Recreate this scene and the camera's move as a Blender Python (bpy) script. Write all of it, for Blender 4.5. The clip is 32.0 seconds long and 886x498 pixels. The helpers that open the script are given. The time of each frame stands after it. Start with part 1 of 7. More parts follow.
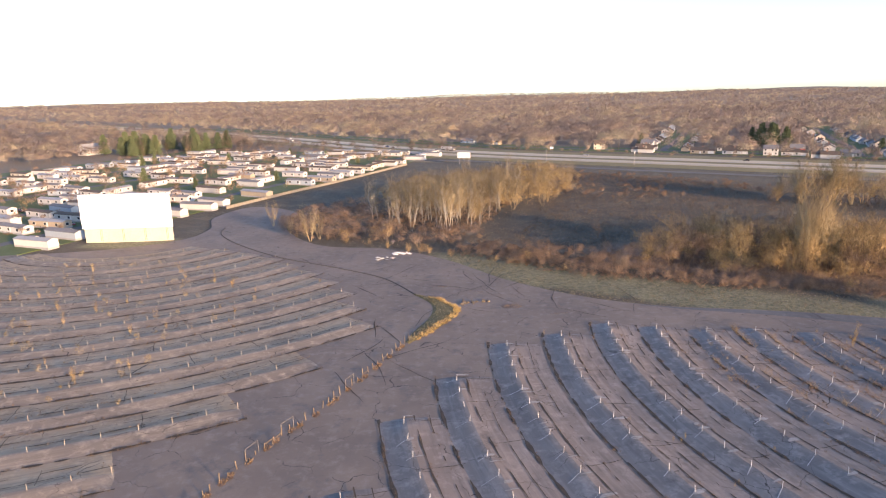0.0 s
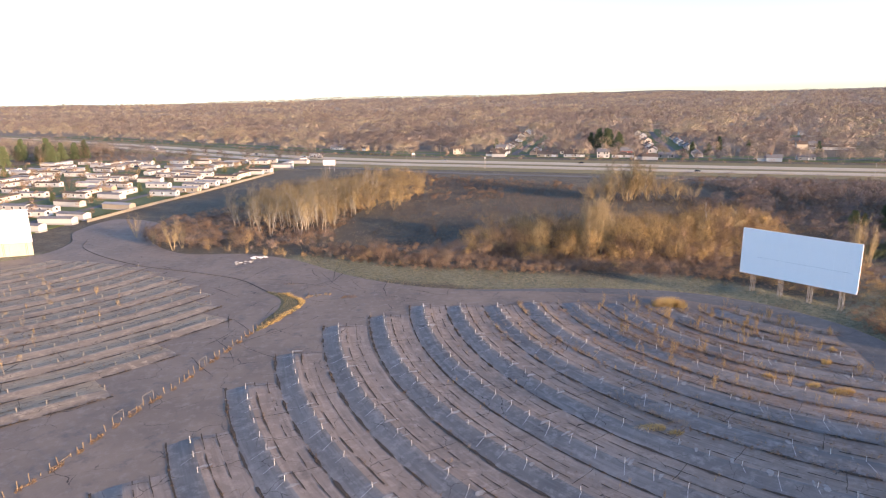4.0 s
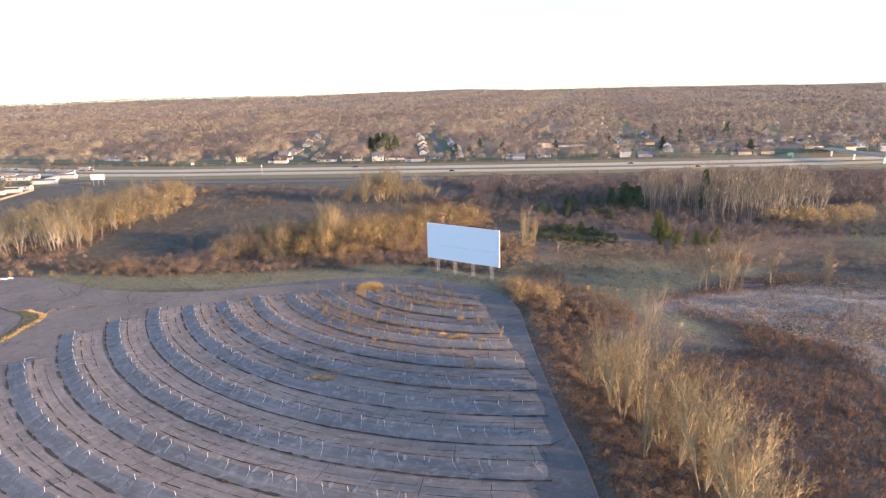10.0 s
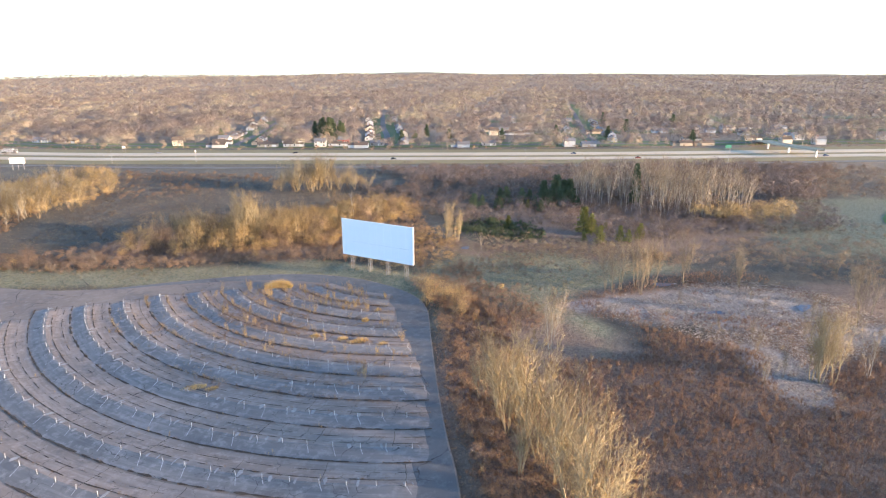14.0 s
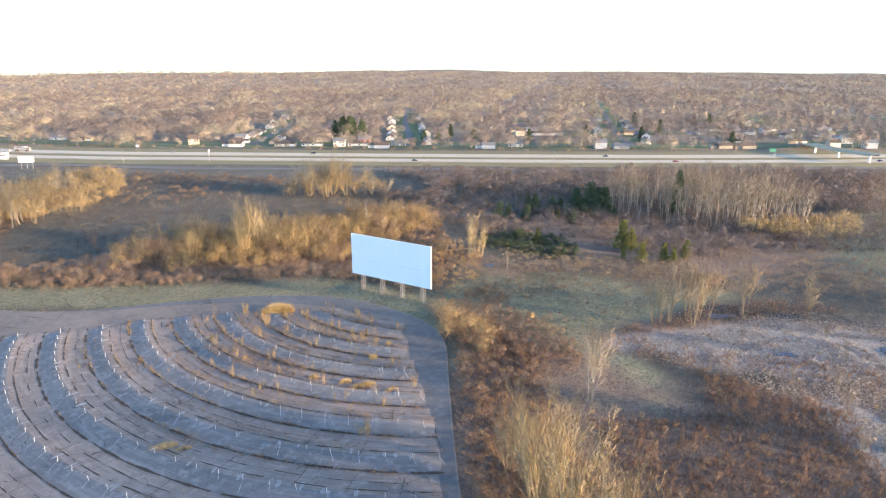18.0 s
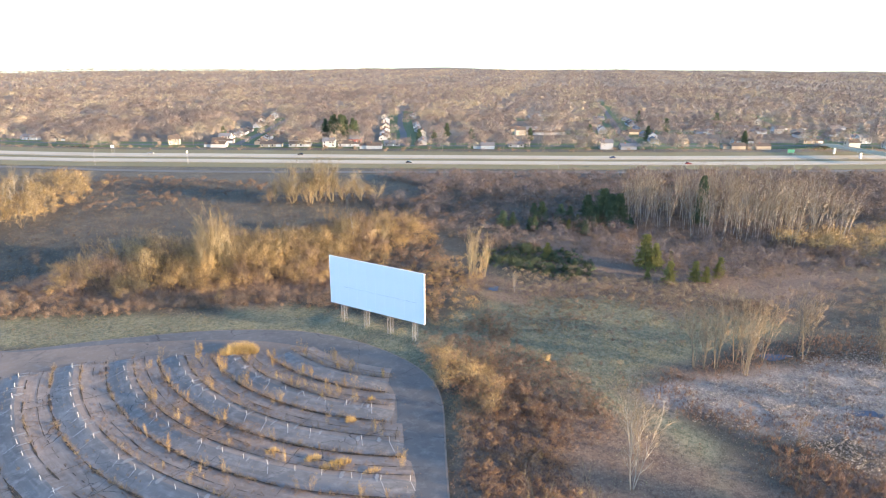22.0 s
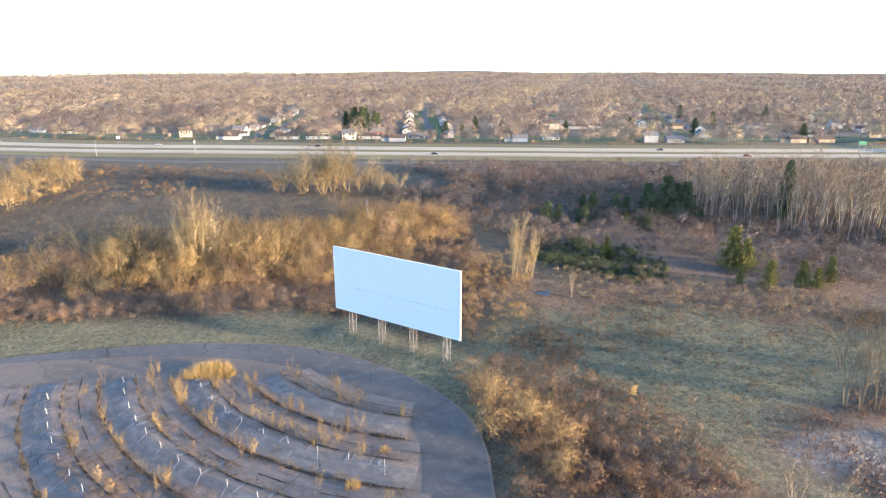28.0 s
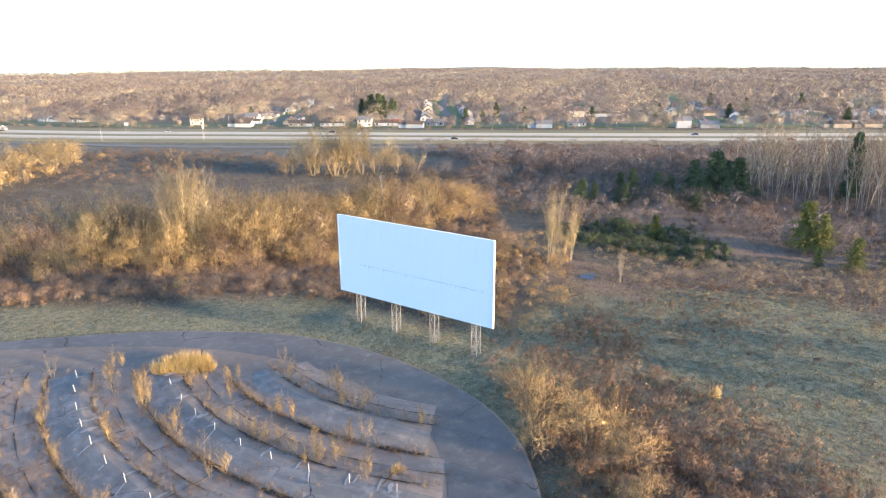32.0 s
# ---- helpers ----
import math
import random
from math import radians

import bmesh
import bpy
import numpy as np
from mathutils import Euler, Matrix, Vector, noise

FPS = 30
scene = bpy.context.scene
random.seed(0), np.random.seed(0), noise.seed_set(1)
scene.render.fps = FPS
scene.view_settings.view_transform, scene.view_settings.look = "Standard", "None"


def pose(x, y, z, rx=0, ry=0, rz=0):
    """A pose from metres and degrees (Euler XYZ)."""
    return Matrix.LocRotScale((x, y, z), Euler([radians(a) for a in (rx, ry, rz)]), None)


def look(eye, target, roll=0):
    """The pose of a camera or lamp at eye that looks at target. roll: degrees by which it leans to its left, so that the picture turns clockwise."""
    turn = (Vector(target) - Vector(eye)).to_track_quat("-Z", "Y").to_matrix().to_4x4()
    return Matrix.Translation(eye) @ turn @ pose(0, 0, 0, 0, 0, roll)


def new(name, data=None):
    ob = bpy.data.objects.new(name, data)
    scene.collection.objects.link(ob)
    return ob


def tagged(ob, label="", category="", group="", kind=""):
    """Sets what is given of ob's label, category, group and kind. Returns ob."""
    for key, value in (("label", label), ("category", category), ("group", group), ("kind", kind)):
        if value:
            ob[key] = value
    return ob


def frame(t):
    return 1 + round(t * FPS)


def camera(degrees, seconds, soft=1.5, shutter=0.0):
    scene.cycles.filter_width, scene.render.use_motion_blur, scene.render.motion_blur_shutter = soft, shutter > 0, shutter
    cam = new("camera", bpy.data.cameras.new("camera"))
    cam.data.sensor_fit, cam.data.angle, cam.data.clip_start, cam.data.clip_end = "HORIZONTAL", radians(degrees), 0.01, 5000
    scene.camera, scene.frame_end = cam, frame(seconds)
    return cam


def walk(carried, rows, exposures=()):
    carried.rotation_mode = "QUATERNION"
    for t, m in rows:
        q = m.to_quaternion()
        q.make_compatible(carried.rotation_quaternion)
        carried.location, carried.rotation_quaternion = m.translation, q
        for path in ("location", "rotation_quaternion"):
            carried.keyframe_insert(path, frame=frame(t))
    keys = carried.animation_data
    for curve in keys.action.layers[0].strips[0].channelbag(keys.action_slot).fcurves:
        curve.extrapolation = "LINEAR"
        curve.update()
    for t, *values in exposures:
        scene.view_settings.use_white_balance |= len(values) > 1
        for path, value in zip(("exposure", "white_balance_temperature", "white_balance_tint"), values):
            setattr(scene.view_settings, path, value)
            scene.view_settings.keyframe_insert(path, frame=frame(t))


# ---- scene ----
cam = camera(69.98, 32.0, soft=1.15)
# seconds, eye, turn
PATH = [
    (0.0, 0.00, 0.00, 54.00, 76.213, 1.124, -0.276),
    (0.5, 1.53, -4.02, 54.80, 76.190, 1.151, -1.615),
    (1.0, 3.19, -8.29, 55.54, 76.202, 1.204, -2.898),
    (1.5, 4.82, -12.51, 56.40, 76.189, 1.241, -4.209),
    (2.0, 6.42, -16.68, 57.35, 76.165, 1.234, -5.550),
    (2.5, 7.76, -21.16, 58.30, 76.222, 1.127, -7.013),
    (3.0, 8.94, -25.54, 59.26, 76.212, 1.109, -8.367),
    (3.5, 10.38, -29.89, 60.19, 76.174, 1.077, -9.616),
    (5.5, 16.26, -46.65, 63.51, 76.154, 1.104, -15.081),
    (6.0, 17.62, -50.75, 64.26, 76.146, 1.096, -16.507),
    (6.5, 19.17, -54.86, 65.07, 76.122, 1.122, -17.905),
    (7.0, 21.02, -58.99, 65.88, 76.074, 1.140, -19.301),
    (7.5, 22.67, -63.43, 66.71, 76.027, 1.217, -20.777),
    (8.0, 24.26, -67.69, 67.49, 75.997, 1.251, -22.116),
    (8.5, 25.84, -71.99, 68.23, 76.009, 1.281, -23.345),
    (9.0, 27.48, -76.06, 68.95, 75.985, 1.302, -24.786),
    (9.5, 29.07, -80.04, 69.88, 75.894, 1.372, -26.359),
    (10.0, 31.10, -83.99, 70.69, 75.666, 1.352, -27.535),
    (10.5, 33.48, -86.85, 71.32, 75.367, 1.268, -28.326),
    (11.0, 36.07, -88.92, 71.94, 75.095, 1.144, -29.406),
    (11.5, 38.59, -90.08, 72.45, 74.777, 1.021, -31.156),
    (12.0, 40.92, -90.36, 72.80, 74.553, 0.846, -32.113),
    (12.5, 43.19, -89.97, 73.09, 74.391, 0.679, -32.376),
    (13.0, 45.30, -89.01, 73.35, 74.302, 0.501, -32.327),
    (13.5, 47.52, -87.59, 73.50, 74.232, 0.354, -31.804),
    (14.0, 49.72, -85.70, 73.58, 74.135, 0.150, -30.841),
    (14.5, 51.76, -83.37, 73.56, 74.027, -0.019, -30.041),
    (15.0, 53.47, -80.76, 73.43, 74.001, -0.088, -29.641),
    (15.5, 54.96, -77.88, 73.33, 73.999, -0.141, -29.202),
    (17.5, 62.53, -65.18, 73.46, 73.910, 0.027, -28.570),
    (18.0, 64.60, -61.35, 73.36, 73.916, -0.042, -28.621),
    (18.5, 66.75, -57.47, 73.16, 74.005, -0.081, -28.652),
    (19.0, 68.84, -53.60, 72.99, 74.082, -0.104, -28.763),
    (19.5, 71.01, -49.83, 72.94, 74.070, -0.022, -28.841),
    (20.0, 73.23, -46.19, 72.95, 74.036, -0.007, -28.832),
    (20.5, 74.96, -42.15, 72.82, 73.961, 0.002, -28.909),
    (21.0, 77.06, -38.24, 72.35, 73.882, -0.055, -28.951),
    (21.5, 79.35, -34.37, 71.65, 73.835, -0.084, -28.929),
    (22.0, 81.49, -30.58, 70.90, 73.779, -0.076, -28.958),
    (22.5, 83.43, -27.02, 69.98, 73.718, 0.046, -28.995),
    (23.0, 85.28, -23.43, 68.88, 73.712, 0.165, -29.044),
    (23.5, 87.16, -19.50, 67.52, 73.700, 0.123, -28.984),
    (24.0, 88.89, -15.51, 66.08, 73.678, 0.079, -28.815),
    (24.5, 90.64, -11.45, 64.66, 73.721, 0.064, -28.530),
    (25.0, 92.14, -7.83, 63.30, 73.752, 0.060, -28.332),
    (25.5, 93.38, -4.53, 62.03, 73.796, 0.034, -28.238),
    (27.5, 97.38, 5.20, 56.96, 74.111, 0.132, -27.313),
    (28.0, 98.11, 7.19, 55.64, 74.225, 0.044, -26.830),
    (28.5, 99.22, 9.80, 54.14, 74.247, 0.030, -26.439),
    (29.0, 100.31, 12.39, 52.66, 74.247, 0.093, -26.150),
    (29.5, 101.38, 14.94, 51.31, 74.174, 0.210, -25.976),
    (30.0, 102.43, 17.30, 49.91, 74.170, 0.232, -25.751),
    (30.5, 103.35, 19.74, 48.45, 74.165, 0.252, -25.578),
    (31.0, 104.37, 22.31, 47.00, 74.149, 0.260, -25.413),
    (31.5, 105.38, 24.81, 45.57, 74.107, 0.263, -25.335),
    (32.0, 106.29, 27.12, 44.34, 74.067, 0.369, -25.268),
]
EXPOSURES = [(0.0, 1.94, 7050, 18), (6.0, 2.12, 7000, 17), (9.0, 2.17, 6900, 15), (10.5, 2.21, 6810, 13), (13.0, 2.44, 6660, 9), (14.0, 2.51, 6600, 8), (19.0, 2.57, 6480, 5), (32.0, 2.58, 6480, 5)]
walk(cam, [(t, pose(*row)) for t, *row in PATH], EXPOSURES)

# ---- world and sun ----
SUN_TO = Vector((0.66, -0.75, 0.0)).normalized()
SUN_UP = radians(8.5)
world = bpy.data.worlds.new("sky")
scene.world = world
world.use_nodes = True
wn = world.node_tree.nodes
sky = wn.new("ShaderNodeTexSky")
sky.sky_type = "NISHITA"
sky.sun_disc = False
sky.sun_elevation = SUN_UP
sky.sun_rotation = math.atan2(SUN_TO.x, SUN_TO.y)
sky.air_density, sky.dust_density, sky.ozone_density = 0.62, 0.7, 2.0
wn["Background"].inputs["Strength"].default_value = 0.15
world.node_tree.links.new(sky.outputs[0], wn["Background"].inputs["Color"])
sun = new("sun", bpy.data.lights.new("sun", "SUN"))
sun.data.energy, sun.data.angle, sun.data.color = 3.1, radians(4.0), (1.0, 0.69, 0.42)
sun.matrix_world = look(Vector((SUN_TO.x * math.cos(SUN_UP), SUN_TO.y * math.cos(SUN_UP), math.sin(SUN_UP))) * 500, (0, 0, 0))


# ---- materials ----
def nodes_of(name):
    m = bpy.data.materials.new(name)
    m.use_nodes = True
    return m, m.node_tree.nodes, m.node_tree.links, m.node_tree.nodes["Principled BSDF"]


def add(nt, kind, **values):
    n = nt.new(kind)
    for key, v in values.items():
        n.inputs[key].default_value = v
    return n


def mixed(nt, links, fac, a, b):
    n = nt.new("ShaderNodeMix")
    n.data_type = "RGBA"
    for sock, v in ((n.inputs[0], fac), (n.inputs[6], a), (n.inputs[7], b)):
        if isinstance(v, bpy.types.NodeSocket):
            links.new(v, sock)
        else:
            sock.default_value = v if isinstance(v, (int, float)) else (*v, 1.0)
    return n.outputs[2]


def ramp(nt, links, fac, lo, hi):
    n = nt.new("ShaderNodeMapRange")
    n.inputs[1].default_value, n.inputs[2].default_value = lo, hi
    links.new(fac, n.inputs[0])
    return n.outputs[0]


def noisy(nt, links, scale, detail=4.0, coords=None, rough=0.6):
    n = add(nt, "ShaderNodeTexNoise", Scale=scale, Detail=detail, Roughness=rough)
    if coords is not None:
        links.new(coords, n.inputs["Vector"])
    return n.outputs["Fac"]


def surface(name, dark, light, scale=1.0, fine=12.0, roughness=0.85, bump=0.3, metallic=0.0, spots=None):
    """Two tones mixed by a coarse and a fine noise, with relief; spots: a third tone in patches."""
    m, nt, links, bsdf = nodes_of(name)
    co = nt.new("ShaderNodeTexCoord").outputs["Object"]
    a, b = noisy(nt, links, scale, 5.0, co), noisy(nt, links, fine, 6.0, co, 0.7)
    fac = nt.new("ShaderNodeMath")
    fac.operation = "MULTIPLY_ADD"
    links.new(a, fac.inputs[0]), links.new(b, fac.inputs[2])
    fac.inputs[1].default_value = 1.0
    col = mixed(nt, links, ramp(nt, links, fac.outputs[0], 0.65, 1.35), dark, light)
    if spots:
        col = mixed(nt, links, ramp(nt, links, noisy(nt, links, scale * 2.7, 6.0, co, 0.7), 0.56, 0.66), col, spots)
    links.new(col, bsdf.inputs["Base Color"])
    bsdf.inputs["Roughness"].default_value, bsdf.inputs["Metallic"].default_value = roughness, metallic
    if bump:
        bm = add(nt, "ShaderNodeBump", Strength=bump, Distance=0.05)
        links.new(b, bm.inputs["Height"]), links.new(bm.outputs[0], bsdf.inputs["Normal"])
    return m


def twiggy(name, tones, roughness=0.8, per_object=0.35):
    """Twigs, stalks and leaves: tones by each piece, and a little by each plant."""
    m, nt, links, bsdf = nodes_of(name)
    r = nt.new("ShaderNodeValToRGB")
    r.color_ramp.interpolation = "LINEAR"
    while len(r.color_ramp.elements) < len(tones):
        r.color_ramp.elements.new(0.5)
    for i, t in enumerate(tones):
        r.color_ramp.elements[i].position = i / (len(tones) - 1)
        r.color_ramp.elements[i].color = (*t, 1.0)
    fac = nt.new("ShaderNodeMix")
    fac.inputs[0].default_value = per_object
    links.new(nt.new("ShaderNodeNewGeometry").outputs["Random Per Island"], fac.inputs[2])
    links.new(nt.new("ShaderNodeObjectInfo").outputs["Random"], fac.inputs[3])
    links.new(fac.outputs[0], r.inputs[0])
    links.new(r.outputs[0], bsdf.inputs["Base Color"])
    bsdf.inputs["Roughness"].default_value = roughness
    return m


def asphalt(name, dark, light, crack, crack_scale, pale, stain, arcs=0.0):
    """Old asphalt: mottled, with a net of dark cracks, pale worn patches and patched stains."""
    m, nt, links, bsdf = nodes_of(name)
    co = nt.new("ShaderNodeTexCoord").outputs["Object"]
    warp = add(nt, "ShaderNodeTexNoise", Scale=0.35, Detail=4.0)
    links.new(co, warp.inputs["Vector"])
    vec = nt.new("ShaderNodeVectorMath")
    vec.operation = "MULTIPLY_ADD"
    links.new(warp.outputs["Color"], vec.inputs[0]), links.new(co, vec.inputs[2])
    vec.inputs[1].default_value = (3.0, 3.0, 0.0)
    vor = add(nt, "ShaderNodeTexVoronoi", Scale=crack_scale)
    vor.feature = "DISTANCE_TO_EDGE"
    links.new(vec.outputs[0], vor.inputs["Vector"])
    big, mid, fine = noisy(nt, links, 0.05, 5.0, co), noisy(nt, links, 0.45, 6.0, co, 0.7), noisy(nt, links, 9.0, 5.0, co, 0.7)
    col = mixed(nt, links, ramp(nt, links, big, 0.35, 0.65), dark, light)
    col = mixed(nt, links, ramp(nt, links, mid, 0.50, 0.74), col, pale)
    col = mixed(nt, links, ramp(nt, links, noisy(nt, links, 0.17, 6.0, co, 0.75), 0.54, 0.70), col, stain)
    if arcs:
        # worn and dusty bands that run round the object's own centre, as the wheels went
        sep = nt.new("ShaderNodeSeparateXYZ")
        links.new(co, sep.inputs[0])
        ang, far, turn, at = (nt.new(k) for k in ("ShaderNodeMath", "ShaderNodeVectorMath", "ShaderNodeMath", "ShaderNodeCombineXYZ"))
        ang.operation, far.operation, turn.operation = "ARCTAN2", "LENGTH", "MULTIPLY"
        links.new(sep.outputs[1], ang.inputs[0]), links.new(sep.outputs[0], ang.inputs[1]), links.new(co, far.inputs[0])
        links.new(ang.outputs[0], turn.inputs[0])
        turn.inputs[1].default_value = 9.0
        links.new(far.outputs["Value"], at.inputs[0]), links.new(turn.outputs[0], at.inputs[1])
        for scale, lo, hi, tone in ((0.75, 0.50, 0.72, pale), (1.15, 0.52, 0.70, stain), (2.6, 0.58, 0.70, dark)):
            band = nt.new("ShaderNodeMath")
            band.operation = "MULTIPLY"
            links.new(ramp(nt, links, noisy(nt, links, scale, 3.0, at.outputs[0], 0.6), lo, hi), band.inputs[0])
            band.inputs[1].default_value = arcs
            col = mixed(nt, links, band.outputs[0], col, tone)
    soot = nt.new("ShaderNodeMath")
    soot.operation = "MULTIPLY"
    links.new(ramp(nt, links, fine, 0.35, 0.7), soot.inputs[0])
    soot.inputs[1].default_value = 0.35
    col = mixed(nt, links, soot.outputs[0], col, dark)
    line = ramp(nt, links, vor.outputs["Distance"], 0.010, 0.003)
    some = nt.new("ShaderNodeMath")
    some.operation = "MULTIPLY"
    links.new(line, some.inputs[0]), links.new(ramp(nt, links, noisy(nt, links, 0.12, 3.0, co), 0.47, 0.62), some.inputs[1])
    col = mixed(nt, links, some.outputs[0], col, crack)
    links.new(col, bsdf.inputs["Base Color"])
    bsdf.inputs["Roughness"].default_value = 0.85
    bm = add(nt, "ShaderNodeBump", Strength=0.25, Distance=0.03)
    links.new(fine, bm.inputs["Height"]), links.new(bm.outputs[0], bsdf.inputs["Normal"])
    return m


# the lane's brown is dust and also warm sunlight mixed into the colour
LANE = asphalt("old_asphalt", (0.160, 0.131, 0.113), (0.232, 0.188, 0.160), (0.029, 0.022, 0.019), 0.17, (0.310, 0.262, 0.228), (0.112, 0.093, 0.083), 0.55)
BANK = asphalt("ramp_asphalt", (0.112, 0.108, 0.108), (0.168, 0.161, 0.157), (0.032, 0.029, 0.027), 0.20, (0.275, 0.264, 0.256), (0.086, 0.081, 0.079), 0.45)
# tan pair for LOT_A: low sunlight painted in as a brighter, yellower base
LANE_TAN = asphalt("dusty_bleached_asphalt", (0.235, 0.180, 0.122), (0.330, 0.256, 0.172), (0.029, 0.022, 0.019), 0.17, (0.420, 0.338, 0.236), (0.140, 0.113, 0.090), 0.55)
BANK_TAN = asphalt("bleached_ramp_asphalt", (0.150, 0.124, 0.104), (0.225, 0.184, 0.145), (0.032, 0.027, 0.024), 0.20, (0.385, 0.322, 0.250), (0.092, 0.078, 0.068), 0.45)
DRIVE = asphalt("drive_asphalt", (0.130, 0.106, 0.090), (0.198, 0.157, 0.126), (0.030, 0.024, 0.020), 0.12, (0.225, 0.192, 0.172), (0.092, 0.088, 0.088))
EAST_DRIVE = asphalt("dark_smooth_asphalt", (0.080, 0.079, 0.081), (0.118, 0.115, 0.115), (0.033, 0.029, 0.028), 0.07, (0.165, 0.161, 0.157), (0.054, 0.054, 0.058))
KERB = surface("dark_broken_kerb", (0.045, 0.038, 0.033), (0.12, 0.10, 0.085), 0.8, 5.0, 0.9, 0.4)
SOIL = surface("joint_soil", (0.030, 0.024, 0.019), (0.075, 0.056, 0.042), 1.2, 6.0, 0.95, 0.5)
CONCRETE = surface("road_concrete", (0.375, 0.318, 0.232), (0.455, 0.390, 0.290), 0.05, 0.6, 0.8, 0.1)
TARMAC = surface("street_tarmac", (0.075, 0.074, 0.071), (0.120, 0.116, 0.112), 0.05, 0.8, 0.9, 0.1)
SCUFF = surface("scuffed_pale_asphalt", (0.17, 0.158, 0.148), (0.335, 0.318, 0.30), 0.9, 5.0, 0.85, 0.2)
PAINT = surface("worn_white_paint", (0.208, 0.208, 0.212), (0.496, 0.496, 0.496), 1.5, 9.0, 0.7, 0.1)
POST = surface("white_post_paint", (0.42, 0.41, 0.395), (0.60, 0.59, 0.575), 2.0, 15.0, 0.6, 0.1)
SCREEN = surface("screen_paint", (0.86, 0.87, 0.88), (0.90, 0.90, 0.90), 0.15, 2.0, 0.65, 0.02)
BASE = surface("screen_base_wall", (0.40, 0.365, 0.28), (0.50, 0.46, 0.37), 0.2, 3.0, 0.8, 0.1)
RUST = surface("rusty_steel", (0.20, 0.10, 0.06), (0.34, 0.20, 0.13), 0.8, 9.0, 0.8, 0.2)
STEEL = surface("galvanised_steel", (0.24, 0.225, 0.215), (0.36, 0.345, 0.335), 1.5, 9.0, 0.55, 0.1, 0.4)
DULL_STEEL = surface("dull_weathered_steel", (0.13, 0.115, 0.10), (0.22, 0.20, 0.18), 1.5, 9.0, 0.6, 0.1, 0.3)
TIMBER = surface("weathered_timber", (0.10, 0.074, 0.050), (0.19, 0.145, 0.098), 1.0, 14.0, 0.85, 0.3)
PALE_TIMBER = surface("pale_weathered_boards", (0.17, 0.15, 0.12), (0.25, 0.225, 0.185), 1.0, 14.0, 0.85, 0.3)
BARK = surface("pale_bark", (0.169, 0.130, 0.084), (0.281, 0.225, 0.152), 1.2, 8.0, 0.9, 0.3)
BARK_PALE = surface("whitish_bark", (0.27, 0.235, 0.19), (0.42, 0.38, 0.32), 1.2, 8.0, 0.9, 0.3)
BARK_GOLD = surface("golden_bark", (0.25, 0.195, 0.115), (0.39, 0.32, 0.205), 1.2, 8.0, 0.9, 0.3)
BARK_DARK = surface("grey_brown_bark", (0.072, 0.054, 0.042), (0.135, 0.103, 0.077), 1.2, 8.0, 0.9, 0.3)
TWIG_GOLD = twiggy("golden_twigs", [(0.167, 0.121, 0.063), (0.273, 0.202, 0.104), (0.352, 0.277, 0.151), (0.392, 0.326, 0.202)])
TWIG_TAN = twiggy("tan_twigs", [(0.165, 0.120, 0.075), (0.260, 0.195, 0.118), (0.340, 0.265, 0.170), (0.380, 0.310, 0.215)])
TWIG_RED = twiggy("russet_twigs", [(0.130, 0.088, 0.064), (0.215, 0.138, 0.092), (0.290, 0.195, 0.126), (0.335, 0.245, 0.165)])
TWIG_ORANGE = twiggy("orange_brown_twigs", [(0.200, 0.130, 0.058), (0.340, 0.225, 0.095), (0.445, 0.312, 0.138), (0.500, 0.378, 0.190)])
TWIG_RUSSET = twiggy("dark_russet_twigs", [(0.085, 0.057, 0.045), (0.150, 0.096, 0.066), (0.205, 0.136, 0.090), (0.245, 0.178, 0.124)])
TWIG_GREY = twiggy("grey_twigs", [(0.079, 0.061, 0.054), (0.122, 0.094, 0.076), (0.173, 0.133, 0.101), (0.202, 0.151, 0.108)])
TWIG_MAUVE = twiggy("mauve_grey_twigs", [(0.098, 0.078, 0.076), (0.150, 0.119, 0.112), (0.205, 0.164, 0.148), (0.240, 0.192, 0.165)])
TWIG_RUST = twiggy("rust_orange_twigs", [(0.170, 0.092, 0.047), (0.270, 0.150, 0.076), (0.350, 0.208, 0.108), (0.400, 0.270, 0.160)])
STRAW = twiggy("yellow_dry_grass", [(0.313, 0.198, 0.067), (0.432, 0.302, 0.115), (0.534, 0.406, 0.192)])
WEED = twiggy("dry_weeds", [(0.108, 0.068, 0.043), (0.187, 0.119, 0.065), (0.259, 0.173, 0.094)])
REED = twiggy("dry_reeds", [(0.150, 0.086, 0.060), (0.215, 0.124, 0.084), (0.280, 0.168, 0.112), (0.350, 0.228, 0.156)])
REED_PALE = twiggy("bleached_reeds", [(0.250, 0.215, 0.192), (0.400, 0.355, 0.318), (0.540, 0.490, 0.440)])
GRASS = twiggy("winter_grass", [(0.130, 0.138, 0.062), (0.225, 0.204, 0.104), (0.320, 0.268, 0.150), (0.390, 0.320, 0.195)])
NEEDLE = twiggy("pine_needles", [(0.054, 0.078, 0.044), (0.092, 0.122, 0.062), (0.145, 0.170, 0.086)])
NEEDLE_GOLD = twiggy("yellow_green_needles", [(0.110, 0.115, 0.032), (0.200, 0.195, 0.055), (0.290, 0.265, 0.085)])
# twig tones paler and greyer than the near ones: distance haze in the colour
FAR_HAZE_TONES = [twiggy("far_grey_twigs", [(0.158, 0.130, 0.124), (0.184, 0.152, 0.142)], per_object=0.1), twiggy("far_russet_twigs", [(0.240, 0.184, 0.153), (0.268, 0.207, 0.171)], per_object=0.1),
             twiggy("far_tan_twigs", [(0.296, 0.238, 0.180), (0.328, 0.266, 0.204)], per_object=0.1), twiggy("far_golden_twigs", [(0.378, 0.312, 0.208), (0.418, 0.350, 0.240)], per_object=0.1)]
WATER = nodes_of("dark_water")[0]
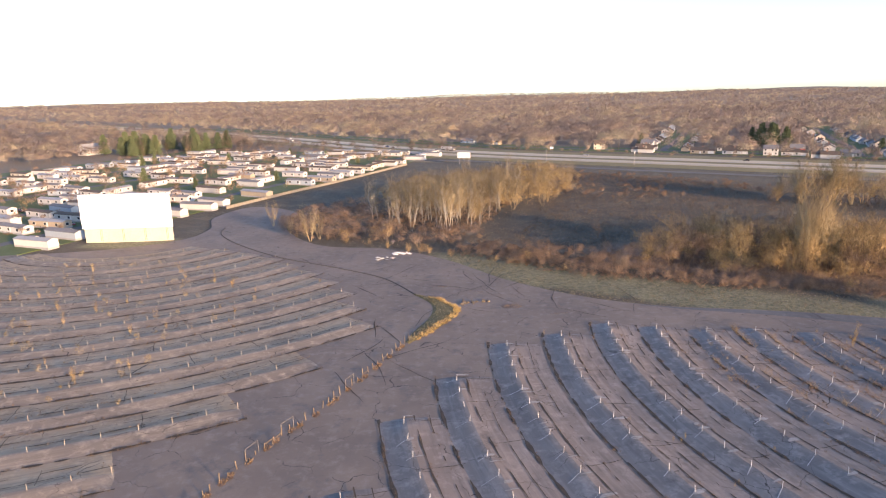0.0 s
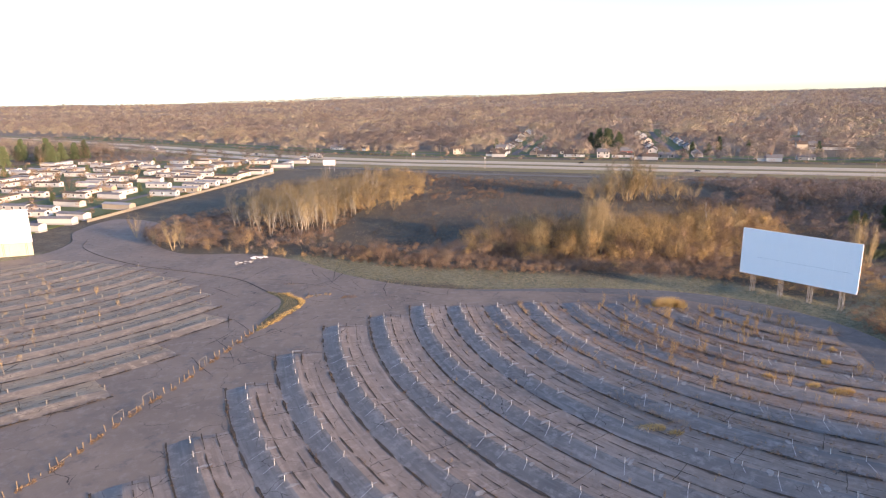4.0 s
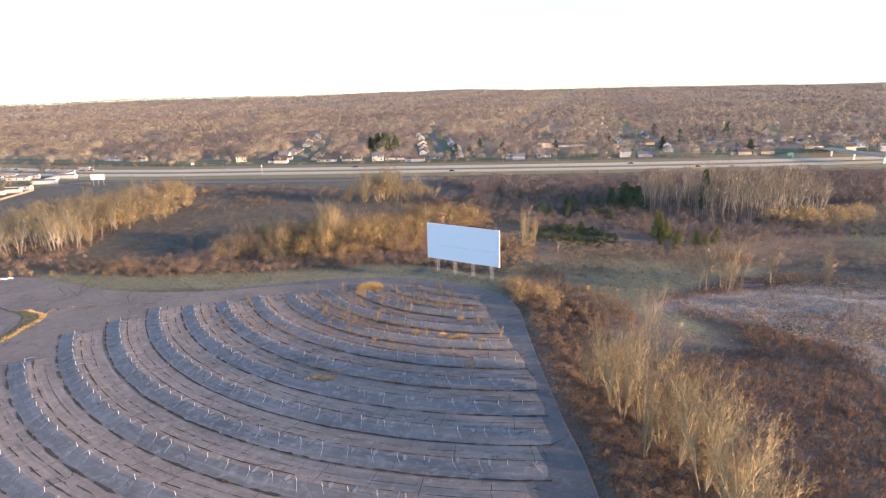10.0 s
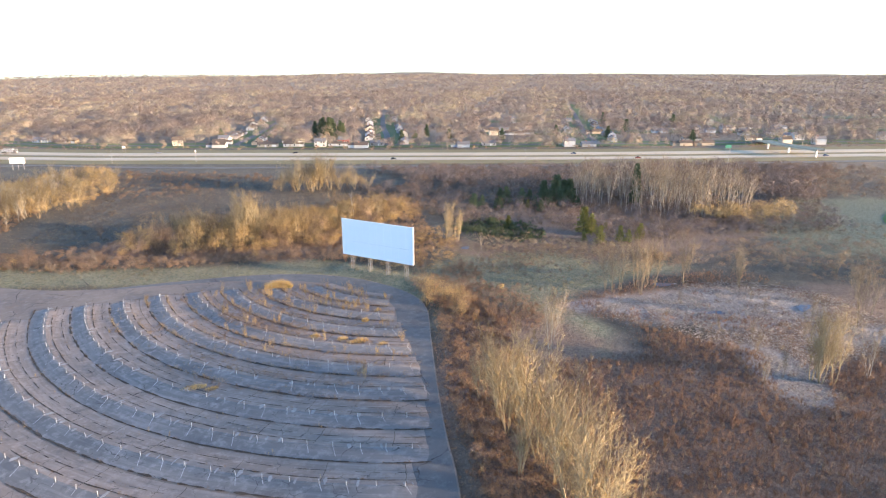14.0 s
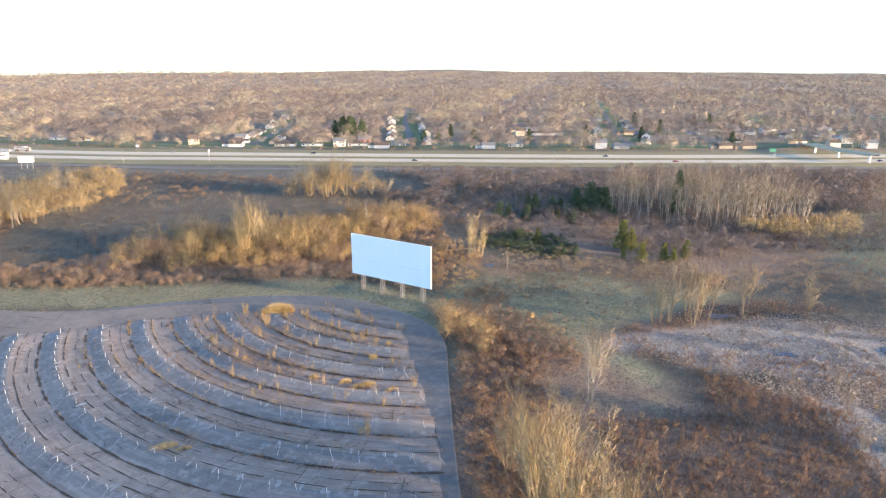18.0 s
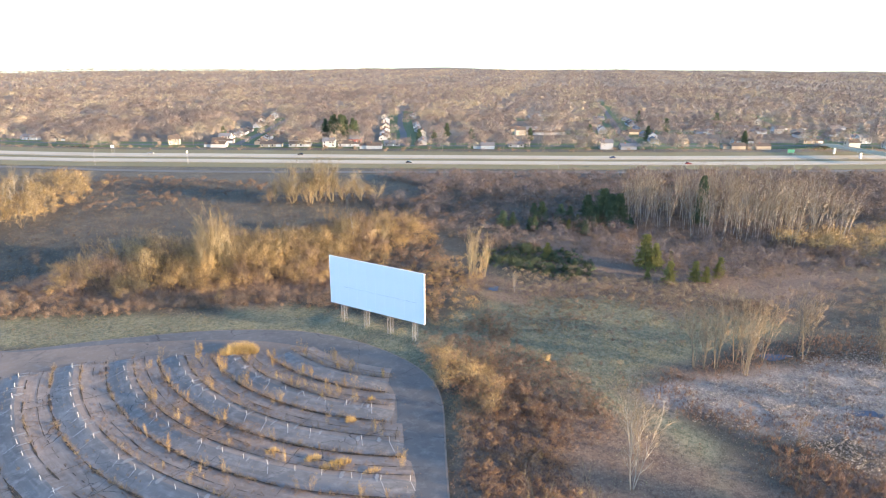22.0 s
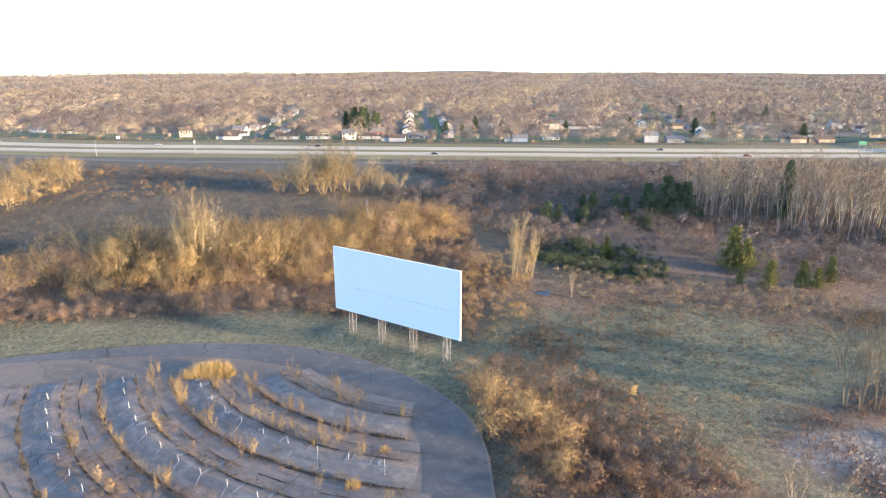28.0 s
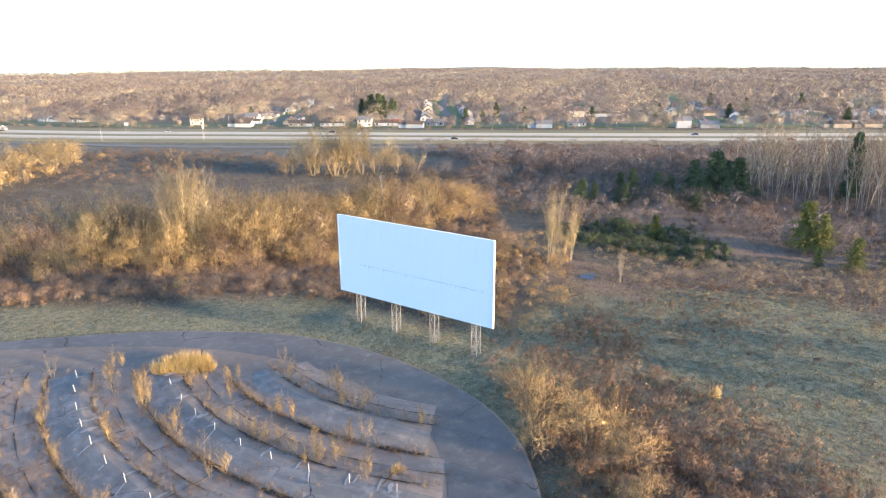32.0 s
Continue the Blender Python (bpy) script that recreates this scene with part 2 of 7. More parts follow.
# dark blue of the reflected sky and trees, set as base colour
WATER.node_tree.nodes["Principled BSDF"].inputs["Base Color"].default_value = (0.06, 0.075, 0.11, 1)
WATER.node_tree.nodes["Principled BSDF"].inputs["Roughness"].default_value = 0.28
WATER.node_tree.nodes["Principled BSDF"].inputs["IOR"].default_value = 1.2
GLASS = nodes_of("window_glass")[0]
GLASS.node_tree.nodes["Principled BSDF"].inputs["Base Color"].default_value = (0.03, 0.035, 0.045, 1)
GLASS.node_tree.nodes["Principled BSDF"].inputs["Roughness"].default_value = 0.12


# ---- mesh helpers ----
LOT_A = Vector((-124.0, 251.5, 0.0))   # centre of the rows in front of the white-washed screen
LOT_B = Vector((162.8, 126.8, 0.0))    # centre of the rows in front of the screen on lattice legs


def tri_mesh(name, verts, tris, material, outward=None):
    """A mesh from arrays of corners and triangles; outward: the way that each corner of a plant faces, for soft shading."""
    me = bpy.data.meshes.new(name)
    v, f = np.asarray(verts, np.float32), np.asarray(tris, np.int32)
    if outward is not None:
        flat = np.cross(v[f[:, 1]] - v[f[:, 0]], v[f[:, 2]] - v[f[:, 0]])
        back = (flat * outward[f].mean(1)).sum(1) < 0
        f = np.where(back[:, None], f[:, [0, 2, 1]], f).astype(np.int32)
    me.vertices.add(len(v)), me.vertices.foreach_set("co", v.ravel())
    me.loops.add(f.size), me.loops.foreach_set("vertex_index", f.ravel())
    me.polygons.add(len(f))
    me.polygons.foreach_set("loop_start", np.arange(len(f), dtype=np.int32) * 3)
    me.update(calc_edges=True)
    if outward is not None:
        me.polygons.foreach_set("use_smooth", np.ones(len(f), bool))
        me.normals_split_custom_set_from_vertices(np.asarray(outward, np.float32))
    me.materials.append(material)
    return me


def quad_grid(name, pts, material, smooth=True):
    """A sheet from an n x m x 3 array of points."""
    n, m = pts.shape[:2]
    i = np.arange(n * m).reshape(n, m)
    q = np.stack([i[:-1, :-1], i[1:, :-1], i[1:, 1:], i[:-1, 1:]], -1).reshape(-1, 4)
    me = tri_mesh(name, pts.reshape(-1, 3), np.concatenate([q[:, [0, 1, 2]], q[:, [0, 2, 3]]]), material)
    me.polygons.foreach_set("use_smooth", np.full(len(me.polygons), smooth))
    return me


def part(name, data, material=None, parent=None, label="", at=None):
    """Links a bmesh or mesh as one object, under a thing or a part."""
    if isinstance(data, bmesh.types.BMesh):
        me = bpy.data.meshes.new(name)
        data.to_mesh(me)
        data.free()
        me.materials.append(material)
        data = me
    ob = new(name, data)
    if parent is not None:
        ob.parent = parent
    if at is not None:
        ob.matrix_basis = at
    return tagged(ob, label)


def box(bm, x, y, z, sx, sy, sz, bevel=0.0, turn=None):
    """A box with its centre at x, y, z, added to bm."""
    r = bmesh.ops.create_cube(bm, size=1.0)["verts"]
    bmesh.ops.scale(bm, vec=(sx, sy, sz), verts=r)
    if bevel:
        ed = list({e for v in r for e in v.link_edges})
        r = bmesh.ops.bevel(bm, geom=ed, offset=bevel, segments=1, affect="EDGES")["verts"]
    if turn is not None:
        bmesh.ops.rotate(bm, verts=r, matrix=turn)
    bmesh.ops.translate(bm, vec=(x, y, z), verts=r)
    return bm


def boxes(*rows, bevel=0.0):
    bm = bmesh.new()
    for r in rows:
        box(bm, *r, bevel=bevel)
    return bm


def tube(bm, a, b, r0, r1=None, sides=6):
    """A tapered bar from a to b, added to bm."""
    a, b = Vector(a), Vector(b)
    r1 = r0 if r1 is None else r1
    m = Matrix.Translation((a + b) / 2) @ (b - a).to_track_quat("Z", "Y").to_matrix().to_4x4()
    bmesh.ops.create_cone(bm, cap_ends=True, segments=sides, radius1=r0, radius2=r1, depth=(b - a).length, matrix=m)
    return bm


def tubes(rows, r, sides=5):
    bm = bmesh.new()
    for a, b in rows:
        tube(bm, a, b, r, sides=sides)
    return bm


def curve_through(points, step=4.0):
    """A smooth line through a few plan points, sampled every step metres."""
    p = np.array(points, float)
    p = np.vstack([2 * p[0] - p[1], p, 2 * p[-1] - p[-2]])
    out = []
    for i in range(1, len(p) - 2):
        n = max(2, int(np.hypot(*(p[i + 1] - p[i])[:2]) / step))
        t = (np.arange(n) / n)[:, None]
        a, b, c, d = p[i - 1:i + 3]
        out.append(0.5 * (2 * b + (c - a) * t + (2 * a - 5 * b + 4 * c - d) * t ** 2 + (3 * b - a - 3 * c + d) * t ** 3))
    out.append(p[-2][None])
    return np.vstack(out)


def side_of(line):
    """Unit normals to the left of a plan line."""
    d = np.gradient(line, axis=0)
    d /= np.hypot(d[:, 0], d[:, 1])[:, None]
    return np.stack([-d[:, 1], d[:, 0]], 1)


def strip(name, line, a, b, z, material, kind="structure", label="", category=""):
    """A slab along a plan line, from offset a to offset b, its edges turned down."""
    n = side_of(line)
    cols = []
    for off, h in ((a, z - 0.3), (a, z), ((a + b) / 2, z + 0.01), (b, z), (b, z - 0.3)):
        cols.append(np.column_stack([line + n * off, np.full(len(line), h)]))
    return tagged(new(name, quad_grid(name, np.stack(cols, 1), material, False)), label, category, kind=kind)


def inside(poly, x, y):
    """Which plan points lie in a polygon."""
    hit = np.zeros(np.shape(x), bool)
    j = len(poly) - 1
    for i in range(len(poly)):
        (xi, yi), (xj, yj) = poly[i], poly[j]
        with np.errstate(divide="ignore", invalid="ignore"):
            hit ^= ((yi > y) != (yj > y)) & (x < (xj - xi) * (y - yi) / (yj - yi) + xi)
        j = i
    return hit


def blobs(x, y, rows):
    """How deep plan points lie in a set of ellipses: x, y, half length, half width, turn."""
    best = np.full(np.shape(x), -9.0)
    for cx, cy, a, b, turn in rows:
        c, s = math.cos(radians(turn)), math.sin(radians(turn))
        u, v = (x - cx) * c + (y - cy) * s, -(x - cx) * s + (y - cy) * c
        best = np.maximum(best, 1 - np.sqrt((u / a) ** 2 + (v / b) ** 2))
    return best


def wavy(x, y, scale, seed=0.0):
    """A cheap smooth noise on plan points, about -1 to 1."""
    a = np.sin(x / scale * 1.3 + seed) * np.cos(y / scale * 1.1 - seed * 2)
    b = np.sin((x * 0.8 + y * 0.6) / scale * 2.3 + seed * 3) * np.cos((y * 0.8 - x * 0.6) / scale * 2.7 + seed)
    c = np.sin((x * 0.3 - y * 0.9) / scale * 5.1 - seed) * np.cos((y * 0.4 + x * 0.9) / scale * 4.7 + seed * 5)
    return 0.5 * a + 0.3 * b + 0.2 * c


# ---- the plan ----
NORTH_EDGE = curve_through([(-170, 222), (-128, 229), (-104, 243), (-99, 264), (-106, 290), (-96, 318), (-70, 300), (-66, 262), (-46, 230), (-19, 222), (1, 205),
                            (19, 180), (38, 163), (57, 154), (77, 150), (97, 145), (112, 139), (126, 130), (136, 118), (142, 105),
                            (144.5, 92), (142, 79), (131, 57), (120, 35), (110, 14), (103, -2), (86, -34), (60, -84)])
PAVED = np.vstack([NORTH_EDGE, [(-175, -84)]])
HIGHWAY = curve_through([(-1500, 2080), (-800, 1440), (-425, 1072), (-204, 838), (-45, 651), (60, 562), (160, 500), (290, 420), (468, 316), (640, 228), (900, 92), (1400, -170), (2200, -560)], 12)
FRONTAGE = curve_through([(-27, 530), (25, 520), (90, 468), (165, 419), (290, 349), (422, 276), (600, 190), (900, 40), (1500, -260)], 10)
FENCE_PARK = curve_through([(-108, 313), (-88, 360), (-64, 410), (-27, 499)], 3)

GREEN = [(192, 96, 42, 26, -30), (60, 168, 75, 11, -26), (20, 196, 32, 10, -40), (128, 138, 26, 12, -52), (150, 100, 14, 20, 20), (165, 62, 26, 60, -32), (-118, 240, 24, 7, 3), (205, 95, 50, 22, -30), (400, 60, 90, 60, 0)]
RUSSET = [(190, -25, 62, 55, 0), (140, 25, 26, 60, -28), (115, 190, 70, 30, -20), (250, -60, 120, 60, 0), (285, 130, 70, 60, 0), (250, 20, 90, 20, -30), (215, 122, 20, 8, -20), (193, 136, 10, 18, 0)]
WETLAND = [(224, 33, 37, 19, -22), (197, -6, 18, 8, 57), (238, -3, 20, 7, -20), (192, 54, 12, 6, -20)]


def relief(x, y):
    """Height of the natural ground."""
    d = np.hypot(x - 60, y - 120)
    z = 0.22 * wavy(x, y, 9.0, 1.0) + 0.12 * wavy(x, y, 3.1, 2.0) - 0.30
    z = z + np.clip((d - 1500) / 3300, 0, 1) ** 1.5 * 30 + np.clip((d - 2200) / 2500, 0, 1) * 14 * wavy(x, y, 420.0, 4.0)
    z = z + np.clip((d - 2400) / 2000, 0, 1) * 17 * np.exp(-((np.arctan2(x, y) - 0.38) / 0.40) ** 2)
    # a low bank under the raised screen
    along = np.clip(((x - 136.6) * 0.49 - (y - 132.5) * 0.87) / 31.0, 0, 1) * 31.0
    off = np.hypot(x - 136.6 - along * 0.49, y - 132.5 + along * 0.87)
    return z + 1.25 * np.exp(-(off / 4.6) ** 2)


def axis(lo, hi, fine, far):
    """Even steps between lo and hi, then growing steps out to far."""
    mid = np.arange(lo, hi + fine, fine)
    grow = fine * np.cumsum(1.13 ** np.arange(1, 60))
    grow = grow[grow < far]
    return np.concatenate([lo - grow[::-1], mid, mid[-1] + grow])


def build_ground():
    xs, ys = axis(-170, 420, 2.6, 4400), axis(-120, 420, 2.6, 4300)
    x, y = np.meshgrid(xs, ys, indexing="ij")
    z = relief(x, y)
    pav = inside(PAVED, x, y)
    z = np.where(pav, -0.45, z)
    me = quad_grid("ground", np.stack([x, y, z], -1), None)
    me.materials.clear()
    w = 0.25 * wavy(x, y, 11.0, 3.0) + 0.12 * wavy(x, y, 4.0, 5.0)
    col = np.zeros((x.size, 4), np.float32)
    for k, rows in enumerate((GREEN, RUSSET, WETLAND)):
        col[:, k] = np.clip((blobs(x, y, rows) + w * 0.8) * 4 + 0.3, 0, 1).ravel()
    col[:, 3] = np.clip((np.hypot(x - 60, y - 120) - 420) / 200, 0, 1).ravel()
    me.attributes.new("zone", "FLOAT_COLOR", "POINT").data.foreach_set("color", col.ravel())
    m, nt, links, bsdf = nodes_of("field_soil_and_grass")
    co = nt.new("ShaderNodeTexCoord").outputs["Object"]
    at = nt.new("ShaderNodeAttribute")
    at.attribute_name = "zone"
    sep = nt.new("ShaderNodeSeparateColor")
    links.new(at.outputs["Color"], sep.inputs[0])
    a, b, c = noisy(nt, links, 0.06, 6.0, co), noisy(nt, links, 0.85, 7.0, co, 0.8), noisy(nt, links, 2.2, 5.0, co, 0.75)
    dry = mixed(nt, links, ramp(nt, links, a, 0.40, 0.62), (0.076, 0.064, 0.045), (0.128, 0.106, 0.071))
    dry = mixed(nt, links, ramp(nt, links, noisy(nt, links, 0.16, 6.0, co, 0.7), 0.47, 0.57), dry, (0.066, 0.060, 0.044))
    dry = mixed(nt, links, ramp(nt, links, b, 0.46, 0.60), dry, (0.053, 0.046, 0.035))
    green = mixed(nt, links, ramp(nt, links, b, 0.42, 0.58), (0.088, 0.096, 0.054), (0.205, 0.198, 0.128))
    green = mixed(nt, links, ramp(nt, links, c, 0.55, 0.68), green, (0.245, 0.220, 0.155))
    rus = mixed(nt, links, ramp(nt, links, b, 0.42, 0.60), (0.112, 0.075, 0.055), (0.200, 0.133, 0.092))
    rus = mixed(nt, links, ramp(nt, links, c, 0.53, 0.64), rus, (0.265, 0.200, 0.142))
    dry = mixed(nt, links, ramp(nt, links, c, 0.56, 0.68), dry, (0.170, 0.140, 0.095))
    wet = mixed(nt, links, ramp(nt, links, b, 0.40, 0.62), (0.190, 0.166, 0.148), (0.345, 0.306, 0.272))
    wet = mixed(nt, links, ramp(nt, links, c, 0.50, 0.70), wet, (0.125, 0.106, 0.098))
    wood = mixed(nt, links, ramp(nt, links, b, 0.40, 0.65), (0.135, 0.108, 0.080), (0.205, 0.165, 0.120))
    col = mixed(nt, links, sep.outputs[0], dry, green)
    col = mixed(nt, links, sep.outputs[1], col, rus)
    col = mixed(nt, links, sep.outputs[2], col, wet)
    col = mixed(nt, links, at.outputs["Alpha"], col, wood)
    links.new(col, bsdf.inputs["Base Color"])
    bsdf.inputs["Roughness"].default_value = 0.95
    bm = add(nt, "ShaderNodeBump", Strength=0.9, Distance=0.6)
    links.new(b, bm.inputs["Height"]), links.new(bm.outputs[0], bsdf.inputs["Normal"])
    me.materials.append(m)
    return tagged(new("ground", me), "brown winter field with patches of green grass and reeds", "ground", kind="structure")


build_ground()


# ---- pavement and ramps ----
def build_pavement():
    bm = bmesh.new()
    top = [bm.verts.new((x, y, -0.02)) for x, y in PAVED]
    low = [bm.verts.new((x, y, -0.6)) for x, y in PAVED]
    face = bm.faces.new(top)
    for i in range(len(top)):
        j = (i + 1) % len(top)
        bm.faces.new((top[i], low[i], low[j], top[j]))
    bmesh.ops.triangulate(bm, faces=[face])
    bmesh.ops.recalc_face_normals(bm, faces=bm.faces)
    return tagged(part("pavement", bm, DRIVE), "cracked old asphalt lot with weeds in its joints", "pavement", kind="structure")


build_pavement()

EAST_EDGE = NORTH_EDGE[(NORTH_EDGE[:, 0] > 45) & (NORTH_EDGE[:, 1] < 158)]
edge_side = side_of(EAST_EDGE)
taper = (np.clip(np.arange(len(EAST_EDGE)) / 22, 0.02, 1.0) * np.interp(EAST_EDGE[:, 1], [40, 100], [1.12, 1.0]))[:, None] * (1 + 0.05 * wavy(EAST_EDGE[:, :1], EAST_EDGE[:, 1:], 6.0, 2.0))
EAST_COLS = [np.column_stack([EAST_EDGE + edge_side * (-0.35 - 9.3 * taper * k), np.full(len(EAST_EDGE), 0.0)]) for k in (0.0, 0.35, 0.7, 1.0)]
tagged(new("east_drive", quad_grid("east_drive", np.stack(EAST_COLS, 1), EAST_DRIVE)), "dark smooth asphalt drive curving round the lot", "drive", kind="structure")

# across a row, outwards from its posts: metres, height, in the lane or on the bank
ACROSS = [(-7.5, 0.02), (-5.0, 0.06), (-3.0, 0.17), (-1.5, 0.37), (-0.5, 0.50), (0.0, 0.53), (0.7, 0.48), (1.9, 0.29), (3.2, 0.10), (4.1, 0.03)]


def ramp_height(s):
    return float(np.interp(s, [a for a, _ in ACROSS], [h for _, h in ACROSS]))


def heart(centre, r):
    """The middle of one row's arc: the wider rows of the lattice-leg screen lie a little off the common centre."""
    return centre + Vector((0, float(np.interp(r, [80, 94, 105, 116, 126, 137, 175], [0, -0.9, -2.2, -3.4, -4.5, -5.0, -4.0])), 0)) if centre is LOT_B else centre


def build_row(centre, radius, a0, a1, seed, bank=BANK, lane=LANE, tall=1.0):
    """One parking row: the crowned bank that its posts stand on, and the lane behind it."""
    n = max(12, int(radius * radians(abs(a1 - a0)) / 1.6))
    ang = np.radians(np.linspace(a0, a1, n))
    for name, rows, mat, lab in (("parking_lane", ACROSS[:5], lane, "dusty asphalt lane between parking ramps, sun warmth in its brown"),
                                 ("parking_ramp", ACROSS[4:], bank, "blue-grey asphalt ramp curving round the screen")):
        s = np.array([r for r, _ in rows])
        h = np.array([z for _, z in rows]) * tall
        jit = 0.10 * wavy(ang * radius, ang * 0 + seed * 7.0, 3.0, seed)
        rad = radius + s[None, :] + jit[:, None]
        ends = np.clip(np.minimum(np.arange(n), np.arange(n)[::-1]) / 3.0, 0.0, 1.0)[:, None]
        z = h[None, :] * (0.15 + 0.85 * ends) + 0.035 * wavy(rad * 3, ang[:, None] * radius, 1.7, seed)
        z = np.where(np.arange(n)[:, None] % (n - 1) == 0, -0.06, z)
        pts = np.stack([rad * np.cos(ang)[:, None], rad * np.sin(ang)[:, None], z], -1)
        ob = new(name, quad_grid(name, pts, mat))
        ob.location = heart(centre, radius)
        tagged(ob, lab, "parking ramp", kind="structure")


ROWS_B = [(195.4, -163, -138), (183.6, -166, -132), (172.0, -172, -128), (161.0, -177.3, -125.5), (149.4, -183.6, -123.5), (137.0, -186.2, -122),
          (125.6, -189.2, -120.8), (114.8, -188.2, -120.2), (103.8, -187, -119.8), (92.8, -187, -120), (81.4, -185.5, -121), (69.6, -183, -123), (57.6, -180, -126), (45.6, -170, -130)]
ROWS_A = [(195.4, -104, -72), (183.7, -112, -66), (172.1, -114, -59.5), (160.5, -116, -53), (148.8, -118, -45), (136.9, -118, -42.5), (125.0, -120, -39.5),
          (113.2, -122, -37), (101.4, -124, -35), (89.6, -126, -33), (77.8, -128, -31), (66.0, -130, -30), (54.2, -132, -30), (42.4, -134, -32)]
ROWS_B = [(r, a0, a1 + math.degrees(np.interp(r, [50, 80, 120, 160], [1.5, 3.5, 6.5, 9.0]) / r)) for r, a0, a1 in ROWS_B]
for k, (r, a0, a1) in enumerate(ROWS_B):
    build_row(LOT_B, r, a0, a1, k + 1.0)
for k, (r, a0, a1) in enumerate(ROWS_A):
    build_row(LOT_A, r, a0, a1, k + 31.0, BANK_TAN, LANE_TAN, 0.9)


def speaker_post_mesh(seed):
    bm = bmesh.new()
    tube(bm, (0, 0, -0.15), (0, 0, 1.05), 0.048, 0.043, 8)
    tube(bm, (0, 0, 1.05), (0, 0, 1.09), 0.06, 0.05, 8)
    me = bpy.data.meshes.new("speaker_post")
    bm.to_mesh(me)
    bm.free()
    me.materials.append(POST)
    return me


def row_posts(rows, centre, gap, skip):
    """Places of the posts along the rows: x, y, z, way out from the screen."""
    r_ = random.Random(5)
    for r, a0, a1 in rows:
        n = int((r * radians(a1 - a0) - 3.0) / gap)
        for i in range(n + 1):
            if r_.random() < skip:
                continue
            a = radians(a0) + (2.6 + i * gap) / r + r_.uniform(-0.2, 0.2) / r
            yield heart(centre, r).x + r * math.cos(a), heart(centre, r).y + r * math.sin(a), 0.52, a


def joint_soil(rows, centre, offset, width, seed):
    """Ribbons of soil and rot along a joint of each row, with uneven edges and gaps."""
    v, f = [], []
    for k, (r, a0, a1) in enumerate(rows):
        n, c = int(r * radians(a1 - a0) / 0.7), heart(centre, r)
        a = np.radians(np.linspace(a0, a1, n))
        s = a * r
        w = width * (0.45 + 0.9 * wavy(s, s * 0 + k * 9.0, 2.2, seed + k) + 0.5 * wavy(s, s * 0, 0.8, seed * 2 + k))
        mid = r + offset + 0.18 * wavy(s, s * 0 + k * 5.0, 4.0, seed)
        for i in range(n - 1):
            if w[i] < 0.06 or w[i + 1] < 0.06:
                continue
            b = len(v)
            for j in (i, i + 1):
                for side in (-w[j] / 2, w[j] / 2):
                    rr = mid[j] + side
                    v.append((c.x + rr * math.cos(a[j]), c.y + rr * math.sin(a[j]), ramp_height(rr - r) + 0.075))
            f += [(b, b + 1, b + 3), (b, b + 3, b + 2)]
    return np.array(v), np.array(f)


for rows_, c_ in ((ROWS_B, LOT_B), (ROWS_A, LOT_A)):
    for off, wid in ((4.1, 0.75), (-2.0, 0.38), (-4.6, 0.22)):
        tagged(new("joint_soil", tri_mesh("joint_soil", *joint_soil(rows_, c_, off, wid, off + 9.0), SOIL)), "dark soil and rotted weeds in the asphalt joints", "soil", kind="stuff")

def slab_joints(rows, centre, seed):
    """Thin dark joints across the lanes, crooked and broken in places."""
    r_ = random.Random(seed)
    v, f = [], []
    for r, a0, a1 in rows:
        s, end = 2.0, r * radians(a1 - a0)
        while s < end:
            a, lean = radians(a0) + s / r, r_.uniform(-0.5, 0.5)
            s += r_.uniform(8, 22)
            o0, o1 = -7.4, -0.8
            if r_.random() < 0.3:
                o0 += r_.uniform(1, 3)
            base, n = len(v), 7
            for i in range(n + 1):
                o = o0 + (o1 - o0) * i / n
                da = (lean * i / n + r_.uniform(-0.12, 0.12)) / r
                w = r_.uniform(0.03, 0.075) / r
                for sg in (-1, 1):
                    b = a + da + sg * w
                    v.append((heart(centre, r).x + (r + o) * math.cos(b), heart(centre, r).y + (r + o) * math.sin(b), ramp_height(o) + 0.062))
            for i in range(n):
                b = base + 2 * i
                f += [(b, b + 1, b + 3), (b, b + 3, b + 2)]
    return np.array(v), np.array(f)


for rows_, c_, seed in ((ROWS_B, LOT_B, 71), (ROWS_A, LOT_A, 72)):
    tagged(new("slab_joints", tri_mesh("slab_joints", *slab_joints(rows_, c_, seed), SOIL)), "dark crooked joints across the asphalt lanes", "joints", kind="stuff")

POST_MESH = speaker_post_mesh(0)
posts_b = list(row_posts(ROWS_B[1:-1], LOT_B, 5.38, 0.05))
posts_a = list(row_posts(ROWS_A, LOT_A, 5.35, 0.08))
count = 0
pr = random.Random(11)
far_posts = []
for x, y, z, a in posts_b + posts_a:
    if count < 300:
        ob = new("speaker_post", POST_MESH)
        ob.matrix_basis = pose(x, y, z, pr.uniform(-6, 6), pr.uniform(-6, 6), math.degrees(a)) @ Matrix.Diagonal((1, 1, pr.uniform(0.9, 1.1), 1))
        tagged(ob, "white painted steel speaker post on the parking ramp", "speaker post", "speaker posts along the rows")
        count += 1
    else:
        far_posts.append((x, y, z))
bm = bmesh.new()
for x, y, z in far_posts:
    tube(bm, (x, y, z - 0.4), (x + pr.uniform(-0.06, 0.06), y + pr.uniform(-0.06, 0.06), z + 0.95), 0.046, 0.042, 6)
tagged(part("speaker_posts", bm, surface("weathered_tan_post", (0.30, 0.25, 0.19), (0.45, 0.38, 0.29), 2.0, 15.0, 0.7, 0.1)), "rows of weathered tan speaker posts on the far ramps", "speaker posts", kind="stuff")


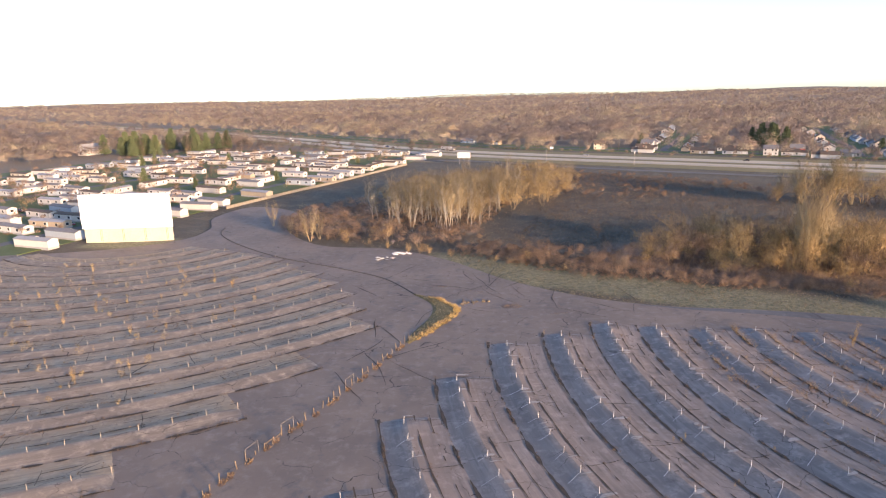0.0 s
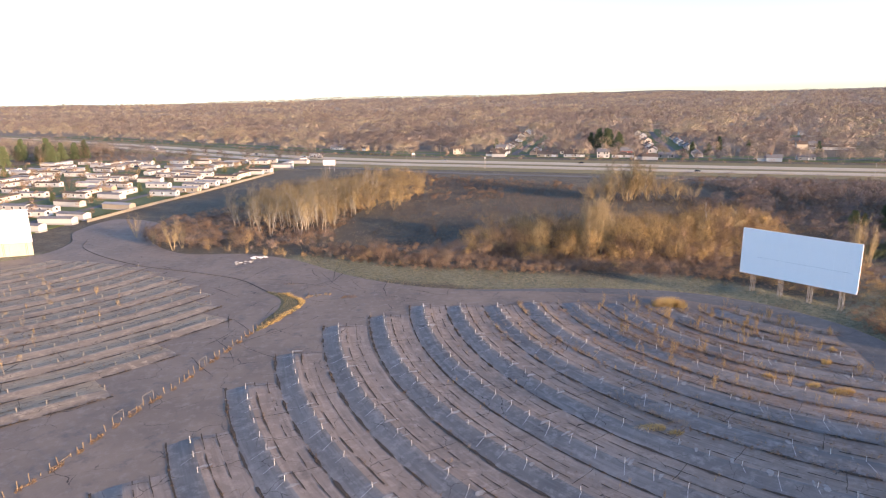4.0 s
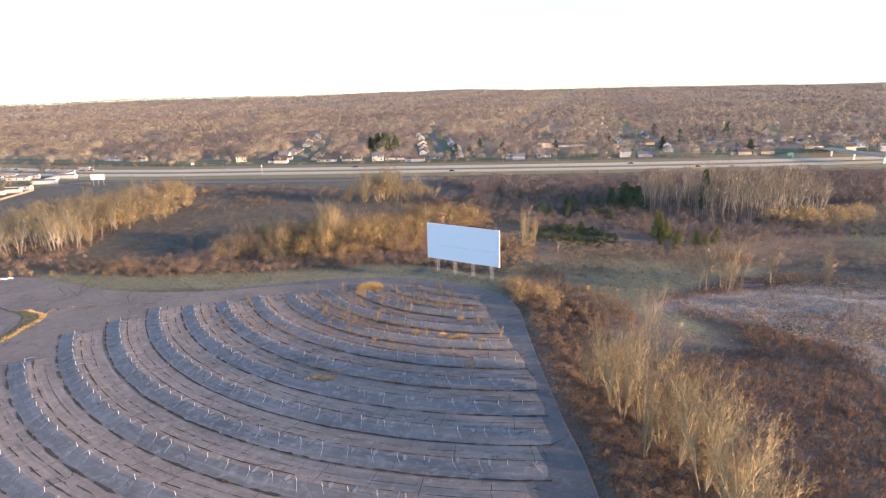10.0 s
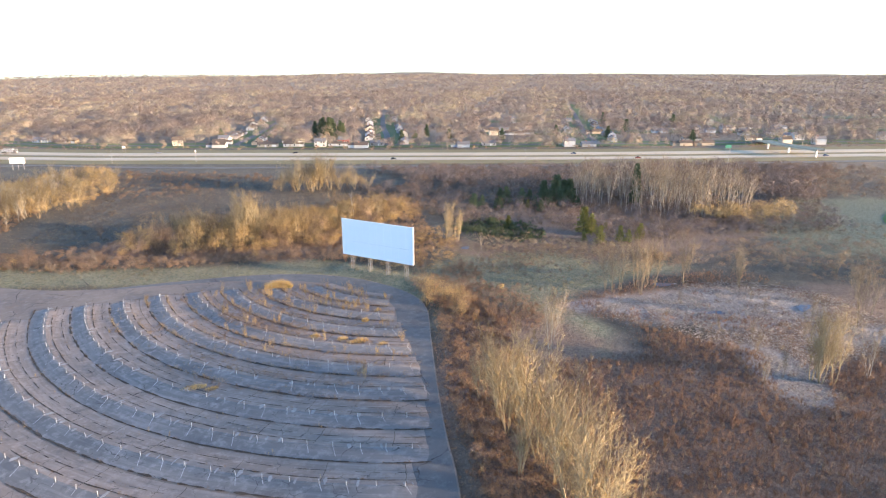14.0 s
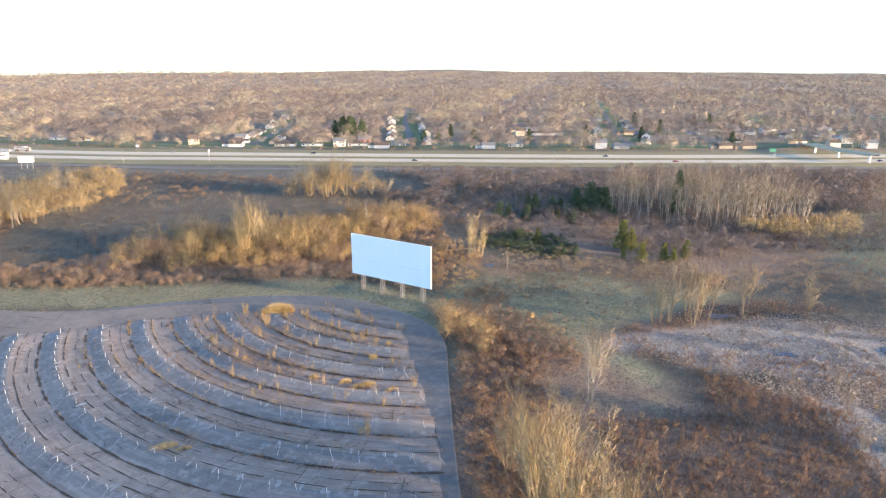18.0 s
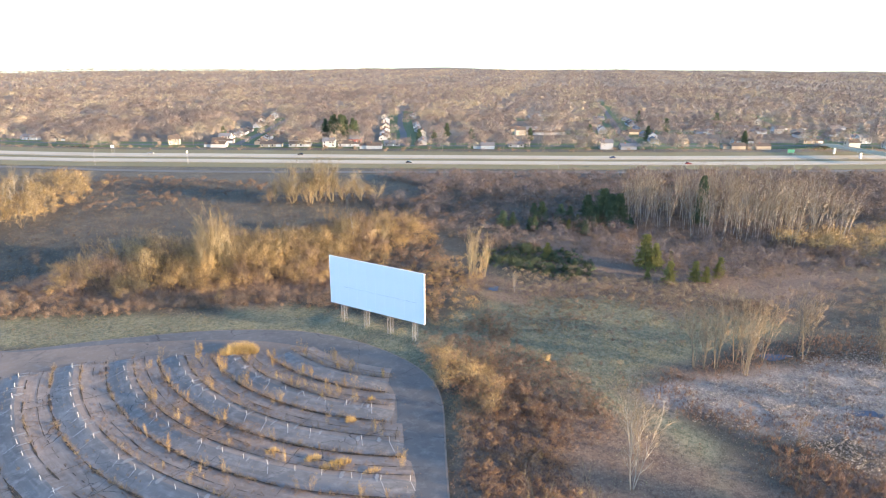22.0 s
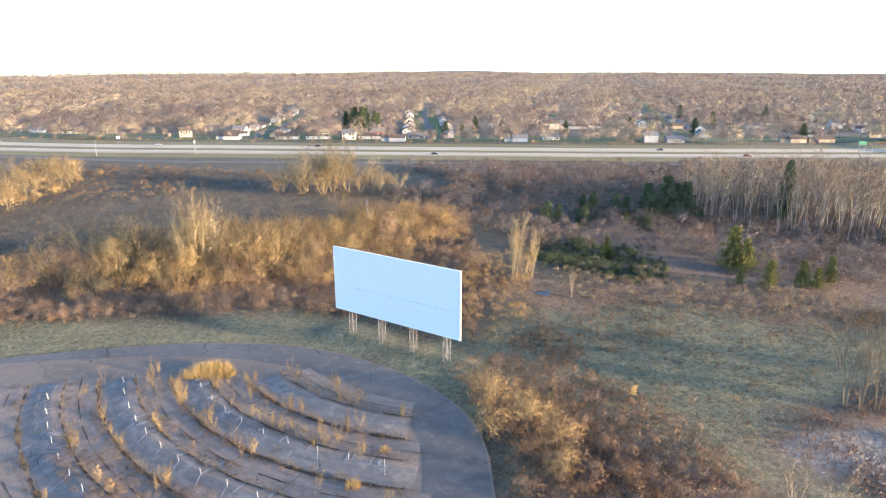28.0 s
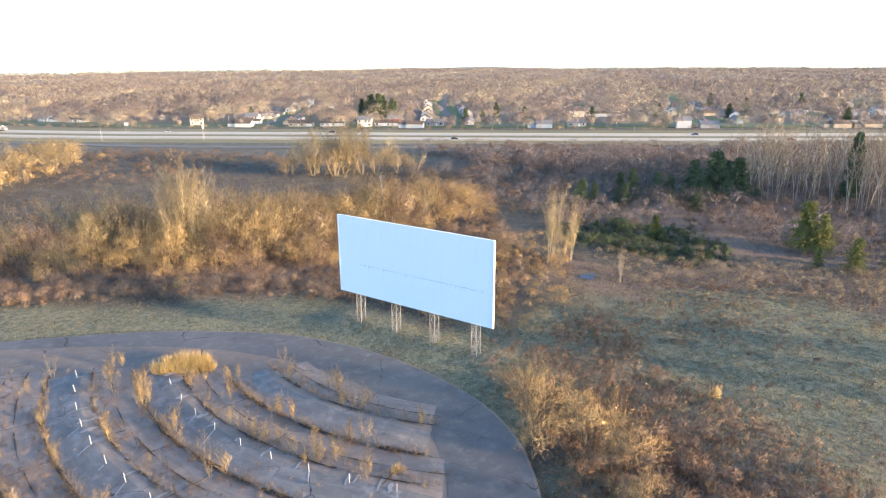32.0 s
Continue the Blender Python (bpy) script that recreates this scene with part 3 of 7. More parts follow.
def build_stall_lines():
    """Worn white lines down the bank from each post."""
    v, f = [], []
    r_ = random.Random(3)
    for x, y, z, a in posts_b:
        if r_.random() < 0.28:
            continue
        n0 = r_.uniform(0.15, 0.5)
        n1 = r_.uniform(1.2, 3.4)
        turn = a + r_.uniform(0.3, 0.6)
        dx, dy = math.cos(turn), math.sin(turn)
        w = r_.uniform(0.035, 0.065)
        base = len(v)
        steps = 5
        for i in range(steps + 1):
            s = n0 + (n1 - n0) * i / steps
            h = ramp_height(s) + 0.035
            for side in (-w, w):
                v.append((x + dx * s - dy * side, y + dy * s + dx * side, h + 0.02))
        for i in range(steps):
            b = base + 2 * i
            f += [(b, b + 1, b + 3), (b, b + 3, b + 2)]
    tagged(new("stall_lines", tri_mesh("stall_lines", v, f, PAINT)), "worn white stall lines painted on the ramps", "road marking", kind="stuff")


build_stall_lines()


def worn_patches():
    """Pale scuffed streaks on the crown of the ramps, beside the posts."""
    v, f = [], []
    r_ = random.Random(14)
    for x, y, z, a in posts_b:
        for _ in range(r_.choice((0, 1, 1, 2))):
            t0, w = r_.uniform(-2.2, 2.2), r_.uniform(0.12, 0.5)
            o0, o1 = r_.uniform(-0.2, 0.6), r_.uniform(-2.6, -0.9)
            base, n = len(v), 4
            for i in range(n + 1):
                o = o0 + (o1 - o0) * i / n
                k = w * (0.25 + 0.75 * math.sin(math.pi * (i + 0.4) / (n + 0.8))) * r_.uniform(0.6, 1.3)
                t = t0 + r_.uniform(-0.12, 0.12) - 0.35 * i / n
                for sg in (-k, k):
                    v.append((x + math.cos(a) * o - math.sin(a) * (t + sg), y + math.sin(a) * o + math.cos(a) * (t + sg), ramp_height(o) + 0.05))
            for i in range(n):
                b = base + 2 * i
                f += [(b, b + 1, b + 3), (b, b + 3, b + 2)]
    tagged(new("worn_patches", tri_mesh("worn_patches", v, f, SCUFF)), "pale scuffed streaks worn into the ramp crowns", "wear", kind="stuff")


worn_patches()


def drive_cracks():
    """Long ragged cracks filled with soil, wandering over the open drive between the lots."""
    g = np.random.default_rng(23)
    v, f = [], []
    for _ in range(34):
        while True:
            x, y = g.uniform(-75, 62), g.uniform(105, 225)
            if inside([(-74, 218), (-40, 206), (0, 200), (30, 172), (60, 156), (60, 150), (12, 152), (-2, 140), (-12, 110), (-24, 112), (-18, 150), (-30, 186), (-60, 208)], np.array(x), np.array(y)):
                break
        a = g.choice([-0.65, 0.9, 2.2]) + g.normal(0, 0.3)
        w = g.uniform(0.05, 0.15)
        b, n = len(v), int(g.integers(8, 22))
        for i in range(n):
            k = w * g.uniform(0.4, 1.4) * math.sin(math.pi * (i + 0.3) / (n - 0.4)) + 0.02
            v += [(x - math.sin(a) * k, y + math.cos(a) * k, 0.035), (x + math.sin(a) * k, y - math.cos(a) * k, 0.035)]
            x, y, a = x + math.cos(a) * 1.2, y + math.sin(a) * 1.2, a + g.normal(0, 0.08)
        for i in range(n - 1):
            q = b + 2 * i
            f += [(q, q + 1, q + 3), (q, q + 3, q + 2)]
    tagged(new("drive_cracks", tri_mesh("drive_cracks", v, f, SOIL)), "dark ragged cracks across the worn asphalt drive", "cracks", kind="stuff")


drive_cracks()


# ---- screens ----
def build_screen_b():
    """The screen on four lattice legs."""
    a, b = Vector((135.4, 131.7, 0)), Vector((150.8, 104.4, 0))
    along = (b - a).normalized()
    root = tagged(new("drive_in_screen"), "white rectangular movie screen raised on four steel lattice legs", "movie screen")
    root.matrix_basis = Matrix.Translation((a + b) / 2) @ Matrix.Rotation(math.atan2(along.y, along.x), 4, "Z")
    w, z0, z1 = (b - a).length, 6.5, 20.1
    # local x runs along the screen, local y behind it
    cols, rows_n = 10, 2
    seam = 0.40
    zs = [z0, z0 + (z1 - z0) * seam, z1]
    pw = w / cols
    for j in range(rows_n):
        me = None
        for i in range(cols):
            if me is None:
                bm = bmesh.new()
                box(bm, 0, 0, 0, pw - 0.012, 0.10, zs[j + 1] - zs[j] - 0.02, 0.008)
                me = bpy.data.meshes.new("panel")
                bm.to_mesh(me)
                bm.free()
                me.materials.append(SCREEN)
            ob = part("panel", me, None, root, at=Matrix.Translation((-w / 2 + pw * (i + 0.5), 0, (zs[j] + zs[j + 1]) / 2)))
    part("edge_trim", boxes((0, 0.02, z1 + 0.06, w + 0.3, 0.34, 0.10), (0, 0.02, z0 - 0.06, w + 0.3, 0.34, 0.10), (-w / 2 - 0.09, 0.02, (z0 + z1) / 2, 0.12, 0.34, z1 - z0), (w / 2 + 0.09, 0.02, (z0 + z1) / 2, 0.12, 0.34, z1 - z0)), SCREEN, root)
    bars = []
    for i in range(9):
        z = z0 + 0.4 + i * (z1 - z0 - 0.8) / 8
        bars.append(((-w / 2, 0.25, z), (w / 2, 0.25, z)))
    part("girts", tubes(bars, 0.09), STEEL, root, "horizontal steel girts behind the panels")
    for i in range(4):
        x = -w / 2 + w * (0.115 + 0.257 * i)
        rows_ = []
        hw = 0.48
        feet = [(x - hw, 0.35), (x + hw, 0.35), (x + hw, 1.5), (x - hw, 1.5)]
        for fx, fy in feet:
            rows_.append(((fx, fy, -0.5), (fx, fy, z1 - 1.0)))
        leg = part("lattice_leg", tubes(rows_, 0.06), STEEL, root, "grey steel lattice leg")
        lace = []
        for k in range(10):
            z, h = 0.1 + k * 1.9, 1.9
            for (ax, ay), (bx, by) in zip(feet, feet[1:] + feet[:1]):
                lace.append(((ax, ay, z), (bx, by, z)))
                lace.append(((ax, ay, z), (bx, by, z + h)) if k % 2 else ((bx, by, z), (ax, ay, z + h)))
        part("lacing", tubes(lace, 0.03, 4), STEEL, leg)
    # worn marks along the seam
    r_ = random.Random(8)
    bm = bmesh.new()
    for i in range(46):
        x = -w / 2 + w * (0.16 + 0.80 * i / 46) + r_.uniform(-0.1, 0.1)
        box(bm, x, -0.055, zs[1] + r_.uniform(-0.05, 0.03), r_.uniform(0.12, 0.5), 0.012, r_.uniform(0.04, 0.10))
        if r_.random() < 0.5:
            hgt = r_.uniform(0.15, 0.6)
            box(bm, x, -0.055, zs[1] - hgt / 2, 0.045, 0.011, hgt)
    part("seam_marks", bm, surface("dirty_seam", (0.42, 0.45, 0.47), (0.55, 0.57, 0.58), 1.0, 9.0), root, "grey dirt along the panel seam")


build_screen_b()


def build_screen_a():
    """The older screen with a closed base wall."""
    a, b = Vector((-140.2, 243.2, 0)), Vector((-106.3, 244.6, 0))
    along = (b - a).normalized()
    root = tagged(new("drive_in_screen"), "tall white movie screen over a cream metal base wall", "movie screen")
    root.matrix_basis = Matrix.Translation((a + b) / 2) @ Matrix.Rotation(math.atan2(along.y, along.x), 4, "Z")
    w = (b - a).length
    z0, z1 = 5.4, 18.6
    n = 8
    pw = (w + 0.8) / n
    bm = bmesh.new()
    box(bm, 0, 0, 0, pw - 0.015, 0.5, z1 - z0, 0.01)
    me = bpy.data.meshes.new("panel")
    bm.to_mesh(me)
    bm.free()
    me.materials.append(SCREEN)
    for i in range(n):
        part("panel", me, None, root, at=Matrix.Translation((-w / 2 - 0.4 + pw * (i + 0.5), -0.5, (z0 + z1) / 2)))
    bays = 4
    bw = w / bays
    for i in range(bays):
        part("base_panel", boxes((-w / 2 + bw * (i + 0.5), 0, z0 / 2 - 0.3, bw - 0.05, 0.3, z0 + 0.6), bevel=0.02), BASE, root, "cream metal base wall panel")
        for s in (-0.35, 0.35):
            x = -w / 2 + bw * (i + 0.5) + bw * 0.5 * (0.55 if s > 0 else 0.42)
            part("rust_streak", boxes((x, -0.155, z0 / 2, 0.16, 0.02, z0 * 0.92)), RUST, root, "rust-stained seam strip")
    part("top_rail", boxes((0, 0.1, z1 + 0.05, w + 1.2, 1.0, 0.14)), SCREEN, root)
    for i in range(6):
        x = -w / 2 + w * (i + 0.5) / 6
        part("back_strut", tubes([((x, 0.3, z1 - 1.0), (x, 8.0, -0.4)), ((x, 0.3, z1 - 1.0), (x, 0.3, -0.4)), ((x, 0.3, 9.0), (x, 4.4, 8.2))], 0.16), STEEL, root)


build_screen_a()


# ---- fence between the lots ----
def build_lot_fence():
    line = curve_through([(-58, 38), (-46, 58), (-36, 74), (-33, 81), (-28, 92), (-22, 103), (-14, 121), (-8, 134), (0, 145)], 1.9)
    root = tagged(new("wooden_fence"), "broken wooden post fence with metal frames between the parking lots", "fence")
    r_ = random.Random(21)
    for i, (x, y) in enumerate(line):
        h = r_.uniform(0.6, 1.8)
        part("post", boxes((0, 0, h / 2 - 0.2, 0.14, 0.14, h + 0.4), bevel=0.015), TIMBER, root, at=pose(x, y, 0, r_.uniform(-7, 7), r_.uniform(-7, 7), r_.uniform(0, 90)))
        if i + 1 < len(line) and r_.random() < (0.7 if i < 16 else 0.18):
            nx, ny = line[i + 1]
            for z in ((0.55, 1.1) if i < 16 else (0.5,)):
                bm = bmesh.new()
                tube(bm, (x, y, z + r_.uniform(-0.15, 0.15)), (nx, ny, z + r_.uniform(-0.15, 0.15)), 0.07, sides=5)
                part("rail", bm, TIMBER, root)
    for t in (0.46, 0.53, 0.665):
        i = int(t * len(line))
        p, q = Vector((*line[i], 0)), Vector((*line[i + 1], 0))
        d = (q - p).normalized()
        p2 = p + d * 2.9
        part("metal_frame", tubes([(p, p + Vector((0, 0, 2.1))), (p2, p2 + Vector((0, 0, 2.1))), (p + Vector((0, 0, 2.1)), p2 + Vector((0, 0, 2.1)))], 0.05), DULL_STEEL, root, "bent grey metal frame")
    return line


LOT_FENCE = build_lot_fence()


# ---- highway ----
strip("highway_verge", HIGHWAY, -44, 48, -0.12, surface("verge_grass", (0.115, 0.108, 0.048), (0.200, 0.165, 0.078), 0.03, 0.4, 0.95, 0.3), label="mown dry grass verge along the highway", category="verge")
strip("highway", HIGHWAY, -24, -7.5, 0.10, CONCRETE, label="pale concrete highway carriageway", category="road")
strip("highway", HIGHWAY, 7.5, 24, 0.10, CONCRETE, label="pale concrete highway carriageway", category="road")
strip("frontage_road", FRONTAGE, -4, 4, 0.06, TARMAC, label="narrow grey frontage road along the highway", category="road")


# ---- plants: helpers ----
def blades(base, tip, width, seed=0, facing=None):
    """Thin tapering stalks, one for each pair of points, as arrays of corners and triangles; facing: the way that their flat side turns."""
    g = np.random.default_rng(seed)
    d = tip - base
    side = np.cross(d, g.normal(size=d.shape) * (1.0 if facing is None else 0.25) + (0 if facing is None else facing))
    side /= np.linalg.norm(side, axis=1)[:, None] + 1e-9
    side *= (np.asarray(width) / 2)[:, None] if np.ndim(width) else width / 2
    v = np.stack([base - side, base + side, tip], 1).reshape(-1, 3)
    return v, np.arange(len(v)).reshape(-1, 3)


def joined(*sets):
    v, f, o, n = [], [], [], 0
    for a, b, *c in sets:
        v.append(a), f.append(b + n), o.extend(c)
        n += len(a)
    return (np.concatenate(v), np.concatenate(f), np.concatenate(o)) if len(o) == len(sets) else (np.concatenate(v), np.concatenate(f))


def unit(d):
    return d / (np.linalg.norm(d, axis=-1, keepdims=True) + 1e-9)


def bush_cloud(xyz, height, radius, per, width, seed, lean=0.5, low=0.05):
    """Many small plants at once: stalks that fan up and out from each foot."""
    g = np.random.default_rng(seed)
    n = len(xyz)
    a = g.uniform(0, 2 * np.pi, (n, per))
    out = np.sqrt(g.uniform(0, 1, (n, per)))
    start = g.uniform(low, 0.55, (n, per))
    h, r = np.asarray(height)[:, None], np.asarray(radius)[:, None]
    top = np.sqrt(np.clip(1 - (out * 0.8) ** 2, 0.05, 1)) * g.uniform(0.75, 1.1, (n, per))
    dirs = np.stack([np.cos(a) * out * r, np.sin(a) * out * r, top * h], -1)
    base = xyz[:, None, :] + dirs * start[..., None] * np.array([0.8, 0.8, 0.9]) + g.normal(size=(n, per, 3)) * (r * 0.06)[..., None]
    tip = xyz[:, None, :] + dirs + g.normal(size=(n, per, 3)) * (h * lean * 0.12)[..., None]
    v, f = blades(base.reshape(-1, 3), tip.reshape(-1, 3), np.repeat(np.broadcast_to(width, n), per) * g.uniform(0.6, 1.3, n * per), seed)
    way = unit(unit(np.stack([np.cos(a) * out, np.sin(a) * out, top], -1)) + g.normal(0, 0.25, (n, per, 3)))
    return v, f, np.repeat(way.reshape(-1, 3), 3, axis=0)




def puffs(x, y, h, rad, per, size, width, seed, low=0.3, lobes=4, stem=0.006, z=None, hollow=0.72, soft=0.22):
    """Bare crowns of short twigs, each crown of several rounded clumps over a stem; low: where the crown begins, as a share of the height."""
    g = np.random.default_rng(seed)
    n = len(x)
    x, y, h, rad = (np.asarray(k, float) for k in (x, y, h, rad))
    foot = np.column_stack([x, y, relief(x, y) if z is None else np.full(n, z)])
    tall = h * (1 - low) / 2
    mid = foot + np.column_stack([x * 0, x * 0, h * low + tall])
    turn = g.uniform(0, 6.28, (n, 1)) + np.arange(lobes)[None] * 6.283 / lobes + g.normal(0, 0.4, (n, lobes))
    far = g.uniform(0.25, 0.58, (n, lobes))
    up = g.uniform(-0.35, 0.42, (n, lobes))
    up[:, 0], far[:, 0] = 0.40, 0.12
    if lobes < 3:
        far, up = far * 0.4, up * 0.3
    where = mid[:, None] + np.stack([np.cos(turn) * far * rad[:, None], np.sin(turn) * far * rad[:, None], up * tall[:, None]], -1)
    share = g.uniform(0.42, 0.66, (n, lobes)) * (1.45 if lobes < 3 else 1.0)
    pick = g.integers(0, lobes, (n, per))
    row = np.arange(n)[:, None]
    d = unit(g.normal(size=(n, per, 3)))
    d[..., 2] = np.where(d[..., 2] < -0.45, -d[..., 2], d[..., 2])
    reach = np.stack([rad[:, None] * share[row, pick], rad[:, None] * share[row, pick], tall[:, None] * share[row, pick] * 1.15], -1)
    p = where[row, pick] + d * reach * g.uniform(hollow, 1.07, (n, per, 1))
    p[..., 2] = np.maximum(p[..., 2], foot[:, None, 2] + 0.05)
    way = unit(d * 0.5 + g.normal(size=d.shape) * 0.55 + np.array([0, 0, 0.45]))
    ln = (h * size)[:, None, None] * g.uniform(0.6, 1.4, (n, per, 1))
    out = unit(d * 0.62 + (p - mid[:, None]) / np.stack([rad, rad, tall], -1)[:, None] * 0.5 + np.array([0, 0, soft]) + g.normal(0, 0.10, d.shape))
    w = (np.broadcast_to(width, n)[:, None] * g.uniform(0.7, 1.3, (n, per)))[..., None]
    side = unit(np.cross(way, out)) * w / 2
    v = np.stack([p - way * ln / 2 - side, p - way * ln / 2 + side, p + way * ln / 2], 2).reshape(-1, 3)
    sets = [(v, np.arange(len(v)).reshape(-1, 3), np.repeat(out.reshape(-1, 3), 3, axis=0))]
    if stem:
        sets.append((*blades(foot - np.array([0, 0, 0.2]), mid + np.column_stack([x * 0, x * 0, tall * 0.5]), h * stem * 2, seed + 1), np.tile([[0.5, -0.6, 0.6]], (3 * n, 1))))
    return joined(*sets)


def prisms(p0, p1, r0, r1):
    """Three-sided tapered bars between points, as arrays."""
    d = p1 - p0
    d = d / (np.linalg.norm(d, axis=1)[:, None] + 1e-9)
    ref = np.where(np.abs(d[:, 2:3]) > 0.9, np.array([[1.0, 0, 0]]), np.array([[0, 0, 1.0]]))
    u = np.cross(d, ref)
    u /= np.linalg.norm(u, axis=1)[:, None] + 1e-9
    w = np.cross(d, u)
    ring = []
    for p, r in ((p0, r0), (p1, r1)):
        for k in range(4):
            a = k * math.pi / 2
            ring.append(p + (u * math.cos(a) + w * math.sin(a)) * r[:, None])
    v = np.stack(ring, 1)
    n = len(p0)
    f = []
    for k in range(4):
        j = (k + 1) % 4
        f += [(k, j, 4 + j), (k, 4 + j, 4 + k)]
    idx = (np.arange(n) * 8)[:, None, None] + np.array(f)[None]
    return v.reshape(-1, 3), idx.reshape(-1, 3)


def grow(r_, segs, p, d, length, rad, level, last, spec):
    """Adds a limb and, along it, its side limbs."""
    n = 5 if level == 0 else 3 if level == 1 else 2 if level < last else 1
    pts = [p.copy()]
    dirs = []
    for i in range(n):
        dirs.append(d.copy())
        p = p + d * (length / n)
        pts.append(p.copy())
        d = d + np.array([r_.gauss(0, spec["wander"]), r_.gauss(0, spec["wander"]), r_.gauss(0, spec["wander"] * 0.6) + spec["rise"]])
        d /= np.linalg.norm(d)
    for i in range(n):
        segs.append((level, pts[i], pts[i + 1], rad * (1 - 0.85 * i / n), rad * (1 - 0.85 * (i + 1) / n)))
    if level >= last:
        return
    kids = spec["kids"][level]
    turn = r_.uniform(0, 6.28)
    for k in range(kids):
        t = spec["bare"][level] + (1 - spec["bare"][level]) * (k + r_.random()) / kids
        i = min(n - 1, int(t * n))
        q = pts[i] + (pts[i + 1] - pts[i]) * (t * n - i)
        turn += 2.4 + r_.uniform(-0.5, 0.5)
        dd = dirs[i]
        ref = np.array([1.0, 0, 0]) if abs(dd[2]) > 0.9 else np.array([0, 0, 1.0])
        u = np.cross(dd, ref)
        u /= np.linalg.norm(u)
        w = np.cross(dd, u)
        ang = radians(spec["angle"][level] + r_.uniform(-10, 10))
        nd = dd * math.cos(ang) + (u * math.cos(turn) + w * math.sin(turn)) * math.sin(ang)
        ln = length * spec["ratio"][level] * (1.0 - spec["taper"] * t) * r_.uniform(0.7, 1.2)
        grow(r_, segs, q, nd / np.linalg.norm(nd), ln, rad * (1 - 0.8 * t) * 0.6 + 0.0012, level + 1, last, spec)


POPLAR = dict(wander=0.05, rise=0.05, kids=(12, 6, 4), bare=(0.24, 0.2, 0.1), angle=(30, 32, 34), ratio=(0.50, 0.46, 0.5), taper=0.34, stems=(2, 4), lean=0.32, last=3, fuzz=1.5)
BROOM = dict(wander=0.08, rise=0.05, kids=(11, 5, 4), bare=(0.20, 0.15, 0.1), angle=(26, 30, 34), ratio=(0.36, 0.42, 0.5), taper=0.20, stems=(4, 6), lean=0.40, last=3, fuzz=0.8)
ROUND = dict(wander=0.10, rise=0.03, kids=(7, 5, 4), bare=(0.22, 0.15, 0.1), angle=(40, 40, 38), ratio=(0.50, 0.52, 0.55), taper=0.15, stems=(4, 5), lean=0.52, last=3, fuzz=2.0)
BUSH = dict(wander=0.12, rise=0.04, kids=(8, 5), bare=(0.15, 0.1), angle=(38, 36), ratio=(0.50, 0.5), taper=0.25, stems=(7, 10), lean=0.75, last=2, fuzz=1.3)
SAPLING = dict(wander=0.06, rise=0.05, kids=(9, 4), bare=(0.12, 0.1), angle=(26, 30), ratio=(0.36, 0.5), taper=0.4, stems=(2, 5), lean=0.30, last=2, fuzz=2.4)


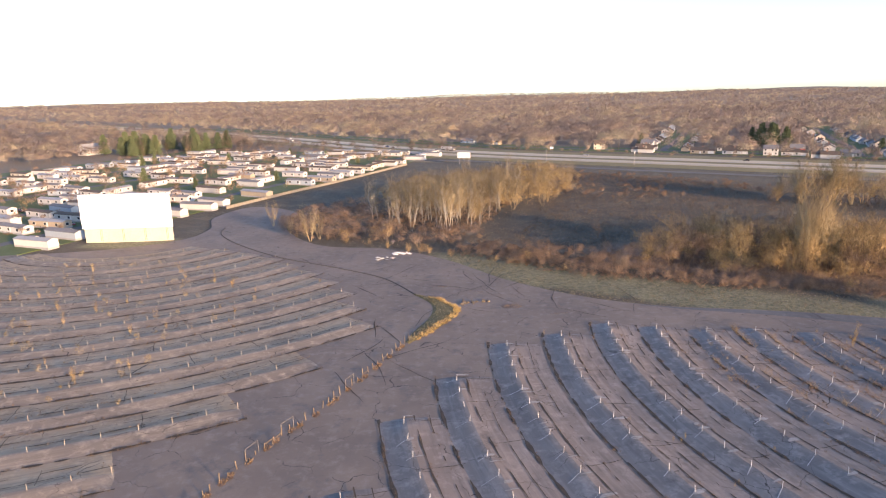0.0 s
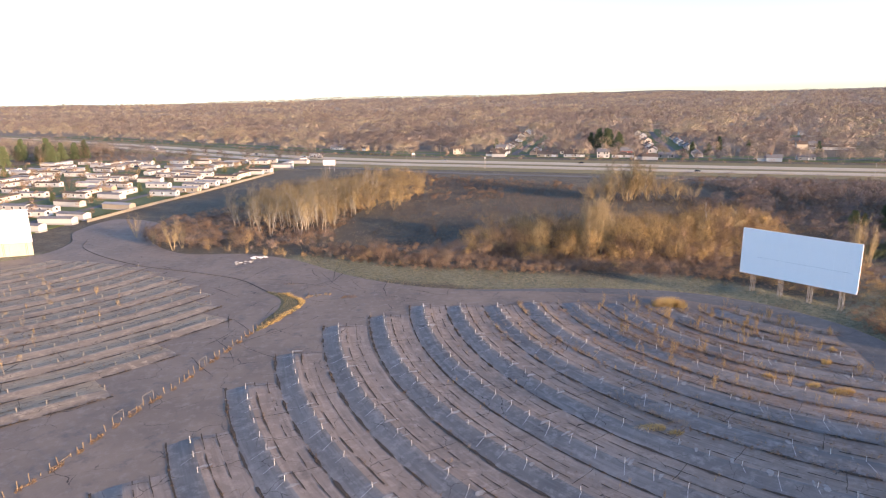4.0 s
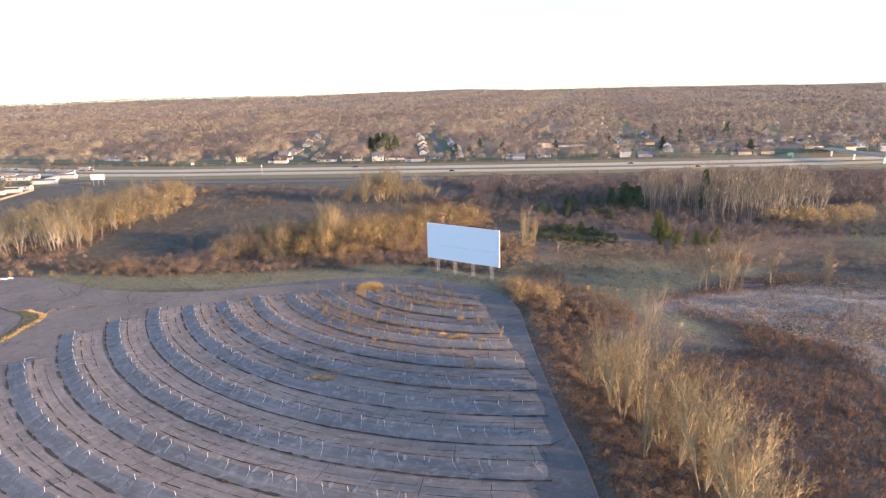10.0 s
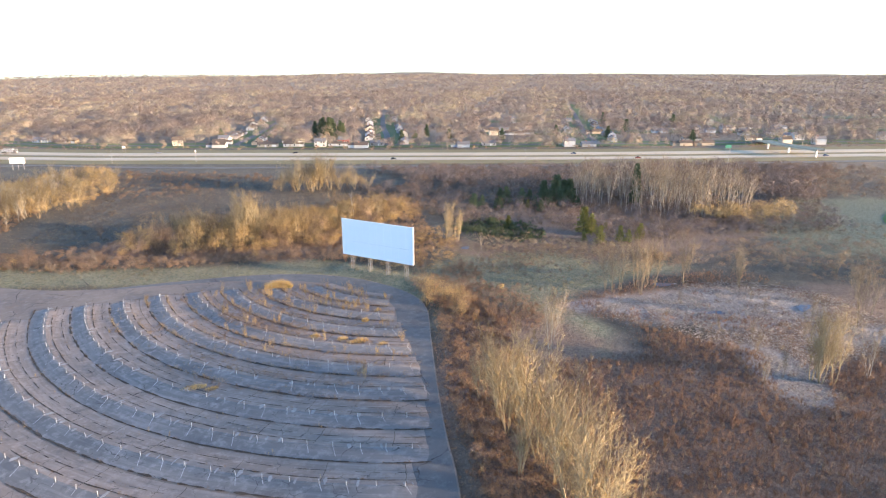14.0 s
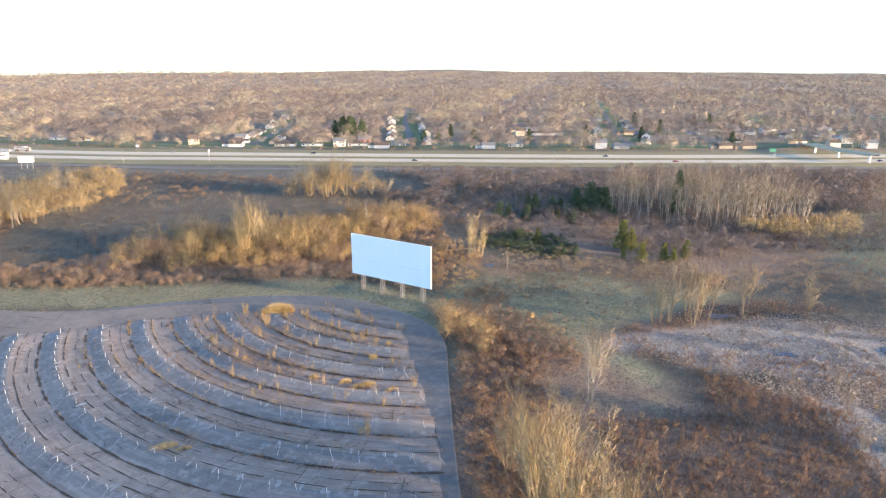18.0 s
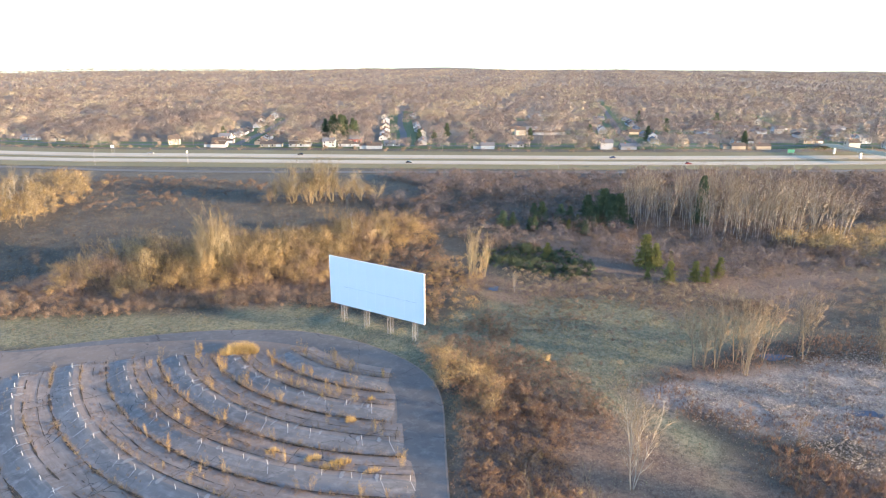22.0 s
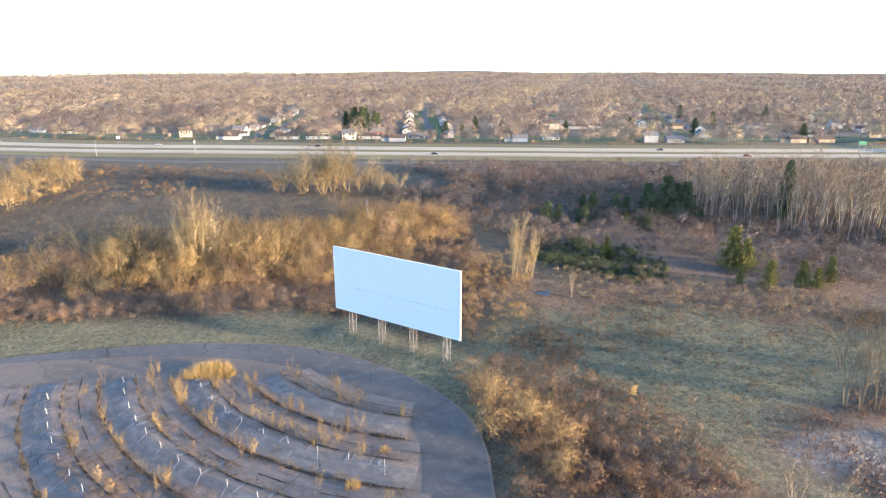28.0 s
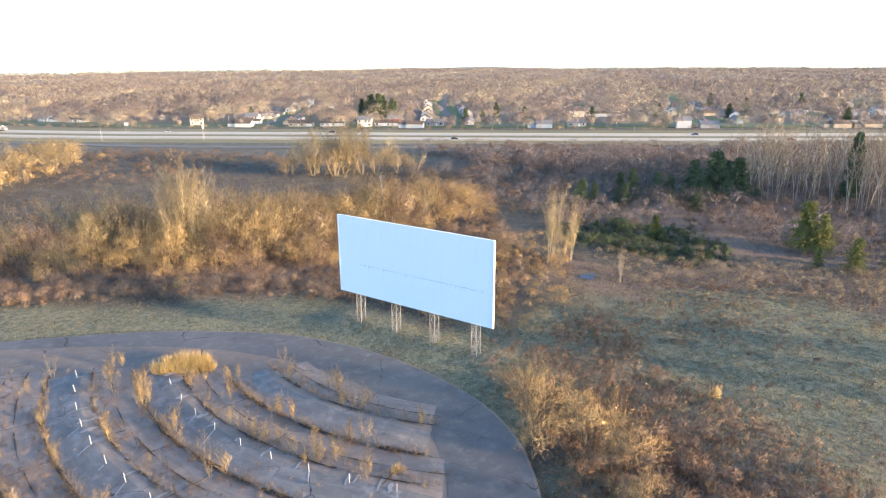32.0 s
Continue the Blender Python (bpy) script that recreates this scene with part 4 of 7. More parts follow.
def bare_tree(seed, spec, bark, twigs, twig_width, thick=0.016):
    """Trunk and crown meshes of a leafless tree, 1 unit high."""
    r_ = random.Random(seed)
    segs = []
    stems = r_.randint(*spec["stems"])
    for s in range(stems):
        a = r_.uniform(0, 6.28)
        l = spec["lean"] * (0.2 if stems == 1 else r_.uniform(0.4, 1.0))
        d = np.array([math.cos(a) * l, math.sin(a) * l, 1.0])
        d /= np.linalg.norm(d)
        off = 0.0 if stems == 1 else 0.03
        grow(r_, segs, np.array([math.cos(a) * off, math.sin(a) * off, -0.02]), d, r_.uniform(0.72, 0.95) if s else 0.95, thick * (1.0 if stems < 3 else 0.7), 0, spec["last"], spec)
    top = max(s[2][2] for s in segs)
    lv = np.array([s[0] for s in segs])
    p0, p1 = np.array([s[1] for s in segs]) / top, np.array([s[2] for s in segs]) / top
    r0, r1 = np.array([s[3] for s in segs]), np.array([s[4] for s in segs])
    v, f = [np.array([[0.0, 0.0, -0.03]])], []
    zero = np.flatnonzero(lv == 0)
    sides = 5
    for st in range(len(zero) // 5):
        i = zero[st * 5:st * 5 + 5]
        pts, rad = np.vstack([p0[i], p1[i[-1]]]), np.append(r0[i], r1[i[-1]])
        ang = np.arange(sides) * 2 * np.pi / sides
        b = sum(len(k) for k in v)
        v.append((pts[:, None, :] + rad[:, None, None] * np.column_stack([np.cos(ang), np.sin(ang), ang * 0])[None]).reshape(-1, 3))
        for k in range(sides):
            n = (k + 1) % sides
            f.append((0, b + n, b + k))
            for j in range(5):
                q = b + j * sides
                f += [(q + k, q + n, q + sides + n), (q + k, q + sides + n, q + sides + k)]
    trunk = tri_mesh("trunk", np.concatenate(v), np.array(f), bark)
    limb, fine, twig = lv == 1, (lv > 1) & (lv < spec["last"]), lv == spec["last"]
    if spec["last"] == 2:
        fine = lv == 1
        limb = lv == 9
    g = np.random.default_rng(seed)
    ends = p1[twig]
    ends = ends[g.integers(0, len(ends), int(len(ends) * spec["fuzz"]))]
    axis_ = ends * np.array([0.25, 0.25, 0.75])
    d = ends - axis_
    d = d / (np.linalg.norm(d, axis=1)[:, None] + 1e-6) * 0.7 + g.normal(size=d.shape) * 0.55 + np.array([0, 0, 0.45])
    d /= np.linalg.norm(d, axis=1)[:, None]
    start = ends - (ends - axis_) * g.uniform(0, 0.25, (len(ends), 1)) + g.normal(size=d.shape) * 0.012
    away = lambda q: unit(unit(q * np.array([1, 1, 0.6]) - np.array([0, 0, 0.22])) * 0.7 + np.array([0, 0, 0.35]))
    sets = [blades(p0[fine], p1[fine] + (p1[fine] - p0[fine]) * 0.15, np.maximum(r0[fine] * 1.1, twig_width * 1.4), seed, away(p0[fine])),
            blades(p0[twig], p1[twig] + (p1[twig] - p0[twig]) * 0.4, twig_width * 1.2, seed, away(p0[twig])),
            blades(start, start + d * g.uniform(0.03, 0.08, (len(ends), 1)), twig_width * 0.8, seed + 9, away(start))]
    thin = sum(len(b) for _, b in sets)
    if limb.any():
        sets.append(prisms(p0[limb], p1[limb], np.maximum(r0[limb], twig_width * 0.6), np.maximum(r1[limb], twig_width * 0.4)))
    v, f = joined(*sets)
    crown = tri_mesh("crown", v, f, twigs, unit(unit(v * np.array([1, 1, 0.6]) - np.array([0, 0, 0.22])) * 0.7 + np.array([0, 0, 0.35]) + g.normal(0, 0.40, v.shape)))
    if limb.any():
        crown.materials.append(bark)
        crown.polygons.foreach_set("material_index", (np.arange(len(f)) >= thin).astype(np.int32))
    return trunk, crown


def conifer(seed, bark, needles, narrow=0.22, droop=-0.15):
    """Trunk and crown meshes of a pine or spruce, 1 unit high, of many needle sprays."""
    r_ = random.Random(seed)
    g = np.random.default_rng(seed)
    base, tip = [], []
    limbs0, limbs1 = [], []
    z = 0.10
    while z < 0.98:
        n = r_.randint(5, 7)
        a0 = r_.uniform(0, 6.28)
        for k in range(n):
            a = a0 + k * 6.283 / n + r_.uniform(-0.3, 0.3)
            ln = narrow * (1.04 - z) ** 0.65 * r_.uniform(0.45, 1.3)
            d = np.array([math.cos(a), math.sin(a), droop + r_.uniform(-0.1, 0.25)])
            s = np.array([0, 0, z])
            limbs0.append(s), limbs1.append(s + d * ln)
            m = 22
            t = g.uniform(0.2, 1.05, m)
            b = s + d * ln * t[:, None]
            v = g.normal(size=(m, 3)) * 0.6 + d * 0.6 + np.array([0, 0, 0.35])
            v /= np.linalg.norm(v, axis=1)[:, None]
            base.append(b - v * 0.01), tip.append(b + v * (0.045 + 0.03 * g.random((m, 1))))
        z += r_.uniform(0.035, 0.055)
    base, tip = np.concatenate(base), np.concatenate(tip)
    l0, l1 = np.array(limbs0), np.array(limbs1)
    trunk = tri_mesh("trunk", *prisms(np.array([[0, 0, -0.02]]), np.array([[0, 0, 0.97]]), np.array([0.022]), np.array([0.004])), bark)
    crown = tri_mesh("crown", *joined(blades(base, tip, 0.026, seed), blades(tip, base, 0.022, seed + 1), prisms(l0, l1, np.full(len(l0), 0.004), np.full(len(l0), 0.001))), needles)
    return trunk, crown


PLANTS = {
    "poplar": [bare_tree(s, POPLAR, BARK_PALE, TWIG_GOLD, 0.0021, 0.0085) for s in (1, 2, 3, 4)],
    "stand": [bare_tree(s, dict(POPLAR, bare=(0.42, 0.2, 0.1), stems=(1, 2), lean=0.12, kids=(9, 4, 3), angle=(28, 30, 30), ratio=(0.30, 0.42, 0.5), fuzz=0.7), BARK_PALE, TWIG_TAN, 0.0032, 0.0066) for s in (5, 6, 7)],
    "broom": [bare_tree(s, BROOM, BARK_GOLD, TWIG_GOLD, 0.0022, 0.0105) for s in (11, 12, 13)],
    "tan": [bare_tree(s, BROOM, BARK_PALE, TWIG_TAN, 0.0022, 0.0105) for s in (14, 15, 16)],
    "vase": [bare_tree(s, dict(POPLAR, stems=(3, 5), wander=0.08, lean=0.30, angle=(30, 33, 34), kids=(7, 4, 4), bare=(0.24, 0.2, 0.1), ratio=(0.44, 0.46, 0.5), taper=0.3, fuzz=0.35), BARK, TWIG_TAN, 0.0034, 0.010) for s in (17, 18, 19)],
    "round": [bare_tree(s, ROUND, BARK_DARK, TWIG_ORANGE, 0.0030, 0.012) for s in (21, 22, 23)],
    "round_red": [bare_tree(s, ROUND, BARK_DARK, TWIG_RED, 0.0032, 0.012) for s in (24, 25)],
    "round_grey": [bare_tree(s, ROUND, BARK_DARK, TWIG_GREY, 0.0034, 0.012) for s in (26, 27)],
    "bush": [bare_tree(s, BUSH, BARK_DARK, TWIG_ORANGE, 0.006, 0.012) for s in (31, 32)],
    "bush_orange": [bare_tree(38, BUSH, BARK_DARK, STRAW, 0.014, 0.012)],
    "bush_red": [bare_tree(s, BUSH, BARK_DARK, TWIG_RED, 0.006, 0.012) for s in (33, 34, 35)],
    "bush_grey": [bare_tree(s, BUSH, BARK_DARK, TWIG_GREY, 0.008, 0.012) for s in (36, 37)],
    "sapling": [bare_tree(s, SAPLING, BARK, TWIG_ORANGE, 0.0075, 0.008) for s in (41, 42, 43)],
    "birch": [bare_tree(s, dict(POPLAR, stems=(1, 1), lean=0.1, kids=(12, 4, 3), ratio=(0.22, 0.4, 0.5)), POST, TWIG_TAN, 0.0025, 0.012) for s in (45,)],
    "pine": [conifer(s, BARK_DARK, NEEDLE, 0.38) for s in (51, 52)],
    "pine_gold": [conifer(s, BARK_DARK, NEEDLE_GOLD, 0.36) for s in (53, 54)],
    "spruce": [conifer(s, BARK_DARK, NEEDLE, 0.20, -0.3) for s in (55,)],
}
NAMES = {"poplar": ("poplar_tree", "tall bare golden poplar tree standing in dry brush", "tree"),
         "stand": ("poplar_tree", "slender bare tan tree in a dense stand", "tree"),
         "broom": ("many_stemmed_tree", "many-stemmed bare golden tree with upright branches", "tree"),
         "tan": ("wetland_tree", "many-stemmed bare tan tree beside the wetland", "tree"),
         "vase": ("wetland_tree", "pale slender bare tree beside the wetland", "tree"),
         "round": ("bare_tree", "round-crowned bare golden-brown tree in the brush", "tree"),
         "round_red": ("bare_tree", "round-crowned bare russet tree in the brush", "tree"),
         "round_grey": ("bare_tree", "small bare grey-brown tree in shaded brush", "tree"),
         "bush": ("bare_bush", "dense bare golden-brown bush in dry grass", "bush"),
         "bush_orange": ("bare_bush", "small round bright orange shrub in the meadow", "bush"),
         "bush_red": ("bare_bush", "dense bare russet bush in dry grass", "bush"),
         "bush_grey": ("bare_bush", "low bare grey-brown bush in dry grass", "bush"),
         "sapling": ("sapling", "thin bare tan sapling growing through cracked asphalt", "sapling"),
         "birch": ("birch_tree", "slim pale-barked bare birch tree in brush", "tree"),
         "pine": ("pine_tree", "dark green pine tree among bare brush", "tree"),
         "pine_gold": ("pine_tree", "yellow-green young pine tree among brown grass", "tree"),
         "spruce": ("spruce_tree", "narrow dark green spruce among bare trees", "tree")}
plant_rng = random.Random(77)


def plant(kind, x, y, h, spread=1.0, z=None):
    """Sets one tree or bush of that kind, h metres high."""
    trunk, crown = plant_rng.choice(PLANTS[kind])
    name, label, category = NAMES[kind]
    root = tagged(new(name), label, category, "trees" if category == "tree" else "")
    part("trunk", trunk, None, root)
    part("crown", crown, None, root)
    zz = float(relief(np.array(x), np.array(y))) if z is None else z
    s = h * spread * plant_rng.uniform(0.9, 1.1)
    root.matrix_basis = pose(x, y, zz, 0, 0, plant_rng.uniform(0, 360)) @ Matrix.Diagonal((s, s, h, 1))
    return root


def scatter(g, n, poly, gap=0.0, keep=None):
    """Random plan points in a polygon, at least gap apart."""
    p = np.array(poly, float)
    lo, hi = p.min(0), p.max(0)
    out = []
    tries = 0
    while len(out) < n and tries < 60:
        c = g.uniform(lo, hi, (n, 2))
        c = c[inside(poly, c[:, 0], c[:, 1])]
        if keep is not None:
            c = c[keep(c[:, 0], c[:, 1])]
        for q in c:
            if len(out) >= n:
                break
            if gap and out and min((q[0] - o[0]) ** 2 + (q[1] - o[1]) ** 2 for o in out) < gap * gap:
                continue
            out.append(q)
        tries += 1
    return np.array(out)


def on_ground(xy):
    return np.column_stack([xy, relief(xy[:, 0], xy[:, 1])])


def unpaved(x, y):
    return ~inside(PAVED, x, y)


def stuff(name, arrays, material, label, category):
    return tagged(new(name, tri_mesh(name, *arrays[:2], material, *arrays[2:])), label, category, kind="stuff")


def plant_mass(name, rows, material, label, seed, bark=None):
    """Many plants of alike kinds as one object: kind, x, y, height, spread."""
    r_ = random.Random(seed)
    cache, sets, woody = {}, [], []
    for kind, x, y, h, spread in rows:
        i = r_.randrange(len(PLANTS[kind]))
        if (kind, i) not in cache:
            arr = []
            for me in PLANTS[kind][i]:
                v, f = np.zeros(len(me.vertices) * 3, np.float32), np.zeros(len(me.polygons) * 3, np.int32)
                me.vertices.foreach_get("co", v), me.loops.foreach_get("vertex_index", f)
                v = v.reshape(-1, 3)
                arr.append((v, f.reshape(-1, 3), unit(unit(v * np.array([1, 1, 0.6]) - np.array([0, 0, 0.22])) * 0.7 + np.array([0, 0, 0.35]) + np.random.default_rng(i).normal(0, 0.55, v.shape))))
            cache[(kind, i)] = joined(*arr)
        v, f, w = cache[(kind, i)]
        trunk, crown = PLANTS[kind][i]
        index = np.zeros(len(crown.polygons), np.int32)
        crown.polygons.foreach_get("material_index", index)
        woody.append(np.concatenate([np.ones(len(trunk.polygons), np.int32), index]))
        a = r_.uniform(0, 6.28)
        c, s = math.cos(a) * h * spread, math.sin(a) * h * spread
        z = float(relief(np.array(x), np.array(y)))
        sets.append((np.column_stack([v[:, 0] * c - v[:, 1] * s + x, v[:, 0] * s + v[:, 1] * c + y, v[:, 2] * h + z]), f, np.column_stack([w[:, 0] * math.cos(a) - w[:, 1] * math.sin(a), w[:, 0] * math.sin(a) + w[:, 1] * math.cos(a), w[:, 2]])))
    ob = stuff(name, joined(*sets), material, label, "trees")
    if bark:
        ob.data.materials.append(bark)
        ob.data.polygons.foreach_set("material_index", np.concatenate(woody))
    return ob


g3 = np.random.default_rng(33)
BELT = [(2, 214), (36, 188), (59, 177), (91, 165), (118, 157), (141, 141), (160, 118), (172, 128), (188, 158), (212, 215), (205, 240), (150, 238), (110, 232), (70, 208), (35, 215), (8, 226)]
GROVE = [(-33, 276), (-28, 264), (-4, 246), (15, 257), (30, 300), (44, 350), (50, 400), (30, 390), (4, 350), (-22, 320)]
SCRUB = [(205, 240), (215, 190), (205, 165), (240, 165), (250, 135), (262, 100), (310, 90), (360, 60), (395, 95), (360, 170), (310, 215), (250, 275), (205, 285)]
NORTH_SCRUB = [(205, 226), (235, 270), (251, 306), (240, 352), (300, 318), (361, 285), (422, 262), (505, 214), (545, 170), (470, 140), (400, 100), (392, 152), (340, 192), (310, 212), (250, 272)]
STAND = [(288, 172), (303, 143), (316, 117), (350, 108), (385, 132), (377, 178), (338, 205), (310, 200)]
ROADSIDE = [(146, 80), (134, 57), (123, 35), (113, 14), (106, -2), (90, -34), (104, -50), (132, -10), (140, 20), (150, 45), (160, 62), (162, 90), (150, 98)]
REEDBED = [(150, 30), (176, 20), (190, 40), (200, 40), (212, 26), (226, 12), (240, -8), (260, -12), (275, -80), (160, -95), (105, -50), (132, -10)]
MAT = [(189, 57), (207, 53), (221, 46), (237, 56), (252, 47), (264, 30), (262, 8), (250, -8), (234, -12), (219, -10), (205, -12), (190, -22), (186, -17), (190, -8), (204, 5), (201, 12), (197, 19), (195, 28), (190, 39), (185, 51)]
MEADOW = [(160, 60), (182, 62), (200, 70), (235, 70), (262, 78), (255, 105), (235, 128), (205, 150), (188, 140), (172, 118), (166, 90)]
OPEN_FIELD = [(20, 225), (70, 212), (110, 234), (160, 245), (215, 250), (230, 290), (160, 380), (90, 440), (40, 470), (30, 400), (62, 350), (40, 270)]

# single trees that stand out
for x, y, h in ((114, 189, 28), (112, 190, 27), (116, 191, 26), (115, 187, 25), (112.5, 187.5, 24), (110, 186, 21), (117, 187, 21), (113, 193, 25)):
    plant("broom", x, y, h, 0.66)
for x, y, h in ((164, 307, 17), (172, 300, 22), (180, 294, 27), (186, 299, 26), (192, 292, 25), (199, 295, 21), (207, 288, 16), (176, 305, 24), (190, 305, 24), (214, 284, 12)):
    plant("broom", x, y, h, 1.35)
for x, y, h in ((170, 298, 13), (178, 288, 15), (186, 290, 17), (196, 286, 15), (204, 292, 13), (184, 306, 18), (212, 292, 11), (160, 300, 10)):
    plant("round", x, y, h, 1.0)
for x, y, h in ((190, 147, 21), (193, 149, 20), (196, 146, 18), (192, 144, 15)):
    plant("broom", x, y, h, 0.5)
plant("birch", 169, 201, 16)
plant("tan", 196, 128, 9, 0.4)
for x, y, h in ((204, 63, 21), (208, 60, 22), (205, 61, 18), (215, 60, 23), (213, 56, 20), (211, 54, 17), (221, 57, 22), (219, 59, 19), (232, 53, 21), (233, 55, 18), (246, 41, 19), (248, 43, 15), (245, 1, 19), (250, -5, 17), (258, 4, 16), (263, 10, 17), (271, 15, 15), (286, 30, 14), (280, -10, 16), (268, -14, 15)):
    plant("vase", x, y, h, 0.62)
for x, y, h in ((200, 4, 9), (194, -7, 10), (194, 30, 9), (210, 12, 7), (206, 20, 6), (228, 20, 7), (236, 30, 6), (222, 4, 7), (214, 40, 6), (240, 12, 8)):
    plant("vase", x, y, h, 0.6)
plant("tan", 164, 44, 15, 0.8)
plant("tan", 156, 36, 20, 0.6)
for x, y, h in ((200, -13, 24), (202, -15, 22), (199, -11, 20), (202, -11, 23)):
    plant("broom", x, y, h, 0.75)
for x, y, h in ((212, -18, 15), (188, -6, 9)):
    plant("tan", x, y, h, 0.6)
for x, y, h in ((128, 20, 22), (127, 13, 24), (124.5, 6, 25), (121.5, -2, 26), (119, -9, 25), (116.5, -17, 26), (113, -26, 25), (124, 15, 21), (126, -6, 21), (110, -33, 22), (130, 25, 17), (122, 9, 22), (123, -13, 22), (118, -22, 23), (115, -4, 17), (125, 24, 15)):
    plant("broom", x, y, h, 0.82)
for x, y, h in ((126, 16, 10), (123, 5, 11), (120, -6, 12), (117, -14, 11), (114, -24, 12), (128, 26, 9), (124, -2, 10), (119, -18, 10), (112, -30, 10)):
    plant("round", x, y, h, 0.8)
for x, y, h in ((146, 85, 12), (150, 81, 9), (152, 75, 8), (143.5, 82, 8), (150, 92, 9), (153, 86, 6), (147, 68, 7), (155, 80, 7)):
    plant("round", x, y, h, 1.0)
plant("bush_orange", 173.7, 82.7, 2.6, 0.8)

# the grove by the lot, with tall pale stems
for q in scatter(g3, 70, GROVE, 3.2):
    near = max(0.0, 1 - np.hypot(q[0] - 5, q[1] - 258) / 70)
    plant("poplar", q[0], q[1], 15 + 9 * near + g3.uniform(-2.5, 2), 0.85)
plant_mass("tree_stand", [("poplar", q[0], q[1], g3.uniform(12, 20), 0.85) for q in scatter(g3, 46, GROVE, 3.0)], TWIG_GOLD, "golden bare saplings crowded among the poplars", 509, BARK_PALE)
for x, y, h, w in ((-73, 268, 13, 0.8), (-51, 238, 16, 0.8), (-48, 241, 12, 0.9), (-62, 252, 8, 1.0)):
    plant("broom", x, y, h, w)
for x, y, h, kind in ((-21, 234, 9, "round"), (-26, 236, 7, "round"), (-45, 240, 6, "round_red"), (-38, 238, 6.5, "round"), (-34, 244, 8, "round_red"), (-58, 246, 8, "round_red"), (-66, 258, 7, "round_red"), (31, 196, 10, "round_red"), (27, 200, 6, "round"), (47, 189, 8, "round_red")):
    plant(kind, x, y, h, 1.0)
for x, y, h in ((-12, 216, 4.2), (-8, 215, 4.6), (-5, 214, 4.4), (3, 210, 3.4), (17, 202, 3.2), (-20, 224, 3.5), (-28, 229, 3.4), (-36, 232, 4), (22, 199, 3), (38, 190, 3.4)):
    plant("bush", x, y, h, 1.0)
thick = lambda q, lo, hi, wide=0.55: (q[:, 0], q[:, 1], (hh := g3.uniform(lo, hi, len(q))), hh * wide * g3.uniform(0.8, 1.2, len(q)))
stuff("tree_stand", puffs(*thick(scatter(g3, 150, [(20, 300), (44, 300), (74, 350), (92, 410), (70, 436), (30, 420), (-20, 370), (-36, 320), (-10, 300)], 3.0), 4, 11, 0.75), 260, 0.12, 0.17, 510, 0.05), TWIG_ORANGE, "orange-brown thicket of young trees round the poplars", "trees")
plant_mass("tree_stand", [("broom", q[0], q[1], g3.uniform(11, 18), 1.1) for q in scatter(g3, 24, [(10, 262), (30, 268), (72, 345), (84, 400), (66, 430), (44, 400), (18, 330)], 5.0)], TWIG_GOLD, "broad golden bare trees behind the poplars", 518, BARK)
LOW_GROVE = [(-74, 270), (-52, 238), (-24, 230), (-4, 222), (14, 232), (14, 250), (-6, 244), (-30, 262), (-34, 282), (-30, 320), (-48, 312), (-66, 296)]
for k, (m, lab) in enumerate(((TWIG_RUSSET, "dark russet scrub beside the grove"), (TWIG_MAUVE, "grey scrub beside the grove"), (TWIG_RED, "russet brush round the grove"))):
    stuff("brush", puffs(*thick(scatter(g3, 85, LOW_GROVE, 2.6), 2.0, 6.0, 0.7), 240, 0.13, 0.10, 600 + k, 0.03), m, lab, "brush")

# the belt behind the grass
low_belt = []
for q in scatter(g3, 480, BELT, 2.6):
    deep = float(blobs(np.array(q[0]), np.array(q[1]), [(124, 196, 60, 32, -14), (170, 205, 50, 26, 20), (92, 206, 34, 30, 0), (76, 214, 22, 24, 0)]))
    ridge = min(1.0, max(0.0, deep * 1.9))
    h = 2.6 + 10.5 * ridge * g3.uniform(0.6, 1.2) + g3.uniform(-0.8, 1.5)
    if h > 8.6:
        plant("broom" if g3.random() < 0.15 else "round" if g3.random() < 0.8 else "round_red", q[0], q[1], h, 0.95)
        # low bush added under each tall tree, to stand for its shaded foot
        low_belt.append((q[0], q[1], g3.uniform(2.4, 5.5)))
    else:
        low_belt.append((q[0], q[1], max(2.2, h)))
low_belt = np.array(low_belt)
# dark tones for low bushes and the west end: shade put into the colour
low_kind = np.where((low_belt[:, 0] < 62) | (low_belt[:, 2] < 4.0), g3.choice([1, 2, 2, 3], len(low_belt)), g3.choice([0, 0, 0, 1, 2], len(low_belt)))
for k, (m, lab) in enumerate(((TWIG_ORANGE, "golden-brown rounded brush behind the grass strip"), (TWIG_RED, "tangled russet brush behind the grass strip"), (TWIG_RUSSET, "dark russet brush behind the grass strip"), (TWIG_GREY, "dark grey-brown brush behind the grass strip"))):
    b_ = low_belt[low_kind == k]
    stuff("brush", puffs(b_[:, 0], b_[:, 1], b_[:, 2], b_[:, 2] * g3.uniform(0.50, 0.75, len(b_)), 800, 0.085, 0.058, 530 + k, 0.03, 6), m, lab, "brush")
front = [(2, 214), (36, 187), (59, 176), (91, 164), (118, 156), (138, 143), (142, 152), (118, 166), (92, 175), (60, 188), (38, 200), (8, 224)]
for k, (m, lab) in enumerate(((TWIG_GREY, "low dark brush at the edge of the grass"), (TWIG_RED, "low russet brush at the edge of the grass"))):
    stuff("brush", puffs(*thick(scatter(g3, 100, front, 2.4), 1.6, 4.6, 0.65), 340, 0.13, 0.045, 504 + 90 * k, 0.0), m, lab, "brush")
for x, y, h in ((54, 184, 9), (59, 234, 8)):
    plant("round_grey", x, y, h, 0.9)
